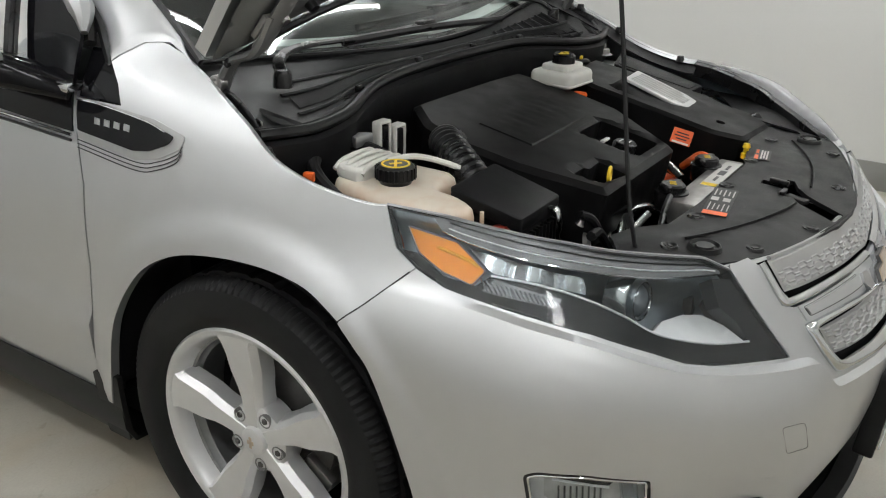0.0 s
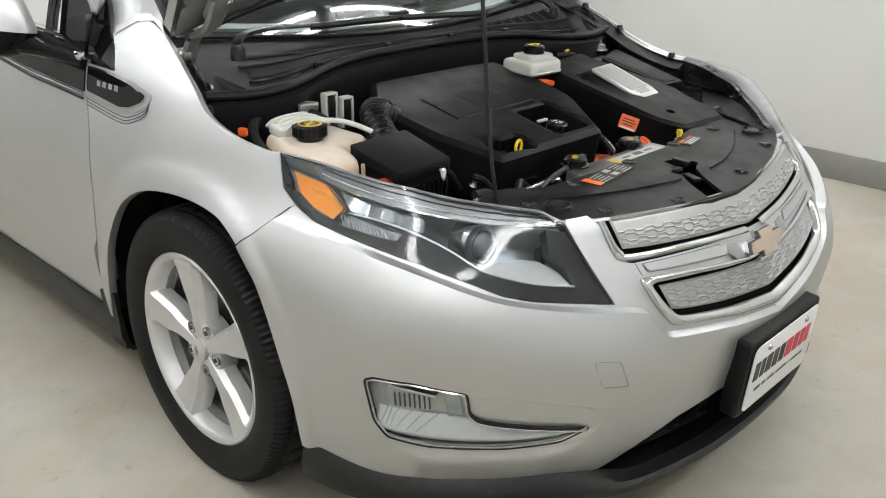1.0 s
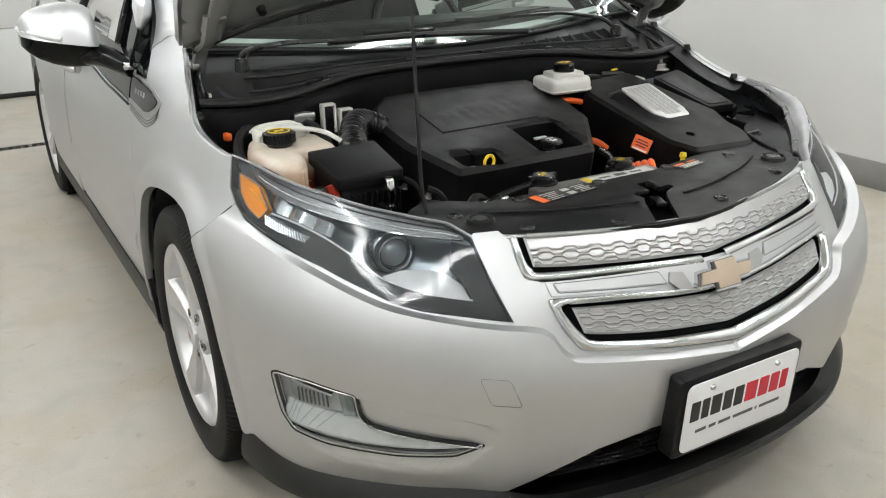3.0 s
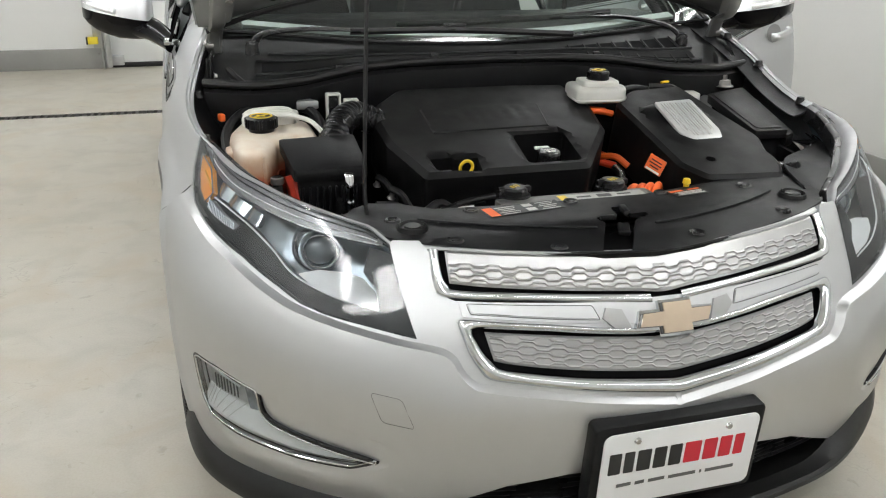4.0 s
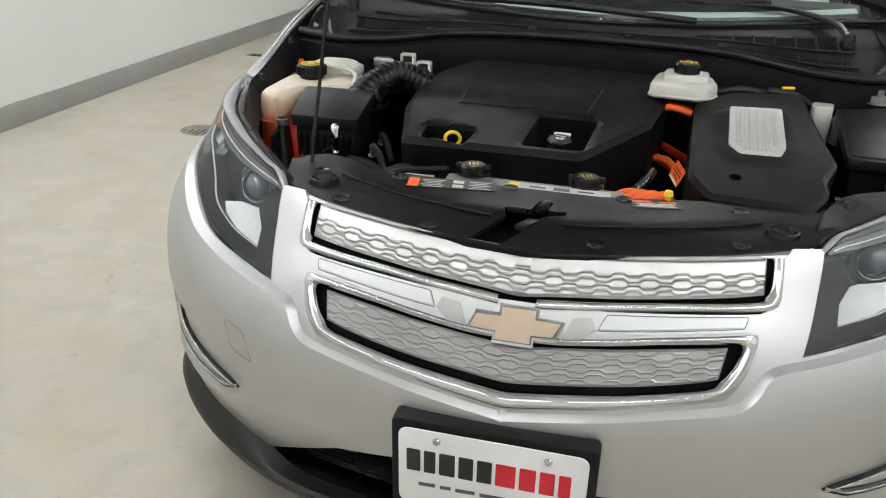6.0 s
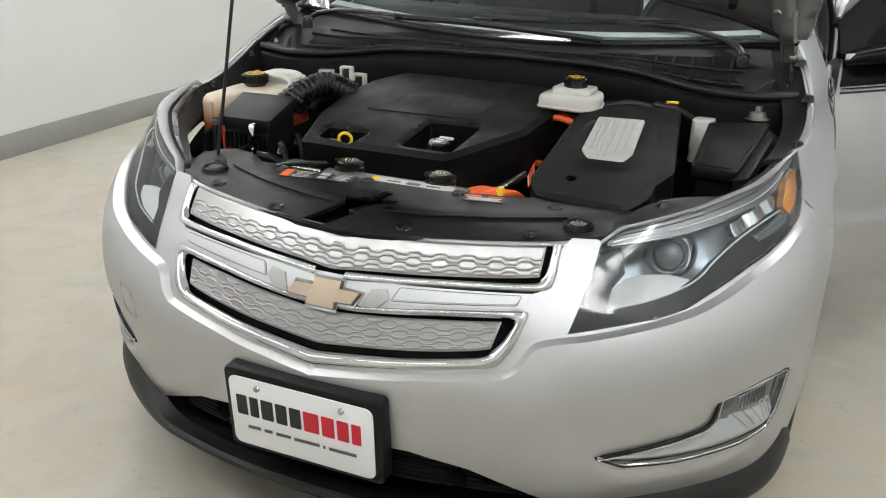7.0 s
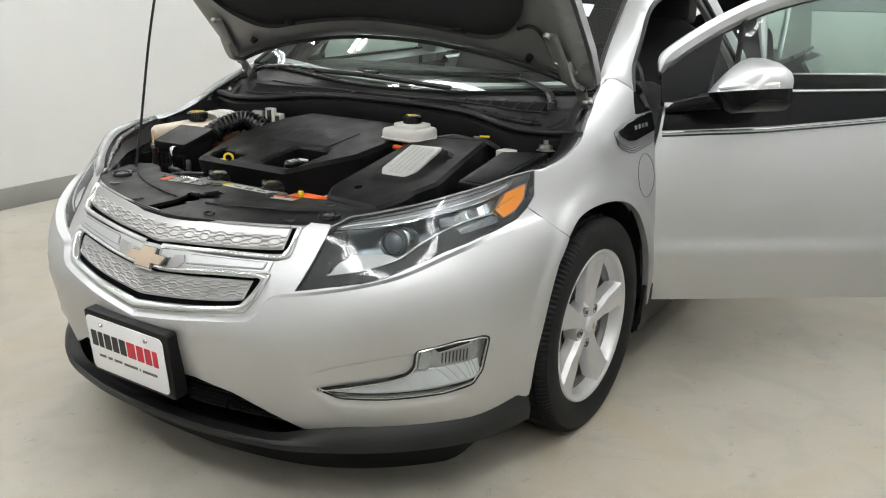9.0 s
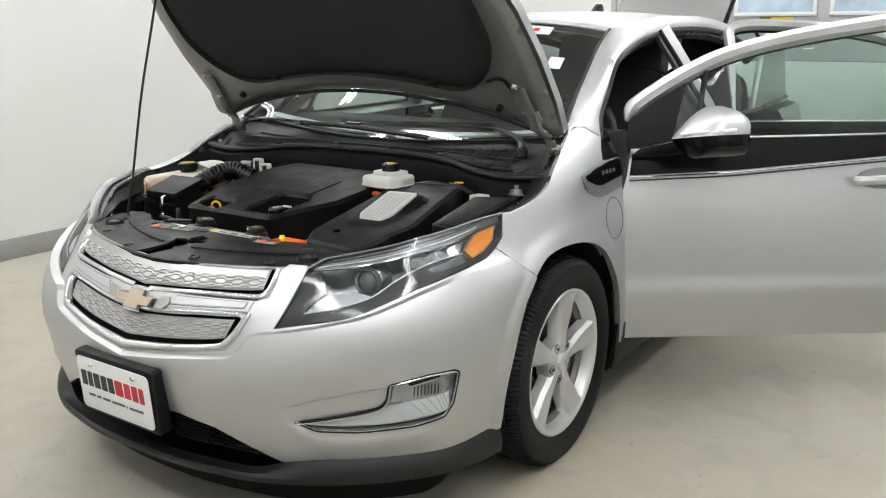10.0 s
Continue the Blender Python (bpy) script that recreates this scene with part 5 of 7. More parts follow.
for s in (1, -1):
    def hp(x, q, h):
        return hood_at(np.array(s * x), np.array(q), h)
    arm = [hp(.684, .125, -.048), hp(.690, .055, -.058), Vector((s * .694, .120, .975)), Vector((s * .699, .150, .925)), Vector((s * .700, .170, .875)), Vector((s * .698, .18, .84))]
    part("hinge_strap", tube(arm, .020, 8, 6, .42), PAINT_SHADED, hood, "painted steel hood hinge")
    part("hinge_edge", tube([Vector(q) + Vector((-s * .014, -.004, .004)) for q in arm], .0045, 6, 6), PAINT_SHADED, hood)
    part("hinge_plate", tube([hp(.664, .215, -.044), hp(.672, .13, -.050), hp(.684, .06, -.056)], .026, 8, 3, .35), PAINT_SHADED, hood)
    part("hinge_pivot", lathe([(0, .012), (.008, .012), (.011, .006), (.015, .004), (.015, -.012)], 14, Matrix.Translation((s * .712, .147, .935)) @ pose(0, 0, 0, 0, 90 * s, 0)), STEEL, hood)
    for q in (.12, .22):
        part("hinge_bolt", lathe([(0, .012), (.008, .012), (.010, .004), (.013, 0)], 8, Matrix.Translation(hp(.662, q, -.052)) @ HN.to_track_quat("-Z", "Y").to_matrix().to_4x4()), STEEL, hood)
    part("corner_bumper", lathe([(0, .018), (.010, .016), (.012, 0)], 12, Matrix.Translation(hp(.56, .11, -.035)) @ HN.to_track_quat("-Z", "Y").to_matrix().to_4x4()), SEAL, hood)
    part("hinge_clip", join(box((0, 0, 0), (.03, .05, .012), .003), box((.012, .02, .012), (.01, .02, .02), .002)), STEEL, hood, matrix=Matrix.Translation(hp(.69, .10, -.045)) @ pose(0, 0, 0, -50, 0, 0))
    part("washer_jet", box((0, 0, 0), (.04, .02, .01), .003), BLACK, hood, matrix=Matrix.Translation(hp(.34, .19, -.045)) @ pose(0, 0, 0, -50, 0, 0))
part("washer_hose", tube([hood_at(np.array(x), np.array(q), -.042) for x, q in ((.66, .12), (.63, .22), (.60, .235), (.56, .22))], .005, 6, 5), BLACK, hood)
part("prop_rod", tube([(-.468, -.56, .70), (-.470, -.545, .76), (-.465, -.527, .84), (-.447, -.48, 1.1), (-.424, -.425, 1.35), (-.396, -.36, 1.66)], .0040, 8, 6), SEAL, car, "thin black hood prop rod")

# ---- engine bay ----
def tilted(bm, c0, c1):
    for v in bm.verts:
        v.co.z += c0 + c1 * v.co.y
    return bm


def slope(c0, c1):
    return lambda u, v: np.stack(np.broadcast_arrays(u, v, c0 + c1 * v), -1)


def sloped_panel(poly, holes, c0, c1, edge=.014, drop=.012, h=.02, flange=.1, extra=None, lines=()):
    def lf(u, v):
        q = np.stack([u, v], 1)
        z = -drop * (1 - np.clip(edge_distance(poly, q) / edge, 0, 1))
        return z + (extra(u, v) if extra else 0)
    inner = shrink(poly, edge)
    return panel(poly, holes, h=h, lift=lf, flange=flange, surface=slope(c0, c1), creases=[inner + [inner[0]], *lines])


# plain boxes whose near-black colour paints the bay's depth in shade
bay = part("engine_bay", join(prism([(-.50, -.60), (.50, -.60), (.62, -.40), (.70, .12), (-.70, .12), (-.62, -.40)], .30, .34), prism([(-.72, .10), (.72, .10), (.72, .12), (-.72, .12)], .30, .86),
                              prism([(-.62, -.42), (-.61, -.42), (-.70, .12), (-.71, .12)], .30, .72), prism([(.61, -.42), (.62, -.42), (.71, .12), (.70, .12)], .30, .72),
                              prism([(-.46, -.66), (.46, -.66), (.46, -.645), (-.46, -.645)], .30, .69)), DARK, car, "engine compartment shell, near-black for painted-in shade", smooth=0)
TOPEDGE = [tuple(q) for q in curve_points(FEND_AT[2:11], 4)]
for s in (1, -1):
    def rail(u, v):
        i = min(int(u), len(TOPEDGE) - 2)
        t = u - i
        a, z = (1 - t) * np.array(TOPEDGE[i]) + t * np.array(TOPEDGE[i + 1])
        p = Vector(skin(s * a, z))
        inw = Vector((-s, .25 * (a - 1.4), 0)).normalized()
        return p + inw * (0, .002, .004, .008, .009, .014)[v] + Vector((0, 0, (-.001, -.003, -.003, -.003, -.008, -.008)[v]))
    part("fender_rail", grid_sheet(rail, np.linspace(0, len(TOPEDGE) - 1.001, 40), range(6), .003), PAINT, car, "painted fender flange beside the engine bay")

    def cover(u, v):
        p = rail(u, 2 if s > 0 else 5)
        e = p + Vector((-.060, -.012, -.022)) if s > 0 else Vector((-.70, p.y * .95 + .01, .738 + .05 * max(0, p.y + .3)))
        return p.lerp(e, v) + Vector((0, 0, (-.003 if s > 0 else -.01) - .006 * math.sin(math.pi * v)))
    part("side_cover", grid_sheet(cover, np.linspace(0, len(TOPEDGE) - 1.001, 24), np.linspace(0, 1, 8), .004), BLACK, car, "black plastic cover along the fender")
    for q in (.15, .45, .7):
        p = cover(q * (len(TOPEDGE) - 1), .12)
        part("rubber_stop", lathe([(0, .016), (.009, .015), (.011, .006), (.015, 0)], 10, Matrix.Translation(p)), SEAL, car)

for s in (1, -1):
    near = [np.array(q) for q in curve_points([(.465, -.610, .722), (.495, -.515, .727), (.547, -.437, .730), (.635, -.385, .731), (.725, -.33, .732)] if s > 0 else [(.49, -.625, .716), (.56, -.545, .722), (.635, -.45, .730), (.71, -.26, .742)], 8)]

    def behind_lamp(u, v):
        a = .56 + .66 * u
        p = skin(s * a, float(lamp_top(a)) - .010) * np.array((.975, .975, 1)) + np.array((0, .012, 0))
        q = near[min(int(round(u * (len(near) - 1))), len(near) - 1)] * np.array((s, 1, 1))
        if s > 0:
            p[2] = min(p[2] - .024, .736)
        return Vector(p * (1 - v) + q * v) + Vector((0, 0, -.004 * math.sin(math.pi * v)))
    part("lamp_rear_cover", grid_sheet(behind_lamp, np.linspace(0, 1, 25), np.linspace(0, 1, 6), .004), BLACK, car, "black plastic cover behind the lamp")

# added near-black sheet, closes the deep gap beside the power unit
part("inner_tray", prism([(.53, -.47), (.60, -.44), (.70, -.28), (.74, .02), (.53, .02)], .63, .64), DARK, car, "added dark sheet closing the gap beside the power unit")

# radiator cover across the front
RC = [(0, -.822), (.10, -.812), (.20, -.790), (.30, -.760), (.38, -.730), (.440, -.698), (.472, -.665), (.493, -.61), (.505, -.545), (.46, -.525), (.30, -.535), (.10, -.580)]
RCL = [(-.15, -.580), (-.34, -.568), (-.40, -.52), (-.455, -.505), (-.515, -.545), (-.495, -.61), (-.474, -.665), (-.442, -.702), (-.38, -.735), (-.30, -.765), (-.20, -.793), (-.10, -.814)]
rc_out = RC + RCL
LATCH = round_loop([(-.098, -.803), (-.050, -.712), (-.058, -.702), (-.058, -.688), (-.012, -.686), (-.004, -.640), (.022, -.640), (.016, -.684), (.050, -.680), (.050, -.696), (.012, -.712), (-.044, -.810)], .004, 2)


def rc_z(u, v):
    step = .005 * smooth_step((v + .733 - .8 * u * u) / .008)
    return .716 + step - .14 * np.clip(-.70 - v, 0, 1)


def grille_top(a, v):
    p = skin(a, float(spline([0, .21, .41, .535], [.698, .705, .712, .716])(abs(a)))) - skin_normal(a, .70) * .003
    back = (0, .003, .014, .016, .026, .034)[v] * (.05 + .95 * float(smooth_step((abs(a) - .12) / .1)))
    return Vector((p[0] * (1 - .6 * back), p[1] + back, p[2] + (-.003, 0, .001, -.0005, .000, -.006)[v]))


rcov = part("radiator_cover", panel(rc_out, [LATCH], h=.018, flange=.009, surface=lambda u, v: np.stack(np.broadcast_arrays(u, v, rc_z(u, v)), -1)), RAD, car, "black moulded radiator cover", smooth=50)
part("rolled_edge", tube([(x, y + .004, float(rc_z(np.array(x), np.array(y + .004))) - .001) for x, y in RCL[-8:-1] + [RC[0]] + RC[1:7]], .0025, 6, 3), RAD, rcov)
part("grille_top", grid_sheet(grille_top, np.linspace(-.535, .535, 44), range(6), .003), PAINT, grille, "painted strip between the grille and the cover")
# near-black block painted as the shade down in the latch opening
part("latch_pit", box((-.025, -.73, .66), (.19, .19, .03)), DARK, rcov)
part("latch", join(box((-.012, -.715, .704), (.022, .05, .010), .003, (0, 0, -25)), box((.008, -.675, .726), (.012, .040, .012), .003, (0, 0, -12)), box((-.036, -.694, .722), (.03, .010, .008), .002)), BLACK_SMOOTH, rcov, "black steel hood latch")
for x, y in ((.34, -.578), (.108, -.772), (-.345, -.720), (-.170, -.775), (-.275, -.595), (.335, -.718), (.14, -.582), (-.43, -.60), (-.065, -.590)):
    z = float(rc_z(np.array(x), np.array(y)))
    part("push_clip", lathe([(0, .002), (.006, .003), (.007, .001), (.011, .003), (.014, .0035), (.016, 0)], 14, pose(x, y, z)), BLACK_SMOOTH, rcov)
for s in (1, -1):
    x, y = s * .405, -.652
    part("round_cap", lathe([(0, .008), (.015, .008), (.017, .003), (.022, .003), (.0245, .009), (.027, .008), (.029, 0)], 24, pose(x, y, float(rc_z(np.array(x), np.array(y))))), BLACK_SMOOTH, rcov)
for x0, x1 in ((-.385, -.075), (.045, .375)):
    part("moulded_ridge", tube([(x, -.731 + .8 * x * x, float(rc_z(np.array(x), np.array(-.72 + .8 * x * x))) - .001) for x in np.linspace(x0, x1, 16)], .0022, 6, 2), BLACK, rcov)


def sticker(x, y, w, d, cells, parent, z0=None, ang=0):
    z = float(rc_z(np.array(x), np.array(y))) if z0 is None else z0
    base = part("warning_label", prism(rounded(-w / 2, -d / 2, w / 2, d / 2, .002), .0012, .002, m=pose(x, y, z, 1, 0, ang)), INK_BLACK, parent, "printed warning label")
    for cx, cy, cw, cd, mt in cells:
        part("print_bar", prism([(cx - cw / 2, cy - cd / 2), (cx + cw / 2, cy - cd / 2), (cx + cw / 2, cy + cd / 2), (cx - cw / 2, cy + cd / 2)], .0021, .0027, m=pose(x, y, z, 1, 0, ang)), mt, base)


sticker(-.172, -.609, .165, .046, [(-.071, 0, .020, .044, ORANGE)] + [(-.035, .016 - k * .0085, .044 - .008 * (k % 3), .0022, LABEL_GREY) for k in range(5)]
        + [(.012, .012, .02, .014, LABEL_GREY), (.012, -.010, .02, .014, LABEL_GREY)] + [(.052, .016 - k * .0085, .04 - .012 * (k % 2), .0025, LABEL_GREY) for k in range(5)], rcov, None, 8)
sticker(.197, -.594, .085, .035, [(-.024, .012, .034, .008, ORANGE), (.022, .012, .03, .006, ORANGE)] + [(0, .002 - k * .006, .07 - .01 * (k % 2), .0035, LABEL_GREY) for k in range(3)], rcov, None, 10)

# radiator top with label and two caps
rad = part("radiator_top", box((-.03, -.545, .690), (.34, .055, .05), .006), STEEL, car, "metal radiator top tank behind the cover")
part("tank_label", box((.02, -.555, .7162), (.19, .034, .0015)), LABEL_GREY, rad, "pale service label")
part("label_mark", box((-.065, -.555, .7172), (.018, .03, .0012)), YELLOW, rad)
for k in range(3):
    part("label_bar", box((-.02 + k * .045, -.555, .7172), (.03, .006 + .008 * (k % 2), .0012)), INK_GREY, rad)
for x in (-.153, .066):
    cap = part("radiator_cap", lathe([(0, .022), (.021, .022), (.026, .018), (.027, .008), (.033, .006), (.034, -.002), (.03, -.03)], 22, pose(x, -.508, .712)), BLACK_SMOOTH, rad, "black pressure cap")
    for k in range(3):
        part("cap_print", box((x - .007 + k * .007, -.508 + .003 * (k - 1), .7346), (.0022, .013, .001), rot=(0, 0, 20)), YELLOW, cap)
    part("cap_wing", box((x, -.508, .728), (.07, .014, .012), .003), BLACK_SMOOTH, cap)
part("radiator_hose", tube([(-.33, -.55, .705), (-.27, -.535, .718), (-.20, -.52, .722)], .006, 8, 5), BLACK_SMOOTH, car)

# engine cover
EC = round_loop([(-.321, -.441), (.048, -.441), (.172, -.258), (.202, -.10), (.185, .035), (-.27, .035), (-.335, -.04), (-.366, -.13), (-.363, -.272)], .010, 3)
DIP = round_loop([(-.290, -.356), (-.240, -.355), (-.236, -.366), (-.182, -.362), (-.194, -.428), (-.288, -.412)], .006, 2)
OIL = round_loop([(-.066, -.260), (.062, -.258), (.046, -.405), (-.080, -.405)], .012, 3)
LOGO = [(-.244, -.115), (.055, -.105), (.034, -.232), (-.246, -.240)]


def ec_extra(u, v):
    q = np.stack([u, v], 1)
    d = edge_distance(LOGO, q) * np.where(inside(LOGO, u, v), 1, -1)
    e = smooth_step((d + .003) / .004) * .0028 + .0016 * smooth_step(np.cos(u * 190) * 2 - .4) * smooth_step((d - .012) / .006) * smooth_step((v + .20) / .02)
    for hole in (DIP, OIL):
        e = e - .006 * (1 - smooth_step(edge_distance(hole, q) / .012)) ** 2
    return e + .004 * (1 - smooth_step((np.abs(u + .09) - .12) / .16)) * smooth_step((v + .30) / .25)


ecover = part("engine_cover", sloped_panel(EC, [DIP, OIL], .824, .17, edge=.014, drop=.010, h=.014, flange=.11, extra=ec_extra, lines=[q + [q[0]] for q in (shrink(LOGO, -.003), shrink(LOGO, .001))]), COVER, car, "black moulded engine cover with two pockets", smooth=22)
for k in range(9):
    x = -.225 + k * .032
    part("moulded_rib", tube([(x, -.118, .824 + .17 * -.118 + .0030), (x - .002, -.165, .824 + .17 * -.165 + .0030)], .0016, 6, 2), COVER, ecover)
# near-black plates paint the shade at the bottom of both pockets
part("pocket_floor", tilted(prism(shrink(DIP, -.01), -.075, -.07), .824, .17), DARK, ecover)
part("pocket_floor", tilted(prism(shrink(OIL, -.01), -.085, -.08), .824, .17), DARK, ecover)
ring = [(-.222 + .015 * math.cos(t), -.402 + .004 * math.cos(t), .748 + .0145 * math.sin(t)) for t in np.linspace(0, 2 * math.pi, 25)]
part("dipstick", tube(ring, .0036, 8, 0), YELLOW, ecover, "yellow dipstick ring")
part("dipstick_tube", tube([(-.222, -.402, .735), (-.222, -.40, .66)], .006, 8, 0), STEEL, ecover)
cap = part("oil_cap", lathe([(0, .022), (.022, .022), (.026, .018), (.027, 0), (.030, -.02)], 24, pose(-.008, -.345, .735, 6, 0, 0)), BLACK_SMOOTH, ecover, "black oil filler cap with white print")
for dx, dy, w in ((0, .008, .022), (-.006, -.004, .008), (.006, -.004, .008), (0, -.012, .016)):
    part("print_bar", box((-.008 + dx, -.345 + dy, .7578), (w, .003, .001), rot=(6, 0, 0)), INK_WHITE, cap)
part("cap_grip", box((-.008, -.30, .752), (.035, .010, .006), .002), INK_WHITE, cap)
part("pocket_lever", box((-.262, -.385, .735), (.03, .012, .008), .003), STEEL, ecover)

# air cleaner
AB = round_loop([(-.598, -.268), (-.583, -.398), (-.432, -.396), (-.436, -.262)], .008, 3)
air = part("air_cleaner", tilted(prism(AB, -.024, 0, .005), .868, .262), BLACK, car, "black ribbed air cleaner box")
part("lower_box", tilted(prism([(-.588, -.275), (-.574, -.388), (-.44, -.386), (-.444, -.27)], -.16, -.024, .004), .868, .262), BLACK, air)
for k in range(10):
    x = -.565 + k * .0135
    part("rib", box((x, -.392, .70), (.004, .012, .05), .001), BLACK, air)
for x in (-.475,):
    part("spring_clip", tube([(x, -.398, .756), (x, -.414, .751), (x, -.420, .722), (x, -.417, .705), (x, -.421, .688), (x, -.418, .668)], .0085, 8, 4, .25), CHROME, air, "bright spring clip")
part("intake_duct", tube([(-.485, -.262, .765), (-.455, -.195, .800), (-.415, -.142, .812), (-.352, -.118, .788)], lambda t: .032 + .0013 * math.sin(t * 95), 24, 40), BLACK_SMOOTH, air, "black corrugated intake duct")
part("hose_clamp", lathe([(.031, -.006), (.033, 0), (.031, .006)], 24, Matrix.Translation((-.462, -.228, .776)) @ Vector((.45, .85, .3)).to_track_quat("Z", "Y").to_matrix().to_4x4()), BLACK_SMOOTH, air)
for (x0, y0), (x1, y1) in (((-.40, -.33), (-.365, -.36)), ((-.39, -.42), (-.35, -.45))):
    part("sensor_plug", tube([(x0, y0, .72), ((x0 + x1) / 2, (y0 + y1) / 2, .708), (x1, y1, .67)], .008, 8, 4), BLACK, air)
    part("metal_fitting", lathe([(0, .012), (.005, .011), (.006, .004), (.009, 0)], 10, pose(x0, y0, .700, 20, 10, 0)), STEEL, air)
part("silver_pulley", lathe([(0, .012), (.012, .012), (.016, .006), (.022, .008), (.024, 0)], 18, pose(-.385, -.43, .66, 80, 0, 20)), STEEL, air)

# coolant tank
tank = part("coolant_tank", prism(round_loop([(-.690, -.33), (-.635, -.35), (-.605, -.29), (-.60, -.245), (-.505, -.235), (-.505, -.09), (-.56, -.045), (-.66, -.06), (-.695, -.16)], .03, 4), .62, .795, .022, 3), TANK_AGED, car, "aged translucent coolant tank with stained walls")
part("tank_crown", prism(round_loop([(-.665, -.13), (-.54, -.13), (-.525, -.06), (-.65, -.06)], .02, 4), .79, .815, .012, 3), TANK_WHITE, tank)
part("mould_seam", prism(round_loop([(-.693, -.333), (-.635, -.353), (-.602, -.29), (-.598, -.248), (-.502, -.238), (-.502, -.087), (-.56, -.042), (-.66, -.057), (-.698, -.16)], .03, 4), .722, .727, .001), TANK_AGED, tank)
for k in range(4):
    y = -.128 + .020 * k
    part("crown_rib", tube([(-.655, y, .806), (-.63, y, .818), (-.56, y, .819), (-.535, y, .804)], .0045, 8, 4), TANK_WHITE, tank)
part("tank_ear", prism(rounded(-.705, -.26, -.672, -.20, .008), .74, .772, .006), TANK_AGED, tank)
part("level_rib", tube([(-.634, -.356, .70), (-.636, -.355, .785)], .004, 6, 2), TANK_AGED, tank)
part("red_hose", tube([(-.702, -.30, .73), (-.700, -.24, .70), (-.70, -.15, .66)], .011, 8, 5), RED, tank, "red coolant hose")
part("red_hose", tube([(-.585, -.36, .745), (-.575, -.372, .70), (-.565, -.38, .65)], .016, 8, 5), RED, tank, "red coolant hose")
cap = part("tank_cap", lathe([(0, .030), (.028, .030), (.033, .026), (.034, .006), (.028, 0), (.024, -.02)], 28, pose(-.623, -.175, .798)), BLACK_SMOOTH, tank, "black cap with yellow print")
for k in range(24):
    part("cap_rib", box((-.623 + .0345 * math.cos(k * .2618), -.175 + .0345 * math.sin(k * .2618), .814), (.003, .003, .02), rot=(0, 0, math.degrees(k * .2618))), BLACK_SMOOTH, cap)
part("cap_print", lathe([(.021, .0300), (.0215, .0312), (.0245, .0312), (.025, .0300)], 28, pose(-.623, -.175, .798)), YELLOW, cap, "yellow printed ring")
part("cap_print", box((-.623, -.175, .8285), (.036, .005, .0012), rot=(0, 0, 35)), YELLOW, cap)
part("cap_print", box((-.623, -.175, .8285), (.022, .005, .0012), rot=(0, 0, -40)), YELLOW, cap)
part("overflow_pipe", tube([(-.60, -.14, .82), (-.55, -.15, .818), (-.515, -.17, .81), (-.50, -.22, .80), (-.485, -.24, .785)], .0055, 8, 6), TANK_WHITE, tank, "pale plastic overflow pipe")
part("black_hose", tube([(-.70, -.20, .74), (-.695, -.10, .775), (-.65, -.015, .800), (-.57, .015, .808), (-.50, .0, .80), (-.475, -.06, .775), (-.48, -.13, .73)], .012, 10, 6), SEAL, tank, "black rubber hose over the tank")
part("drain_hose", tube([(-.615, -.365, .745), (-.612, -.375, .70), (-.60, -.39, .63)], .010, 8, 5), SEAL, tank)
part("hose_clip", lathe([(.011, -.008), (.014, -.006), (.014, .006), (.011, .008)], 12, pose(-.614, -.368, .738)), STEEL, tank)
part("orange_plug", box((-.702, -.05, .80), (.014, .02, .018), .004, (0, 0, 20)), ORANGE, car, "orange connector")
for x, y, z in ((-.435, -.005, .80), (-.392, -.01, .785)):
    conn = part("harness_connector", join(box((x, y, z + .034), (.034, .022, .006), .002), box((x - .015, y, z), (.006, .022, .07), .002), box((x + .015, y, z), (.006, .022, .07), .002)), TANK_WHITE, car, "white lever-lock harness connector")
    part("connector_core", box((x, y, z - .005), (.022, .02, .066), .003), BLACK_SMOOTH, conn)
part("washer_filler", prism([(-.525, -.012), (-.470, -.012), (-.488, .018), (-.515, .018)], .80, .822, .004), GALV, car, "pale plastic filler lid")

# brake fluid reservoir
res = part("brake_reservoir", prism(round_loop([(.155, -.13), (.275, -.14), (.305, -.10), (.295, -.02), (.17, -.01)], .018, 4), .806, .845, .012, 3), TANK_WHITE, car, "white brake fluid reservoir")
part("reservoir_lip", prism(round_loop([(.152, -.133), (.277, -.143), (.308, -.10), (.298, -.017), (.167, -.007)], .018, 4), .812, .817, .002), TANK_WHITE, res)
part("upper_chamber", prism(round_loop([(.18, -.105), (.28, -.11), (.285, -.04), (.19, -.03)], .015, 4), .84, .858, .008, 3), TANK_WHITE, res)
cap = part("reservoir_cap", lathe([(0, .026), (.024, .026), (.028, .022), (.029, 0)], 24, pose(.234, -.072, .855, 4, 0, 0)), BLACK_SMOOTH, res, "black cap with yellow print")
part("cap_print", lathe([(.006, .0265), (.007, .0275), (.011, .0275), (.012, .0265)], 16, pose(.234, -.072, .855, 4, 0, 0)), YELLOW, cap)
for dx in (-.016, .016):
    part("cap_print", box((.234 + dx, -.072, .882), (.006, .012, .001)), YELLOW, cap)

# inverter cover with silver plate
BC = round_loop([(.250, -.466), (.285, -.532), (.465, -.545), (.492, -.500), (.503, -.468), (.500, -.43), (.528, -.36), (.505, -.2), (.488, -.045), (.335, -.06), (.258, -.135)], .014, 3)
SP = [(.326, -.203), (.430, -.197), (.433, -.332), (.421, -.366), (.346, -.369), (.324, -.337)]


def plateau(u, v):
    q = np.stack([u, v], 1)
    d = edge_distance(SP, q) * np.where(inside(SP, u, v), -1, 1)
    return np.clip(.040 + .13 * v, .004, 1) * (1 - smooth_step((d - .014) / .016))


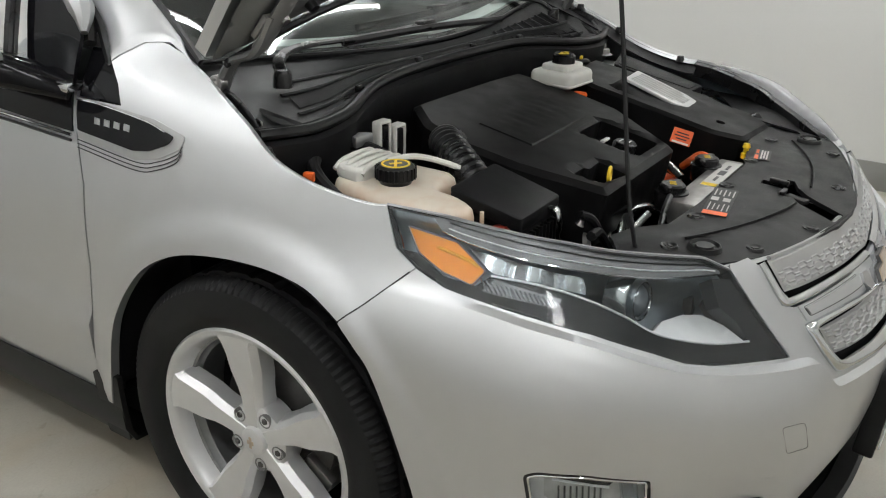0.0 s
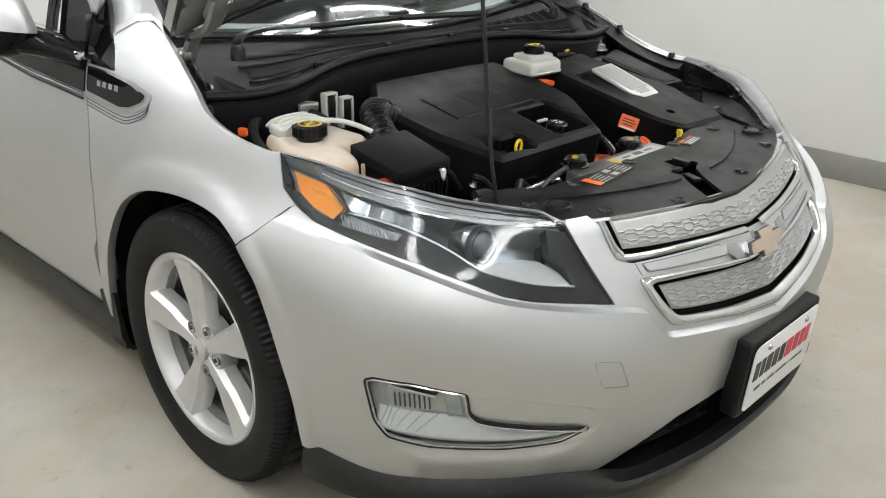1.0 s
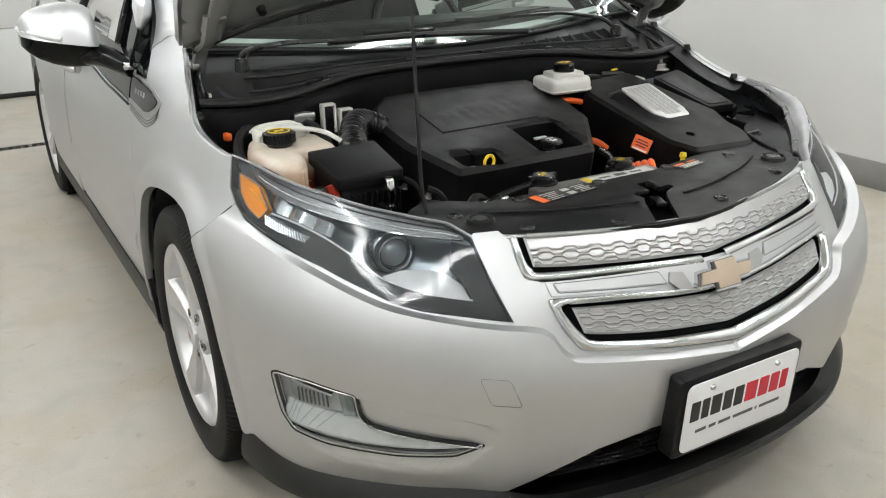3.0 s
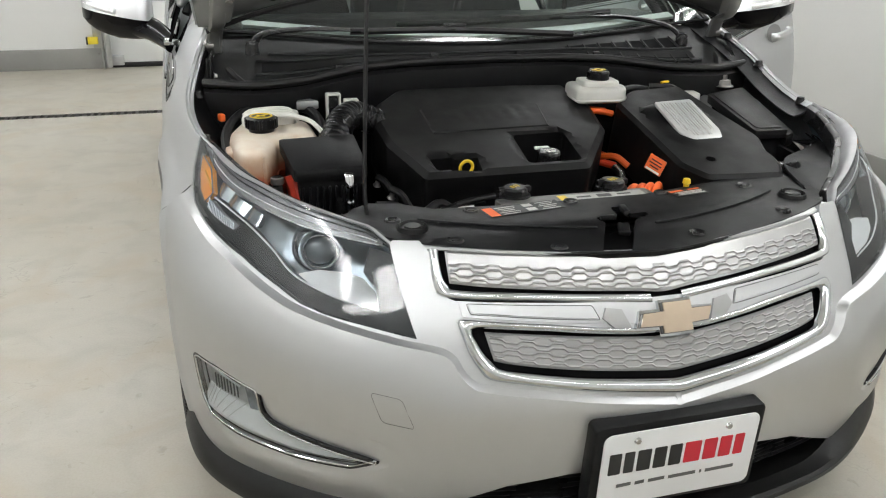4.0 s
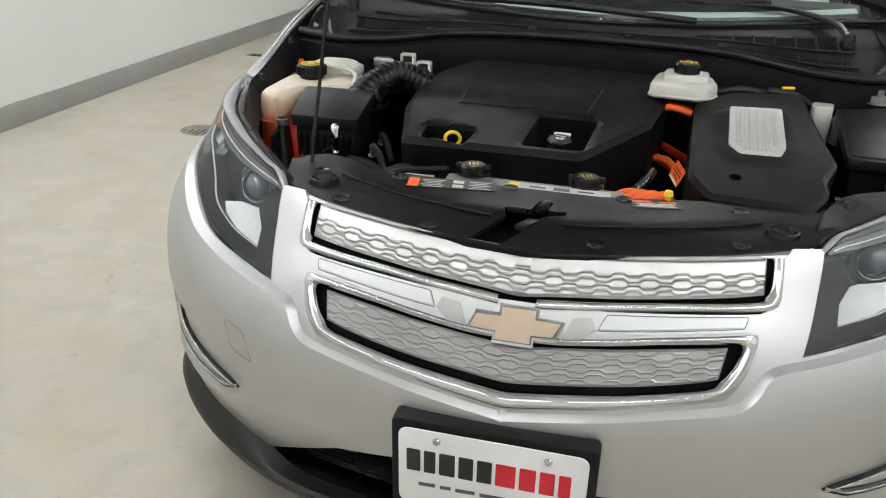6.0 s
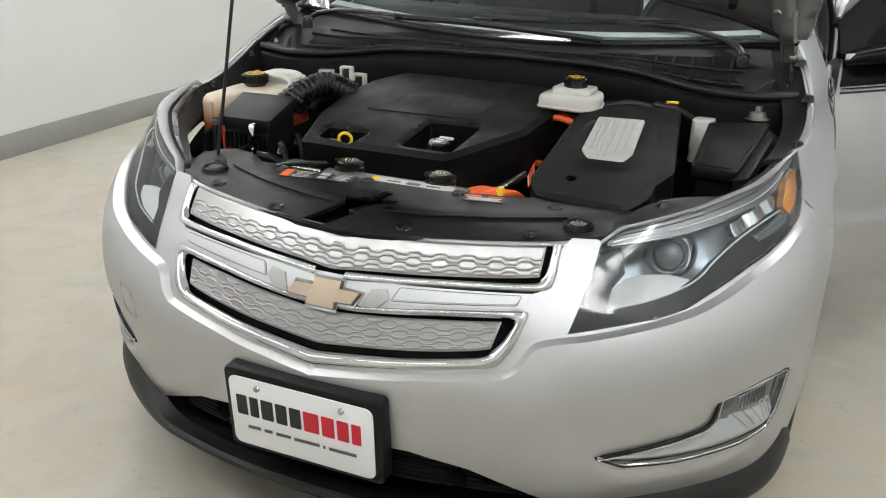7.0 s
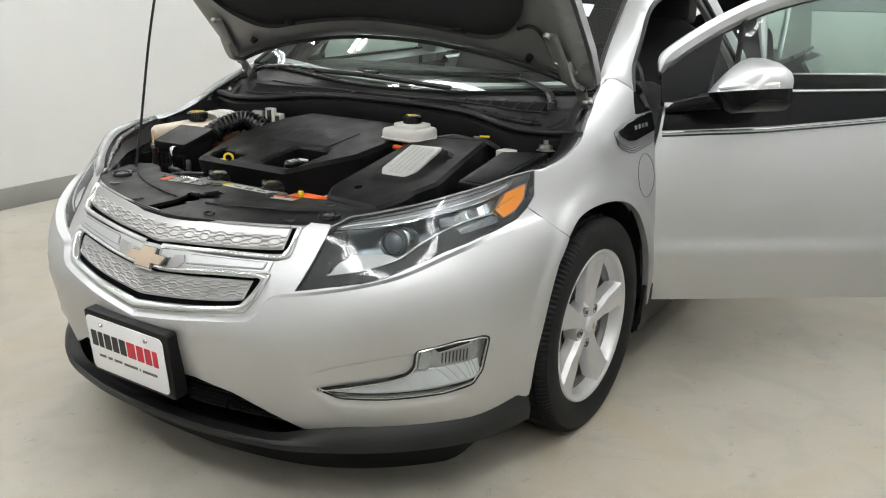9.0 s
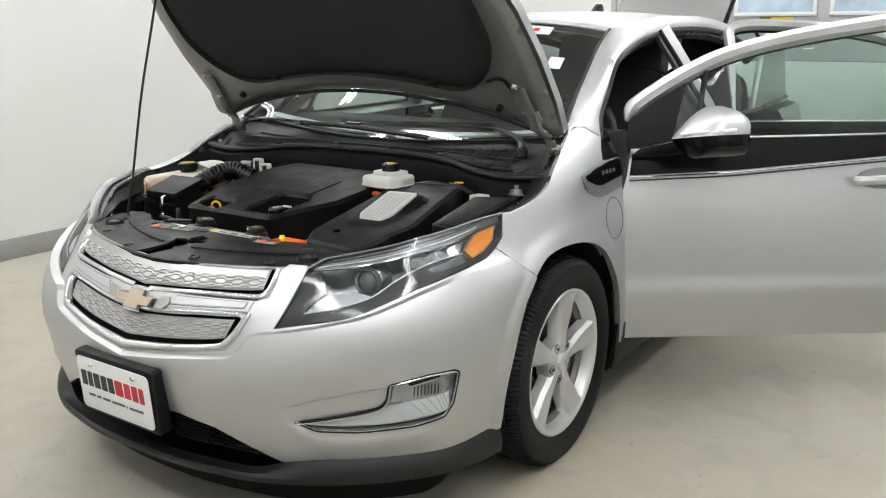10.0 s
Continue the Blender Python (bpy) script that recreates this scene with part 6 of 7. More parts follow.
inv = part("inverter_cover", sloped_panel(BC, [circle(.335, -.455, .012, 14)], .837, .20, edge=.010, drop=.008, h=.016, flange=.13,
                                          extra=plateau), COVER, car, "black power unit cover with a silver plate", smooth=22)
# near-black plug paints the hole's shaded depth
part("hole_floor", tilted(prism(circle(.335, -.455, .016, 12), -.06, -.05), .837, .20), DARK, inv)
sp = part("silver_plate", tilted(prism(round_loop(SP, .006, 2), -.008, 0, .0015), .889, .33), PLATE_SILVER, inv, "silver ribbed plate")
for k in range(11):
    x = .340 + k * .0078
    y0 = -.352 if 1 < k < 9 else -.330
    part("plate_rib", tilted(prism([(x - .0012, y0), (x + .0016, y0), (x + .0012, -.214), (x - .0016, -.214)], 0, .0020), .889, .33), LABEL_GREY if k % 2 else PLATE_SILVER, sp)
part("front_bracket", box((.475, -.51, .69), (.06, .05, .05), .008), BLACK_SMOOTH, inv)
# fuse box
FB = [(.553, -.306), (.647, -.311), (.688, -.045), (.556, -.078)]
fb = part("fuse_box", tilted(prism(round_loop(FB, .010, 3), -.022, 0, .006), .8234, .20), BLACK, car, "black fuse box with a smooth lid")
part("lid_field", tilted(prism(round_loop(shrink(FB, .014), .012, 3), 0, .0025, .002), .8234, .20), BLACK, fb, "raised smooth field of the lid")
part("lid_skirt", tilted(prism([(.640, -.315), (.672, -.300), (.700, -.10), (.684, -.06)], -.045, -.012, .004), .8234, .20), BLACK, fb)
part("fuse_base", tilted(prism(shrink(FB, .016), -.16, -.022, .004), .8234, .20), DARK, fb)
part("white_bottle", prism(round_loop([(.512, -.050), (.556, -.054), (.566, .0), (.518, .0)], .012, 3), .70, .802, .01), TANK_WHITE, car, "white washer bottle edge")
part("strut_bolt", lathe([(0, .026), (.009, .026), (.010, .014), (.020, .012), (.022, 0), (.03, -.004)], 12, pose(.655, .0, .815)), STEEL, car, "steel strut bolt")
part("corner_plug", join(lathe([(0, .05), (.018, .046), (.022, .02), (.020, -.03)], 14, pose(.515, -.468, .700, 62, 0, 40)), box((.528, -.452, .715), (.03, .03, .02), .004)), BLACK_SMOOTH, car, "black cable plug beside the power unit")
part("strut_tower", lathe([(0, .01), (.05, .008), (.075, -.01), (.08, -.06)], 26, pose(.64, -.02, .78)), PAINT_SHADED, car, "painted strut tower")
part("strut_tower", lathe([(0, .01), (.05, .008), (.075, -.01), (.08, -.06)], 26, pose(-.64, .02, .74)), DARK, car)
part("plug_cap", lathe([(0, .016), (.007, .015), (.009, .006), (.006, .004), (.006, -.006), (.010, -.008), (.010, -.02)], 14, pose(.217, -.552, .722)), YELLOW, car, "yellow plug cap")

# orange high-voltage cables
for pts, r in (*(([(.085 + .022 * k, -.530, .655), (.110 + .022 * k, -.500, .688), (.150 + .020 * k, -.455, .694), (.190 + .015 * k, -.42, .665)], .0085) for k in range(4)),
               ([(.180, -.112, .782), (.215, -.122, .788), (.255, -.128, .780)], .008), ([(.19, -.21, .695), (.215, -.24, .700), (.24, -.26, .68)], .008)):
    part("power_cable", tube(pts, r, 10, 6), ORANGE, car, "orange high-voltage cable")
for pts in ([(.175, .02, .665), (.205, -.01, .668), (.235, -.05, .664), (.27, -.08, .655)], [(.185, -.075, .665), (.200, -.115, .664), (.228, -.150, .660), (.265, -.165, .65)], [(.165, -.05, .775), (.20, -.075, .782), (.255, -.085, .776)]):
    part("power_cable", tube(pts, .0095, 10, 6), HV_RED, car, "red-orange high-voltage cable")
TAG = pose(0.233, -0.396, 0.722, 72, 0, -66) @ pose(0, 0, 0, 0, 0, -14)
tag = part("orange_tag", prism(rounded(-.024, -.018, .024, .018, .002), 0, .0016, m=TAG), ORANGE, car, "orange warning tag")
for dy, w in ((.008, .03), (.001, .036), (-.006, .026)):
    part("print_bar", prism([(-w / 2, dy - .0014), (w / 2, dy - .0014), (w / 2, dy + .0014), (-w / 2, dy + .0014)], .0017, .0022, m=TAG), INK_BLACK, tag)
part("print_bar", prism([(-.02, -.017), (.02, -.017), (.02, -.0125), (-.02, -.0125)], .0017, .0022, m=TAG), INK_WHITE, tag)
part("foil_hose", tube([(.125, -.44, .655), (.150, -.40, .672), (.175, -.35, .685), (.185, -.30, .69)], .011, 12, 6), FOIL, car, "foil-wrapped hose")
rng = random.Random(8)
for k in range(5):
    y, z = -.352 - .013 * k, .634 - .006 * (k % 2)
    part("power_cable", tube([(x, y + rng.uniform(-.008, .008) - .06 * x, z + rng.uniform(-.009, .009)) for x in (-.035 + .012 * k, .02, .07, .12, .17)] + [(.24, -.36, .60)], .0105, 9, 6), ORANGE, car, "orange high-voltage cable")
for pts in ([(-.255, -.425, .60), (-.225, -.41, .645), (-.165, -.39, .652), (-.10, -.385, .645), (-.04, -.37, .62)], [(-.215, -.435, .60), (-.19, -.425, .64), (-.15, -.415, .648), (-.08, -.43, .645), (-.02, -.44, .62)]):
    part("foil_hose", tube(pts, .0085, 10, 6), FOIL, car, "foil-wrapped hose")
part("foil_hose", tube([(-.385, -.520, .670), (-.355, -.503, .688), (-.30, -.497, .690), (-.235, -.492, .690)], .0075, 10, 6), FOIL, car, "foil-wrapped hose")
for pts in (([(-.34, -.50, .69), (-.30, -.475, .70), (-.26, -.47, .67)]), ([(-.43, -.46, .70), (-.38, -.455, .69), (-.34, -.46, .65)]), ([(.30, -.03, .81), (.36, -.02, .82), (.42, .0, .81)]), ([(.42, -.01, .82), (.47, -.03, .82), (.51, -.02, .80)])):
    part("wiring_hose", tube(pts, .009, 8, 6), SEAL, car, "black wiring hose")
part("wiring_clip", box((.46, -.02, .832), (.03, .008, .006), .002, (0, 0, 20)), YELLOW, car)


# ---- cowl, windscreen and wipers ----
def ws_base(u):
    return Vector((.705 * u, .135 + .155 * u * u - .085 * u ** 6, .925 + .040 * u * u))


def ws_top(u):
    return Vector((.545 * u, .82 + .065 * u * u, 1.335 - .043 * u * u))


SCREEN_EDGE = [(.705, .190, .965), (.685, .262, 1.011), (.645, .412, 1.089), (.607, .573, 1.165), (.571, .728, 1.238), (.545, .885, 1.292)]


def screen_at(u, v):
    p = ws_base(u).lerp(ws_top(u), v) + Vector((0, -.012, .022)) * math.sin(math.pi * v) * (1 - .5 * u * u)
    k = v * (len(SCREEN_EDGE) - 1)
    i = min(int(k), len(SCREEN_EDGE) - 2)
    e = Vector(SCREEN_EDGE[i]).lerp(Vector(SCREEN_EDGE[i + 1]), k - i)
    q = ws_base(1).lerp(ws_top(1), v) + Vector((0, -.006, .011)) * math.sin(math.pi * v)
    w = abs(u) ** 4
    return p + Vector(((e.x - q.x) * u * abs(u) ** 3, (e.y - q.y) * w, (e.z - q.z) * w))


_SX = (0, .2, .33, .43, .52, .62, .735)
_SY, _SZ = spline(_SX, (.098, .094, .082, .052, .018, .006, .034)), spline(_SX, (.886, .884, .878, .868, .860, .857, .862))


def seal_at(u):
    x = abs(.735 * u)
    return Vector((.735 * u, float(_SY(x)), float(_SZ(x))))


def cowl_at(u, v):
    k = (0, .06, .16, .45, .60, .80, 1.0)[v]
    h = (0, .006, -.004, .002, -.010, -.012, -.004)[v]
    return seal_at(u).lerp(ws_base(u * .995) + Vector((0, -.004, -.004)), k) + Vector((0, 0, h))


def cowl_point(u, k, off=0.0):
    h = float(np.interp(k, (0, .06, .16, .45, .60, .80, 1.0), (0, .006, -.004, .002, -.010, -.012, -.004)))
    return seal_at(u).lerp(ws_base(u * .995) + Vector((0, -.004, -.004)), k) + Vector((0, 0, h + off))


cowl = part("cowl_panel", grid_sheet(cowl_at, np.linspace(-1, 1, 50), range(7), .004), COWL, car, "black plastic cowl panel below the windscreen")
part("cowl_seal", tube([seal_at(u) + Vector((0, -.004, .004)) for u in np.linspace(-1, 1, 30)], .010, 10, 2), SEAL, cowl, "black rubber seal")
part("cowl_lip", grid_sheet(lambda u, v: seal_at(u) + Vector((0, (-.005, -.016, -.018, .0)[v], (-.008, -.016, -.05, -.14)[v])), np.linspace(-1, 1, 40), range(4), .003), BLACK, cowl)
for k in range(8):
    u = .33 + k * .066
    a, b = Vector(cowl_at(u, 2)), Vector(cowl_at(u + .012, 5))
    part("grille_rib", tube([a + Vector((0, 0, .004)), b + Vector((0, 0, .006))], .0035, 6, 2), BLACK, cowl)
# flat near-black sheet on the cowl, painted as shade between the ribs
part("grille_well", grid_sheet(lambda u, v: Vector(cowl_at(u, 2)).lerp(Vector(cowl_at(u, 5)), v) + Vector((0, 0, .0045)), np.linspace(.33, .80, 12), (0, 1), .001), DARK, cowl)
for u in (-.62, -.30, 0, .28):
    part("push_clip", lathe([(0, .003), (.007, .003), (.009, 0)], 10, Matrix.Translation(Vector(cowl_at(u, 2)) + Vector((0, .004, .002)))), BLACK_SMOOTH, cowl)
for s in (1, -1):
    part("cowl_end", prism(round_loop([(s * .62, .03), (s * .722, .03), (s * .722, .17), (s * .70, .22), (s * .63, .20)], .02, 4), .78, .846, .016, 3), BLACK, cowl)
    part("end_rib", tube([(s * .640, .01, .858), (s * .668, .07, .878), (s * .680, .14, .895), (s * .668, .20, .93)], .011, 8, 5), SEAL, cowl, "black rubber corner seal")
    part("end_boot", lathe([(0, .020), (.014, .019), (.022, .012), (.025, 0), (.031, -.006), (.034, -.03)], 18, pose(s * .668, .115, .872, 12, s * 14, 0)), BLACK_SMOOTH, cowl)
    part("end_bracket", tube([(s * .716, .03, .80), (s * .718, .05, .86), (s * .712, .10, .905), (s * .700, .16, .915)], .013, 8, 5, .4), BLACK_SMOOTH, cowl)
    for q in (.825, .85, .875):
        part("bracket_bolt", lathe([(0, .009), (.006, .009), (.008, .002), (.011, 0)], 8, pose(s * .708, .045 + .3 * (q - .825), q, 0, -90 * s, 0)), STEEL, cowl)
for k, ends in ((.22, (-.84, .84)), (.45, (-.84, .84)), (.70, (-.80, .30))):
    part("moulded_ridge", tube([cowl_point(u, k, .001) for u in np.linspace(*ends, 30)], .0036, 6, 2), COWL, cowl)
part("trough", grid_sheet(lambda u, v: cowl_point(u, .27 + .14 * v, .0015), np.linspace(-.82, .82, 40), (0, .5, 1), .001), BLACK, cowl)
for u in (-.55, -.2, .12, .42):
    part("cowl_clip", box(seal_at(u) + Vector((0, .012, .012)), (.020, .012, .016), .003), BLACK_SMOOTH, cowl)
screen = part("windscreen", grid_sheet(screen_at, np.linspace(-1, 1, 30), np.linspace(0, 1, 14)), SCREEN, car, "tinted windscreen", smooth=180)
screen.visible_shadow = False


def frit(u, v):
    return screen_at(u, v) + Vector((0, .004, -.004))


part("black_frit", grid_sheet(lambda u, v: frit(u, .006 + .055 * v), np.linspace(-.985, .985, 30), (0, .35)), BLACK_SMOOTH, screen)
part("screen_edge", tube([screen_at(u, .0) for u in np.linspace(-1, 1, 24)], .005, 6, 2), SEAL, screen)
for s in (1, -1):
    part("screen_trim", tube([screen_at(s, v) for v in np.linspace(0, 1, 10)], .007, 6, 2), SEAL, screen)


def on_screen(u0, u1, v0, v1, name, mt, label="", off=.003, n=4):
    return part(name, grid_sheet(lambda u, v: screen_at(u, v) + Vector((0, -.5, .86)) * off, np.linspace(u0, u1, n), np.linspace(v0, v1, n)), mt, screen, label)


st = on_screen(.42, .64, .86, .945, "oval_sticker", WHITE_PLATE, "white sticker with a red tick")
on_screen(.51, .555, .885, .920, "red_mark", INK_RED, off=.005)
st = on_screen(.74, .83, .55, .65, "service_sticker", material("pale_blue_sticker", (0.55, 0.65, 0.75), rough=0.5, vary=0.1, scale=60), "small pale blue service sticker")
on_screen(.755, .815, .605, .64, "sticker_print", INK_WHITE, off=.005)

for pts, blade, lab in (([(-.612, .085, .940), (-.58, .12, .962), (-.48, .155, .968), (-.30, .150, .963), (-.088, .130, .968)], [(-.36, .150, .960), (-.09, .118, .962), (.245, .118, .945)], "black wiper arm and blade"),
                        ([(.595, .140, .925), (.56, .175, .955), (.46, .225, .972), (.34, .235, .975), (.10, .225, .975)], [(.42, .255, .985), (.10, .222, .972), (-.22, .225, .965)], "black wiper arm and blade")):
    w = part("wiper", tube(pts, lambda t: .013 - .006 * t, 8, 6, .6), BLACK_SMOOTH, car, lab)
    part("blade", tube(blade, .007, 6, 6, 1.3), SEAL, w)
    part("blade_carrier", tube([blade[0], blade[1]], .0085, 6, 4, .6), BLACK_SMOOTH, w)
    part("pivot_cap", lathe([(0, .012), (.012, .011), (.016, .004), (.018, -.02)], 14, Matrix.Translation(pts[0])), BLACK_SMOOTH, w)
    part("blade_joint", box(pts[-1], (.06, .022, .02), .005), BLACK_SMOOTH, w)

# ---- pillars, roof and rear ----
def green_x(z):
    t = max(0.0, (z - .90) / .44)
    return .802 - .215 * t ** 1.2


RAIL = [(.719, .198, .967), (.706, .230, .990), (.685, .262, 1.011), (.645, .410, 1.089), (.607, .570, 1.165), (.571, .726, 1.238), (.546, .888, 1.298), (.545, 1.12, 1.333), (.556, 1.5, 1.353), (.552, 2.0, 1.350), (.53, 2.5, 1.305), (.47, 3.0, 1.20)]
OUT = [(.756, .371, .953), (.752, .380, .967), (.745, .395, .985), (.727, .434, 1.027), (.705, .53, 1.092), (.660, .71, 1.191), (.630, .94, 1.246), (.610, 1.16, 1.28), (.598, 1.5, 1.306), (.594, 2.0, 1.30), (.575, 2.5, 1.25), (.53, 3.0, 1.15)]
FOOT = Vector((.7135, .287, .9935)) - (Vector(RAIL[0]) + Vector(OUT[0])) / 2
for s in (1, -1):
    inner_c, outer_c = curve_points(RAIL, 5), curve_points(OUT, 5)

    def pil(i, v):
        a, b = Vector(inner_c[i]), Vector(outer_c[i])
        k = (0, .06, .35, .66, .94, 1.0)[v]
        p = a.lerp(b, k) + Vector((.45, -.25, .75)).normalized() * (-.008, .0, .003, .003, .0, -.012)[v] * min(1, .1 + i / 14) + Vector((.45, -.25, .75)).normalized() * (.0015 * max(0, 1 - i / 7)) + FOOT * (4 * k * (1 - k) * max(0, 1 - i / 26) ** .9)
        return Vector((s * p.x, p.y, p.z))
    part("roof_pillar", grid_sheet(pil, range(len(inner_c)), range(6), .010), PAINT, car, "silver windscreen pillar and roof rail", smooth=60)
    part("opening_seal", tube([(s * (p[0] - .010), p[1] + .008, p[2] - .012) for p in OUT], .013, 8, 4), SEAL, car, "black rubber seal round the door opening")
    part("opening_flange", tube([(s * (p[0] - .032), p[1] + .020, p[2] - .026) for p in OUT[1:]], .014, 8, 4), BLACK_SMOOTH, car)
    part("pillar_inner", tube([(s * (p[0] - .055), p[1] + .02, p[2] - .035) for p in OUT[1:]], .022, 8, 3), FABRIC, car)


def roof(u, v):
    y = .83 + v * 2.15
    zc = float(spline([.83, 1.2, 1.8, 2.4, 2.98], [1.330, 1.366, 1.380, 1.346, 1.258])(y))
    xe = float(spline([.83, 1.15, 1.5, 2.0, 2.5, 3.0], [.548, .552, .562, .557, .532, .47])(y))
    return Vector((u * xe, y + .10 * u * u * (1 - v), zc - .026 * u * u - .022 * u ** 4))


part("roof", grid_sheet(roof, np.linspace(-1, 1, 24), np.linspace(0, 1, 24), .01), PAINT, car, "silver painted roof", smooth=180)
part("headliner", grid_sheet(lambda u, v: roof(u * .98, v) - Vector((0, 0, .03)), np.linspace(-1, 1, 10), np.linspace(.01, 1, 10), .005), TAN, car)
part("antenna_fin", prism(round_loop([(-.06, 0), (.06, 0), (.055, .03), (.03, .045), (-.01, .02)], .006, 3), -.016, .016, .008, m=pose(0, 1.95, 1.377, 90, 0, 90)), BLACK_SMOOTH, car, "black roof antenna fin")
hatch = part("tailgate", grid_sheet(lambda u, v: Vector((u * (.33 + .03 * v), 2.98 + .42 * v, 1.30 + .50 * v + .03 * (1 - u * u))), np.linspace(-1, 1, 12), np.linspace(0, 1, 8), .03), PAINT, car, "raised silver tailgate")
part("tailgate_glass", grid_sheet(lambda u, v: Vector((u * .29, 2.985 + .42 * v, 1.29 + .50 * v)), np.linspace(-1, 1, 6), np.linspace(.18, .9, 6)), WHITE_PLATE, hatch)
for s in (1, -1):
    part("tailgate_edge", tube([(s * (.335 + .03 * v), 2.98 + .42 * v, 1.295 + .50 * v) for v in (0, .5, 1)], .016, 8, 3), BLACK_SMOOTH, hatch)
    part("tailgate_strut", tube([(s * .52, 3.0, 1.28), (s * .60, 3.30, 1.02)], .012, 8, 0), BLACK_SMOOTH, hatch)

# body behind the front doors, sills and floor
SIDE_R = [(3.07, .275), (4.16 - .36, .275), (4.16 - .34, .42), (4.16 - .25, .57), (4.16 - .10, .665), (4.16 + .10, .665), (4.16 + .25, .57), (4.16 + .36, .30), (4.9, .30), (5.0, .88), (3.07, .885)]
part("rear_body_side", panel(side(SIDE_R, -1), h=.08, flange=.02), PAINT, car, "silver rear door and quarter panel")
part("rear_body_side", panel(side([(a if a > 3.9 else a + .98, z) for a, z in SIDE_R if a > 3.5] + [(4.02, .885)], 1), h=.08, flange=.02), PAINT, car, "silver rear quarter panel")
part("tail_panel", panel([(5.0, .30), (6.4, .30), (6.4, .88), (5.0, .88)], h=.12, flange=.02), PAINT, car)
for s in (1, -1):
    part("sill", grid_sheet(lambda u, v: Vector((s * (.842, .846, .842, .82, .70)[v], u, (.272, .255, .20, .16, .15)[v])), np.linspace(.36, 2.34, 12), range(5), .01), TRIM_GREY, car, "dark grey plastic sill")
    part("door_sill_step", box((s * .76, 1.45, .30), (.14, 2.1, .08), .012), BLACK, car)
    part("rear_liner", lathe([(.36, -.2), (.36, .2)], 30, pose(s * .615, 2.66, .33, 0, 90, 0)), DARK, car)
    part("rear_pillar", prism([(2.45, .88), (3.15, .88), (2.98, 1.22), (2.62, 1.29)], 0, .03, .006, m=Matrix.Translation((s * .66, 0, 0)) @ Matrix(((0, 0, s, 0), (1, 0, 0, 0), (0, 1, 0, 0), (0, 0, 0, 1)))), PAINT, car)
    part("centre_pillar", tube([(s * .80, 1.50, .30), (s * .79, 1.46, .85), (s * .70, 1.35, 1.10), (s * .59, 1.29, 1.295)], .046, 10, 5, .8), PAINT, car, "silver centre pillar")
    for dy in (-.045, .05):
        part("pillar_seal", tube([(s * .815, 1.50 + dy, .40), (s * .805, 1.46 + dy, .85), (s * .715, 1.35 + dy, 1.10), (s * .605, 1.29 + dy, 1.29)], .010, 8, 5), SEAL, car)
    part("belt_line", tube([(s * .775, 1.56, .905), (s * .77, 2.4, .915), (s * .72, 3.0, .92)], .012, 6, 4), BLACK_SMOOTH, car)
part("cabin_floor", prism([(-.80, .35), (.80, .35), (.80, 3.3), (-.80, 3.3)], .22, .28), DARK, car)
part("bulkhead", prism([(-.73, .24), (.73, .24), (.73, .36), (-.73, .36)], .15, .89), DARK, car)
for s in (1,):
    part("door_jamb", prism([(s * .70, .36), (s * .765, .36), (s * .765, .40), (s * .70, .40)], .27, .89, .006), PAINT, car, "painted door jamb")

# cabin
dash = part("dashboard", prism(round_loop([(.28, .74), (.30, .93), (.45, .955), (.70, .945), (.86, .90), (.88, .80), (.80, .62), (.60, .55)], .03, 3), -.70, .70, .01, m=Matrix(((0, 0, 1, 0), (1, 0, 0, 0), (0, 1, 0, 0), (0, 0, 0, 1)))), BLACK, car, "black dashboard")
# pale strip painted in for the ceiling lights mirrored at the glass foot
part("dash_top", grid_sheet(lambda u, v: ws_base(u) + Vector((0, .022 + .035 * v, .016 + .008 * v)), np.linspace(-.88, .88, 24), (0, .5, 1), .008), material("painted_glare_white", (0.80, 0.81, 0.80), rough=0.6, vary=0.05, scale=8), dash, "pale strip painted as the ceiling lights mirrored at the windscreen foot")
part("steering_wheel", tube([(.36 + .18 * math.cos(t), .98 + .06 * math.sin(t), .86 + .17 * math.sin(t)) for t in np.linspace(0, 2 * math.pi, 25)], .014, 8, 0), BLACK_SMOOTH, dash, "black steering wheel")


def car_seat(x, y):
    st = part("car_seat", prism(rounded(-.26, 0, .26, .52, .06), .30, .50, .05, 3, m=pose(x, y, .03)), FABRIC, car, "black fabric car seat")
    part("backrest", prism(round_loop([(-.25, 0), (.25, 0), (.27, .30), (.22, .55), (.12, .62), (-.12, .62), (-.22, .55), (-.27, .30)], .04, 3), -.07, .07, .045, 3, m=pose(x, y + .50, .50, 76, 0, 0)), FABRIC, st)
    part("headrest", prism(round_loop([(-.14, 0), (.14, 0), (.13, .16), (.09, .20), (-.09, .20), (-.13, .16)], .03, 3), -.05, .05, .035, 3, m=pose(x, y + .64, 1.10, 80, 0, 0)), FABRIC, st)


for x in (-.37, .37):
    car_seat(x, .95)
    car_seat(x, 1.95)
part("inside_mirror", box((0, .60, 1.235), (.22, .03, .06), .02), BLACK_SMOOTH, car)


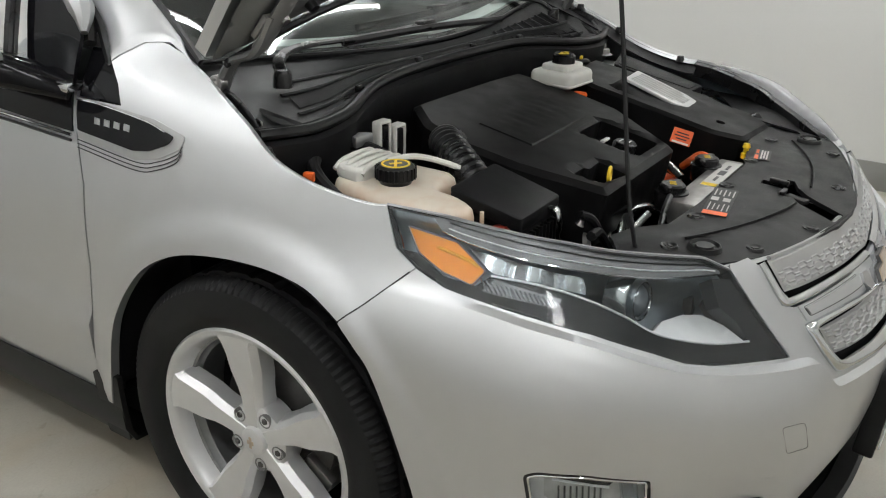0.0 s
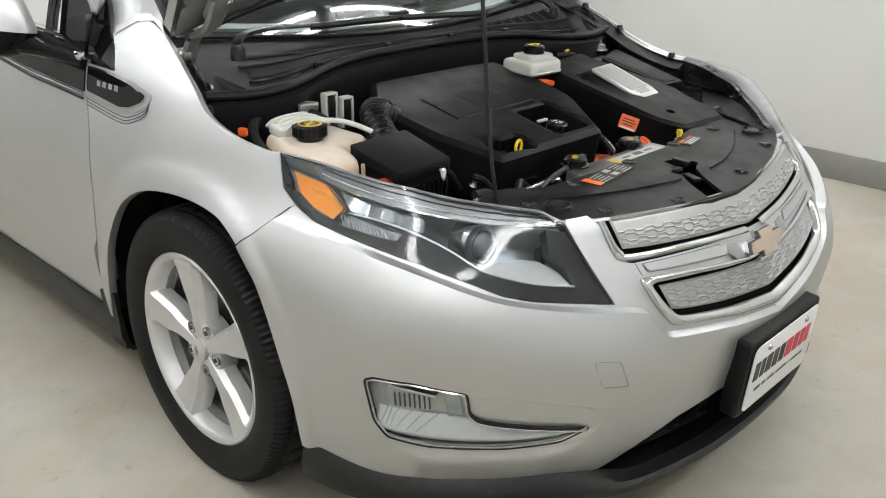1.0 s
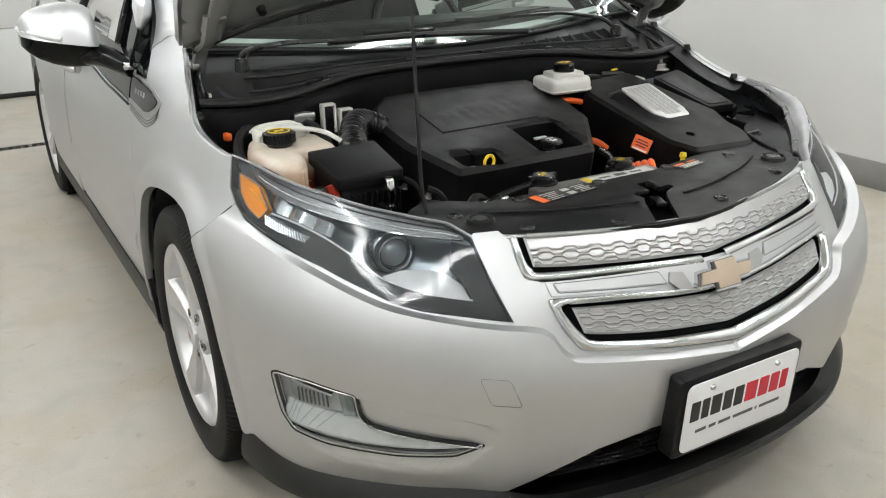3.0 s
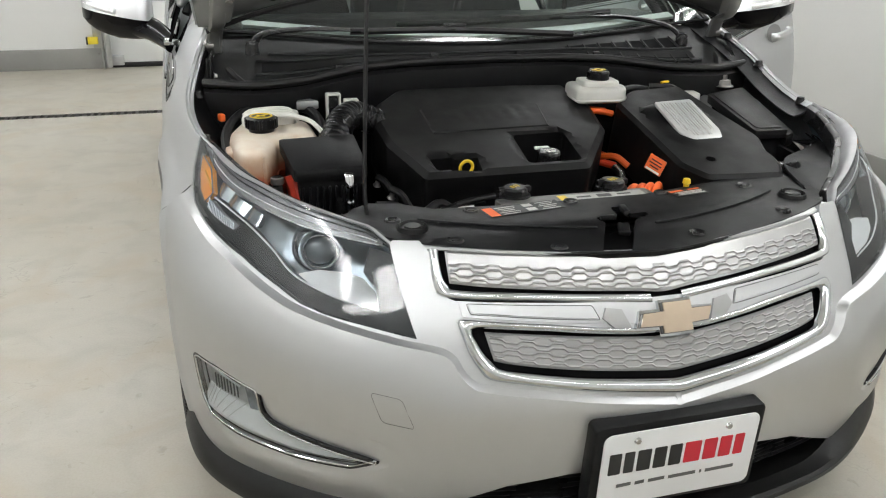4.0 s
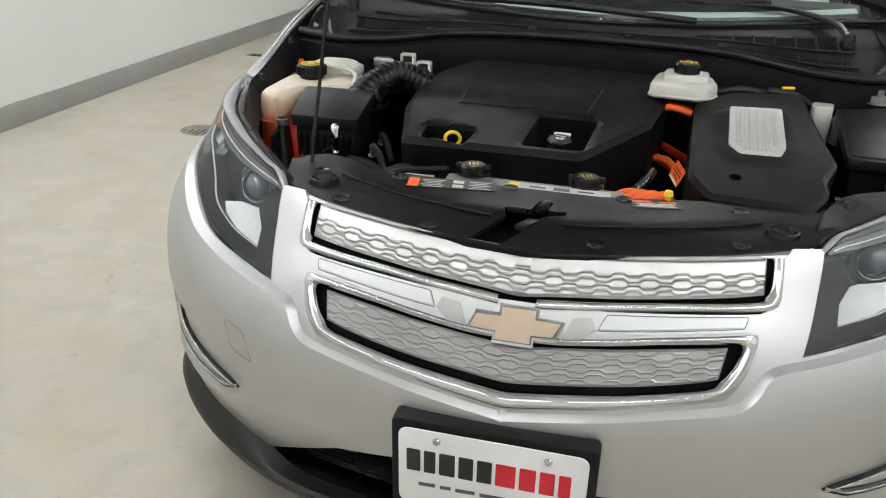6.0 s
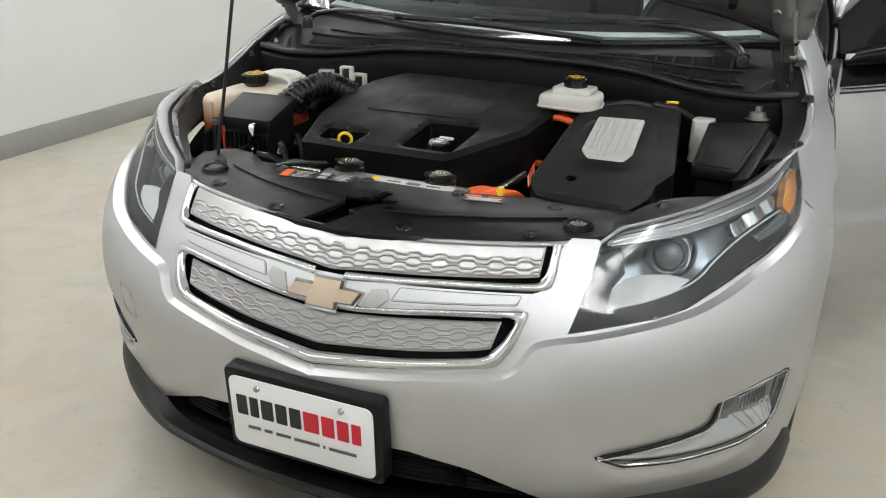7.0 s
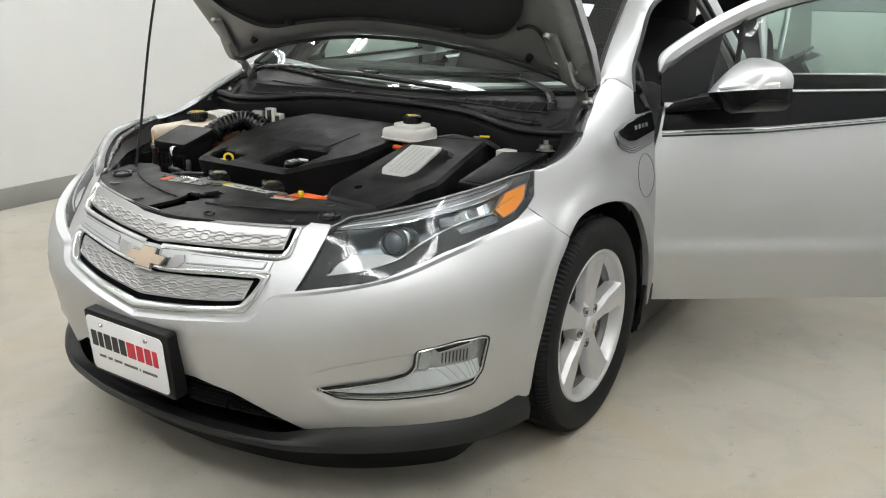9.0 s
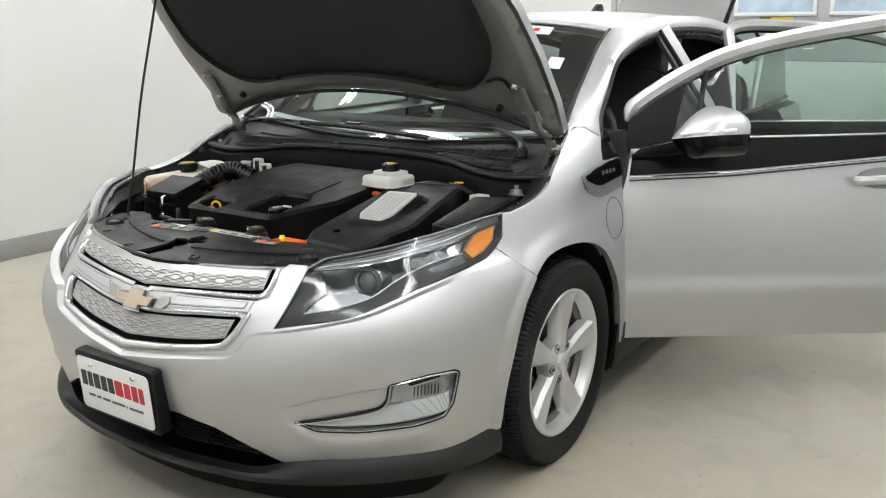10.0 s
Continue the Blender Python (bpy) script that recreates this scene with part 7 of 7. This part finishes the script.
# ---- doors ----
def side_mirror(s):
    """An outside mirror: painted cap above, black body below, lamp strip between."""
    stations = [(.846, .62), (.850, .86), (.862, .95), (.885, 1.0), (.91, .98), (.94, .92), (.97, .82), (1.0, .68), (1.022, .50), (1.035, .26)]

    def ring(x, k, up, n=14):
        out = []
        for t in np.linspace(0, 1, n):
            if t < .72:
                a = t / .72 * math.pi / 2
                y, h = .665 - .127 * k * (1 - t / .72), math.sin(a) ** .95
            else:
                q = (t - .72) / .28
                y, h = .665 + .088 * min(1, k + .25) * math.sin(q * math.pi / 2), 1 - .60 * (1 - math.cos(q * math.pi / 2))
            z = .946 + .040 * (y - .54) + .028 * (x - .85) / .17 + (.100 * k * h if up else -.068 * math.sqrt(max(.02, 1 - ((x - .925) / .122) ** 2)) * min(1, h * 2.2) ** .7 * (.42 + .58 * min(1, (y - .538) / .06)))
            out.append((s * x, y, z))
        out.append((s * x, y, .946 + .040 * (y - .54) + .028 * (x - .85) / .17))
        return out

    def skinned(up):
        bm = bmesh.new()
        rings = [[bm.verts.new(p) for p in ring(x, k, up)] for x, k in stations]
        for a, b in zip(rings, rings[1:]):
            for i in range(len(a) - 1):
                bm.faces.new((a[i], a[i + 1], b[i + 1], b[i]))
            bm.faces.new((a[-1], a[0], b[0], b[-1]))
        bm.faces.new(rings[0])
        bm.faces.new(rings[-1])
        return bm
    mir = part("outside_mirror", skinned(True), PAINT, None, "silver capped outside mirror with black base", smooth=70)
    part("lower_shell", skinned(False), GLOSS_BLACK, mir, "gloss black lower shell", smooth=70)
    part("mirror_arm", tube([(s * .795, .44, .893), (s * .815, .50, .905), (s * .85, .565, .922), (s * .90, .61, .935)], lambda t: .024 + .018 * t, 12, 6, .85), GLOSS_BLACK, mir, "gloss black mirror arm")
    part("repeater_lamp", tube([(s * .945, .552, .974), (s * .972, .568, .980), (s * 1.002, .594, .987), (s * 1.026, .640, .992), (s * 1.035, .69, .995)], .0075, 8, 5, .95), PEARL, mir, "clear indicator strip")
    part("mirror_glass", box((s * .915, .7400, .998), (.09, .004, .055), .002), MIRROR, mir)
    return mir


def door_shell(s, out, y0, y1, frame, glass, belt, hinge, turn, label, front):
    d = part("front_door" if front else "rear_door", panel(side(out, s), h=.05, hz=.012, flange=.05, lift=lambda a, z: .010 * smooth_step((.475 - z) / .035) - .10 * np.clip(.440 - z, 0, 1) + .0 * a), PAINT, car, label)
    inner = [(a, z) for a, z in shrink(out, .040)]
    kids = [part("door_trim", panel(side(inner, s), h=.08, flange=.03, lift=-.06), BLACK, d, "black inner door trim")]
    kids.append(part("belt_panel", panel(side(belt, s), h=.03, lift=.004, flange=.006), GLOSS_BLACK, d, "gloss black panel under the window"))
    lo = belt[:5] if front else belt[:3]
    for off, mt in ((-.006, CHROME), (-.016, INK_BLACK)):
        kids.append(part("accent_line", tube([Vector(skin(s * a, z + off)) + Vector(skin_normal(s * a, z)) * .005 for a, z in lo], .003, 6, 4), mt, d))
    hi = [q for q in belt if q[1] > (.93 if front else .9)]
    kids.append(part("belt_moulding", tube([Vector(skin(s * a, z - .002)) + Vector(skin_normal(s * a, z)) * .006 for a, z in hi], .0042, 6, 4), CHROME, d, "bright moulding along the window's foot"))
    kids.append(part("window_frame", tube([(s * (green_x(z) + .004), y, z) for y, z in frame], lambda t: .007 + .017 * min(1, t * 7), 8, 6, 1.3), PAINT, d, "silver window frame"))
    kids.append(part("frame_seal", tube([(s * (green_x(z) - .012), y + .012, z - .022) for y, z in frame], .013, 8, 6), SEAL, d))
    gl = part("door_glass", panel(glass, h=.06, flange=0, surface=lambda u, v: np.stack(np.broadcast_arrays(s * (.795 - .215 * np.clip((v - .90) / .44, 0, 1) ** 1.2), u, v), -1)), GLASS, d, "clear door glass", smooth=180)
    gl.visible_shadow = False
    kids.append(gl)
    if front:
        kids.append(part("mirror_sail", panel([(.425, .905), (.57, .938), (.645, 1.148), (.535, 1.088), (.45, 1.03), (.425, .99)], h=.04, flange=.008, surface=lambda u, v: np.stack(np.broadcast_arrays(s * (.800 - .215 * np.clip((v - .90) / .44, 0, 1) ** 1.2), u, v), -1)), GLOSS_BLACK, d, "gloss black sail panel"))
        kids.append(part("division_bar", tube([(s * green_x(z), y, z) for y, z in ((.645, .94), (.672, 1.04), (.71, 1.18))], .009, 6, 4), BLACK_SMOOTH, d))
        mir = side_mirror(s)
        mir.parent = d
        kids.append(part("hinge_cover", box((s * .80, .455, .905), (.04, .06, .018), .004), CHROME, d))
    ha = 2.785 if front else 3.9
    hy = ha - 1.504
    kids.append(part("door_handle", tube([(s * .846, hy - .10, .803), (s * .864, hy - .085, .806), (s * .868, hy, .809), (s * .864, hy + .085, .812), (s * .846, hy + .10, .814)], .013, 8, 5, 1.2), PAINT, d, "silver pull handle"))
    # flat darker patch painted for the shaded hollow behind the handle
    kids.append(part("handle_cup", panel([(s * (ha + .09 * math.cos(t)), .807 + .035 * math.sin(t)) for t in np.linspace(0, 2 * math.pi, 20, endpoint=False)], h=.03, lift=.001, flange=.002), PAINT_SHADED, d))
    if turn:
        hx, hyy = hinge
        d.matrix_basis = Matrix.Translation((hx, hyy, 0)) @ Matrix.Rotation(radians(turn), 4, "Z") @ Matrix.Translation((-hx, -hyy, 0))
    return d


F_OUT = round_loop([(1.937, .905), (1.9215, .82), (1.8935, .731), (1.8875, .58), (1.9035, .45), (1.9215, .33), (1.9245, .262), (3.03, .262), (3.05, .30), (3.05, .945), (2.4, .935), (2.05, .93)], .006, 2)
F_BELT = [(1.930, .824), (2.10, .830), (2.29, .838), (2.80, .878), (3.045, .893), (3.045, .953), (2.57, .945), (2.10, .940), (1.99, .925), (1.945, .906)]
F_FRAME = [(.420, 1.000), (.445, 1.040), (.535, 1.097), (.65, 1.156), (.79, 1.211), (1.01, 1.262), (1.345, 1.313), (1.54, 1.325)]
F_GLASS = [(.56, .935), (1.54, .945), (1.535, 1.322), (1.345, 1.308), (1.01, 1.257), (.79, 1.205), (.65, 1.15)]
R_OUT = round_loop([(3.07, .892), (3.07, .272), (3.72, .272), (3.80, .42), (3.93, .60), (4.02, .75), (4.03, .892)], .01, 2)
R_BELT = [(3.075, .840), (3.4, .846), (4.02, .856), (4.02, .905), (3.4, .905), (3.075, .902)]
R_FRAME = [(1.575, .93), (1.575, 1.20), (1.60, 1.300), (1.85, 1.306), (2.15, 1.275), (2.45, 1.20)]
R_GLASS = [(1.585, .895), (2.48, .895), (2.45, 1.19), (2.15, 1.265), (1.85, 1.296), (1.60, 1.292)]
door_shell(-1, F_OUT, .43, 1.55, F_FRAME, F_GLASS, F_BELT, (-.835, .42), 0, "closed silver front door with black belt panel", True)
door_shell(1, F_OUT, .43, 1.55, F_FRAME, F_GLASS, F_BELT, (.838, .418), -53, "open silver driver's door with mirror", True)
door_shell(1, R_OUT, 1.57, 2.5, R_FRAME, R_GLASS, R_BELT, (.838, 1.56), -58, "open silver rear door", False)
part("rear_window", panel(R_GLASS, h=.08, flange=0, surface=lambda u, v: np.stack(np.broadcast_arrays(-(.795 - .215 * np.clip((v - .90) / .44, 0, 1) ** 1.2), u, v), -1)), GLASS, car, "side window glass").visible_shadow = False
part("rear_window_frame", tube([(-green_x(z) - .004, y, z) for y, z in R_FRAME], .02, 8, 5), PAINT, car)
part("charge_door_line", tube([Vector(skin(1.815 + .062 * math.cos(t), .705 + .066 * math.sin(t))) + Vector(skin_normal(1.815, .7)) * .0005 for t in np.linspace(0, 2 * math.pi, 40)], .0009, 5, 0), INK_BLACK, car, "fine joint round the charge port lid")


# ---- no more than three levels: thing, part, piece of a part ----
def line_of(ob):
    out = [ob]
    while out[-1].parent:
        out.append(out[-1].parent)
    return out[::-1]


def placed(ob):
    m = Matrix.Identity(4)
    for q in line_of(ob):
        m = m @ q.matrix_basis
    return m


for ob in list(bpy.data.objects):
    line = line_of(ob)
    if len(line) > 3:
        m = placed(line[1]).inverted() @ placed(ob)
        ob.parent = line[1]
        ob.matrix_basis = m
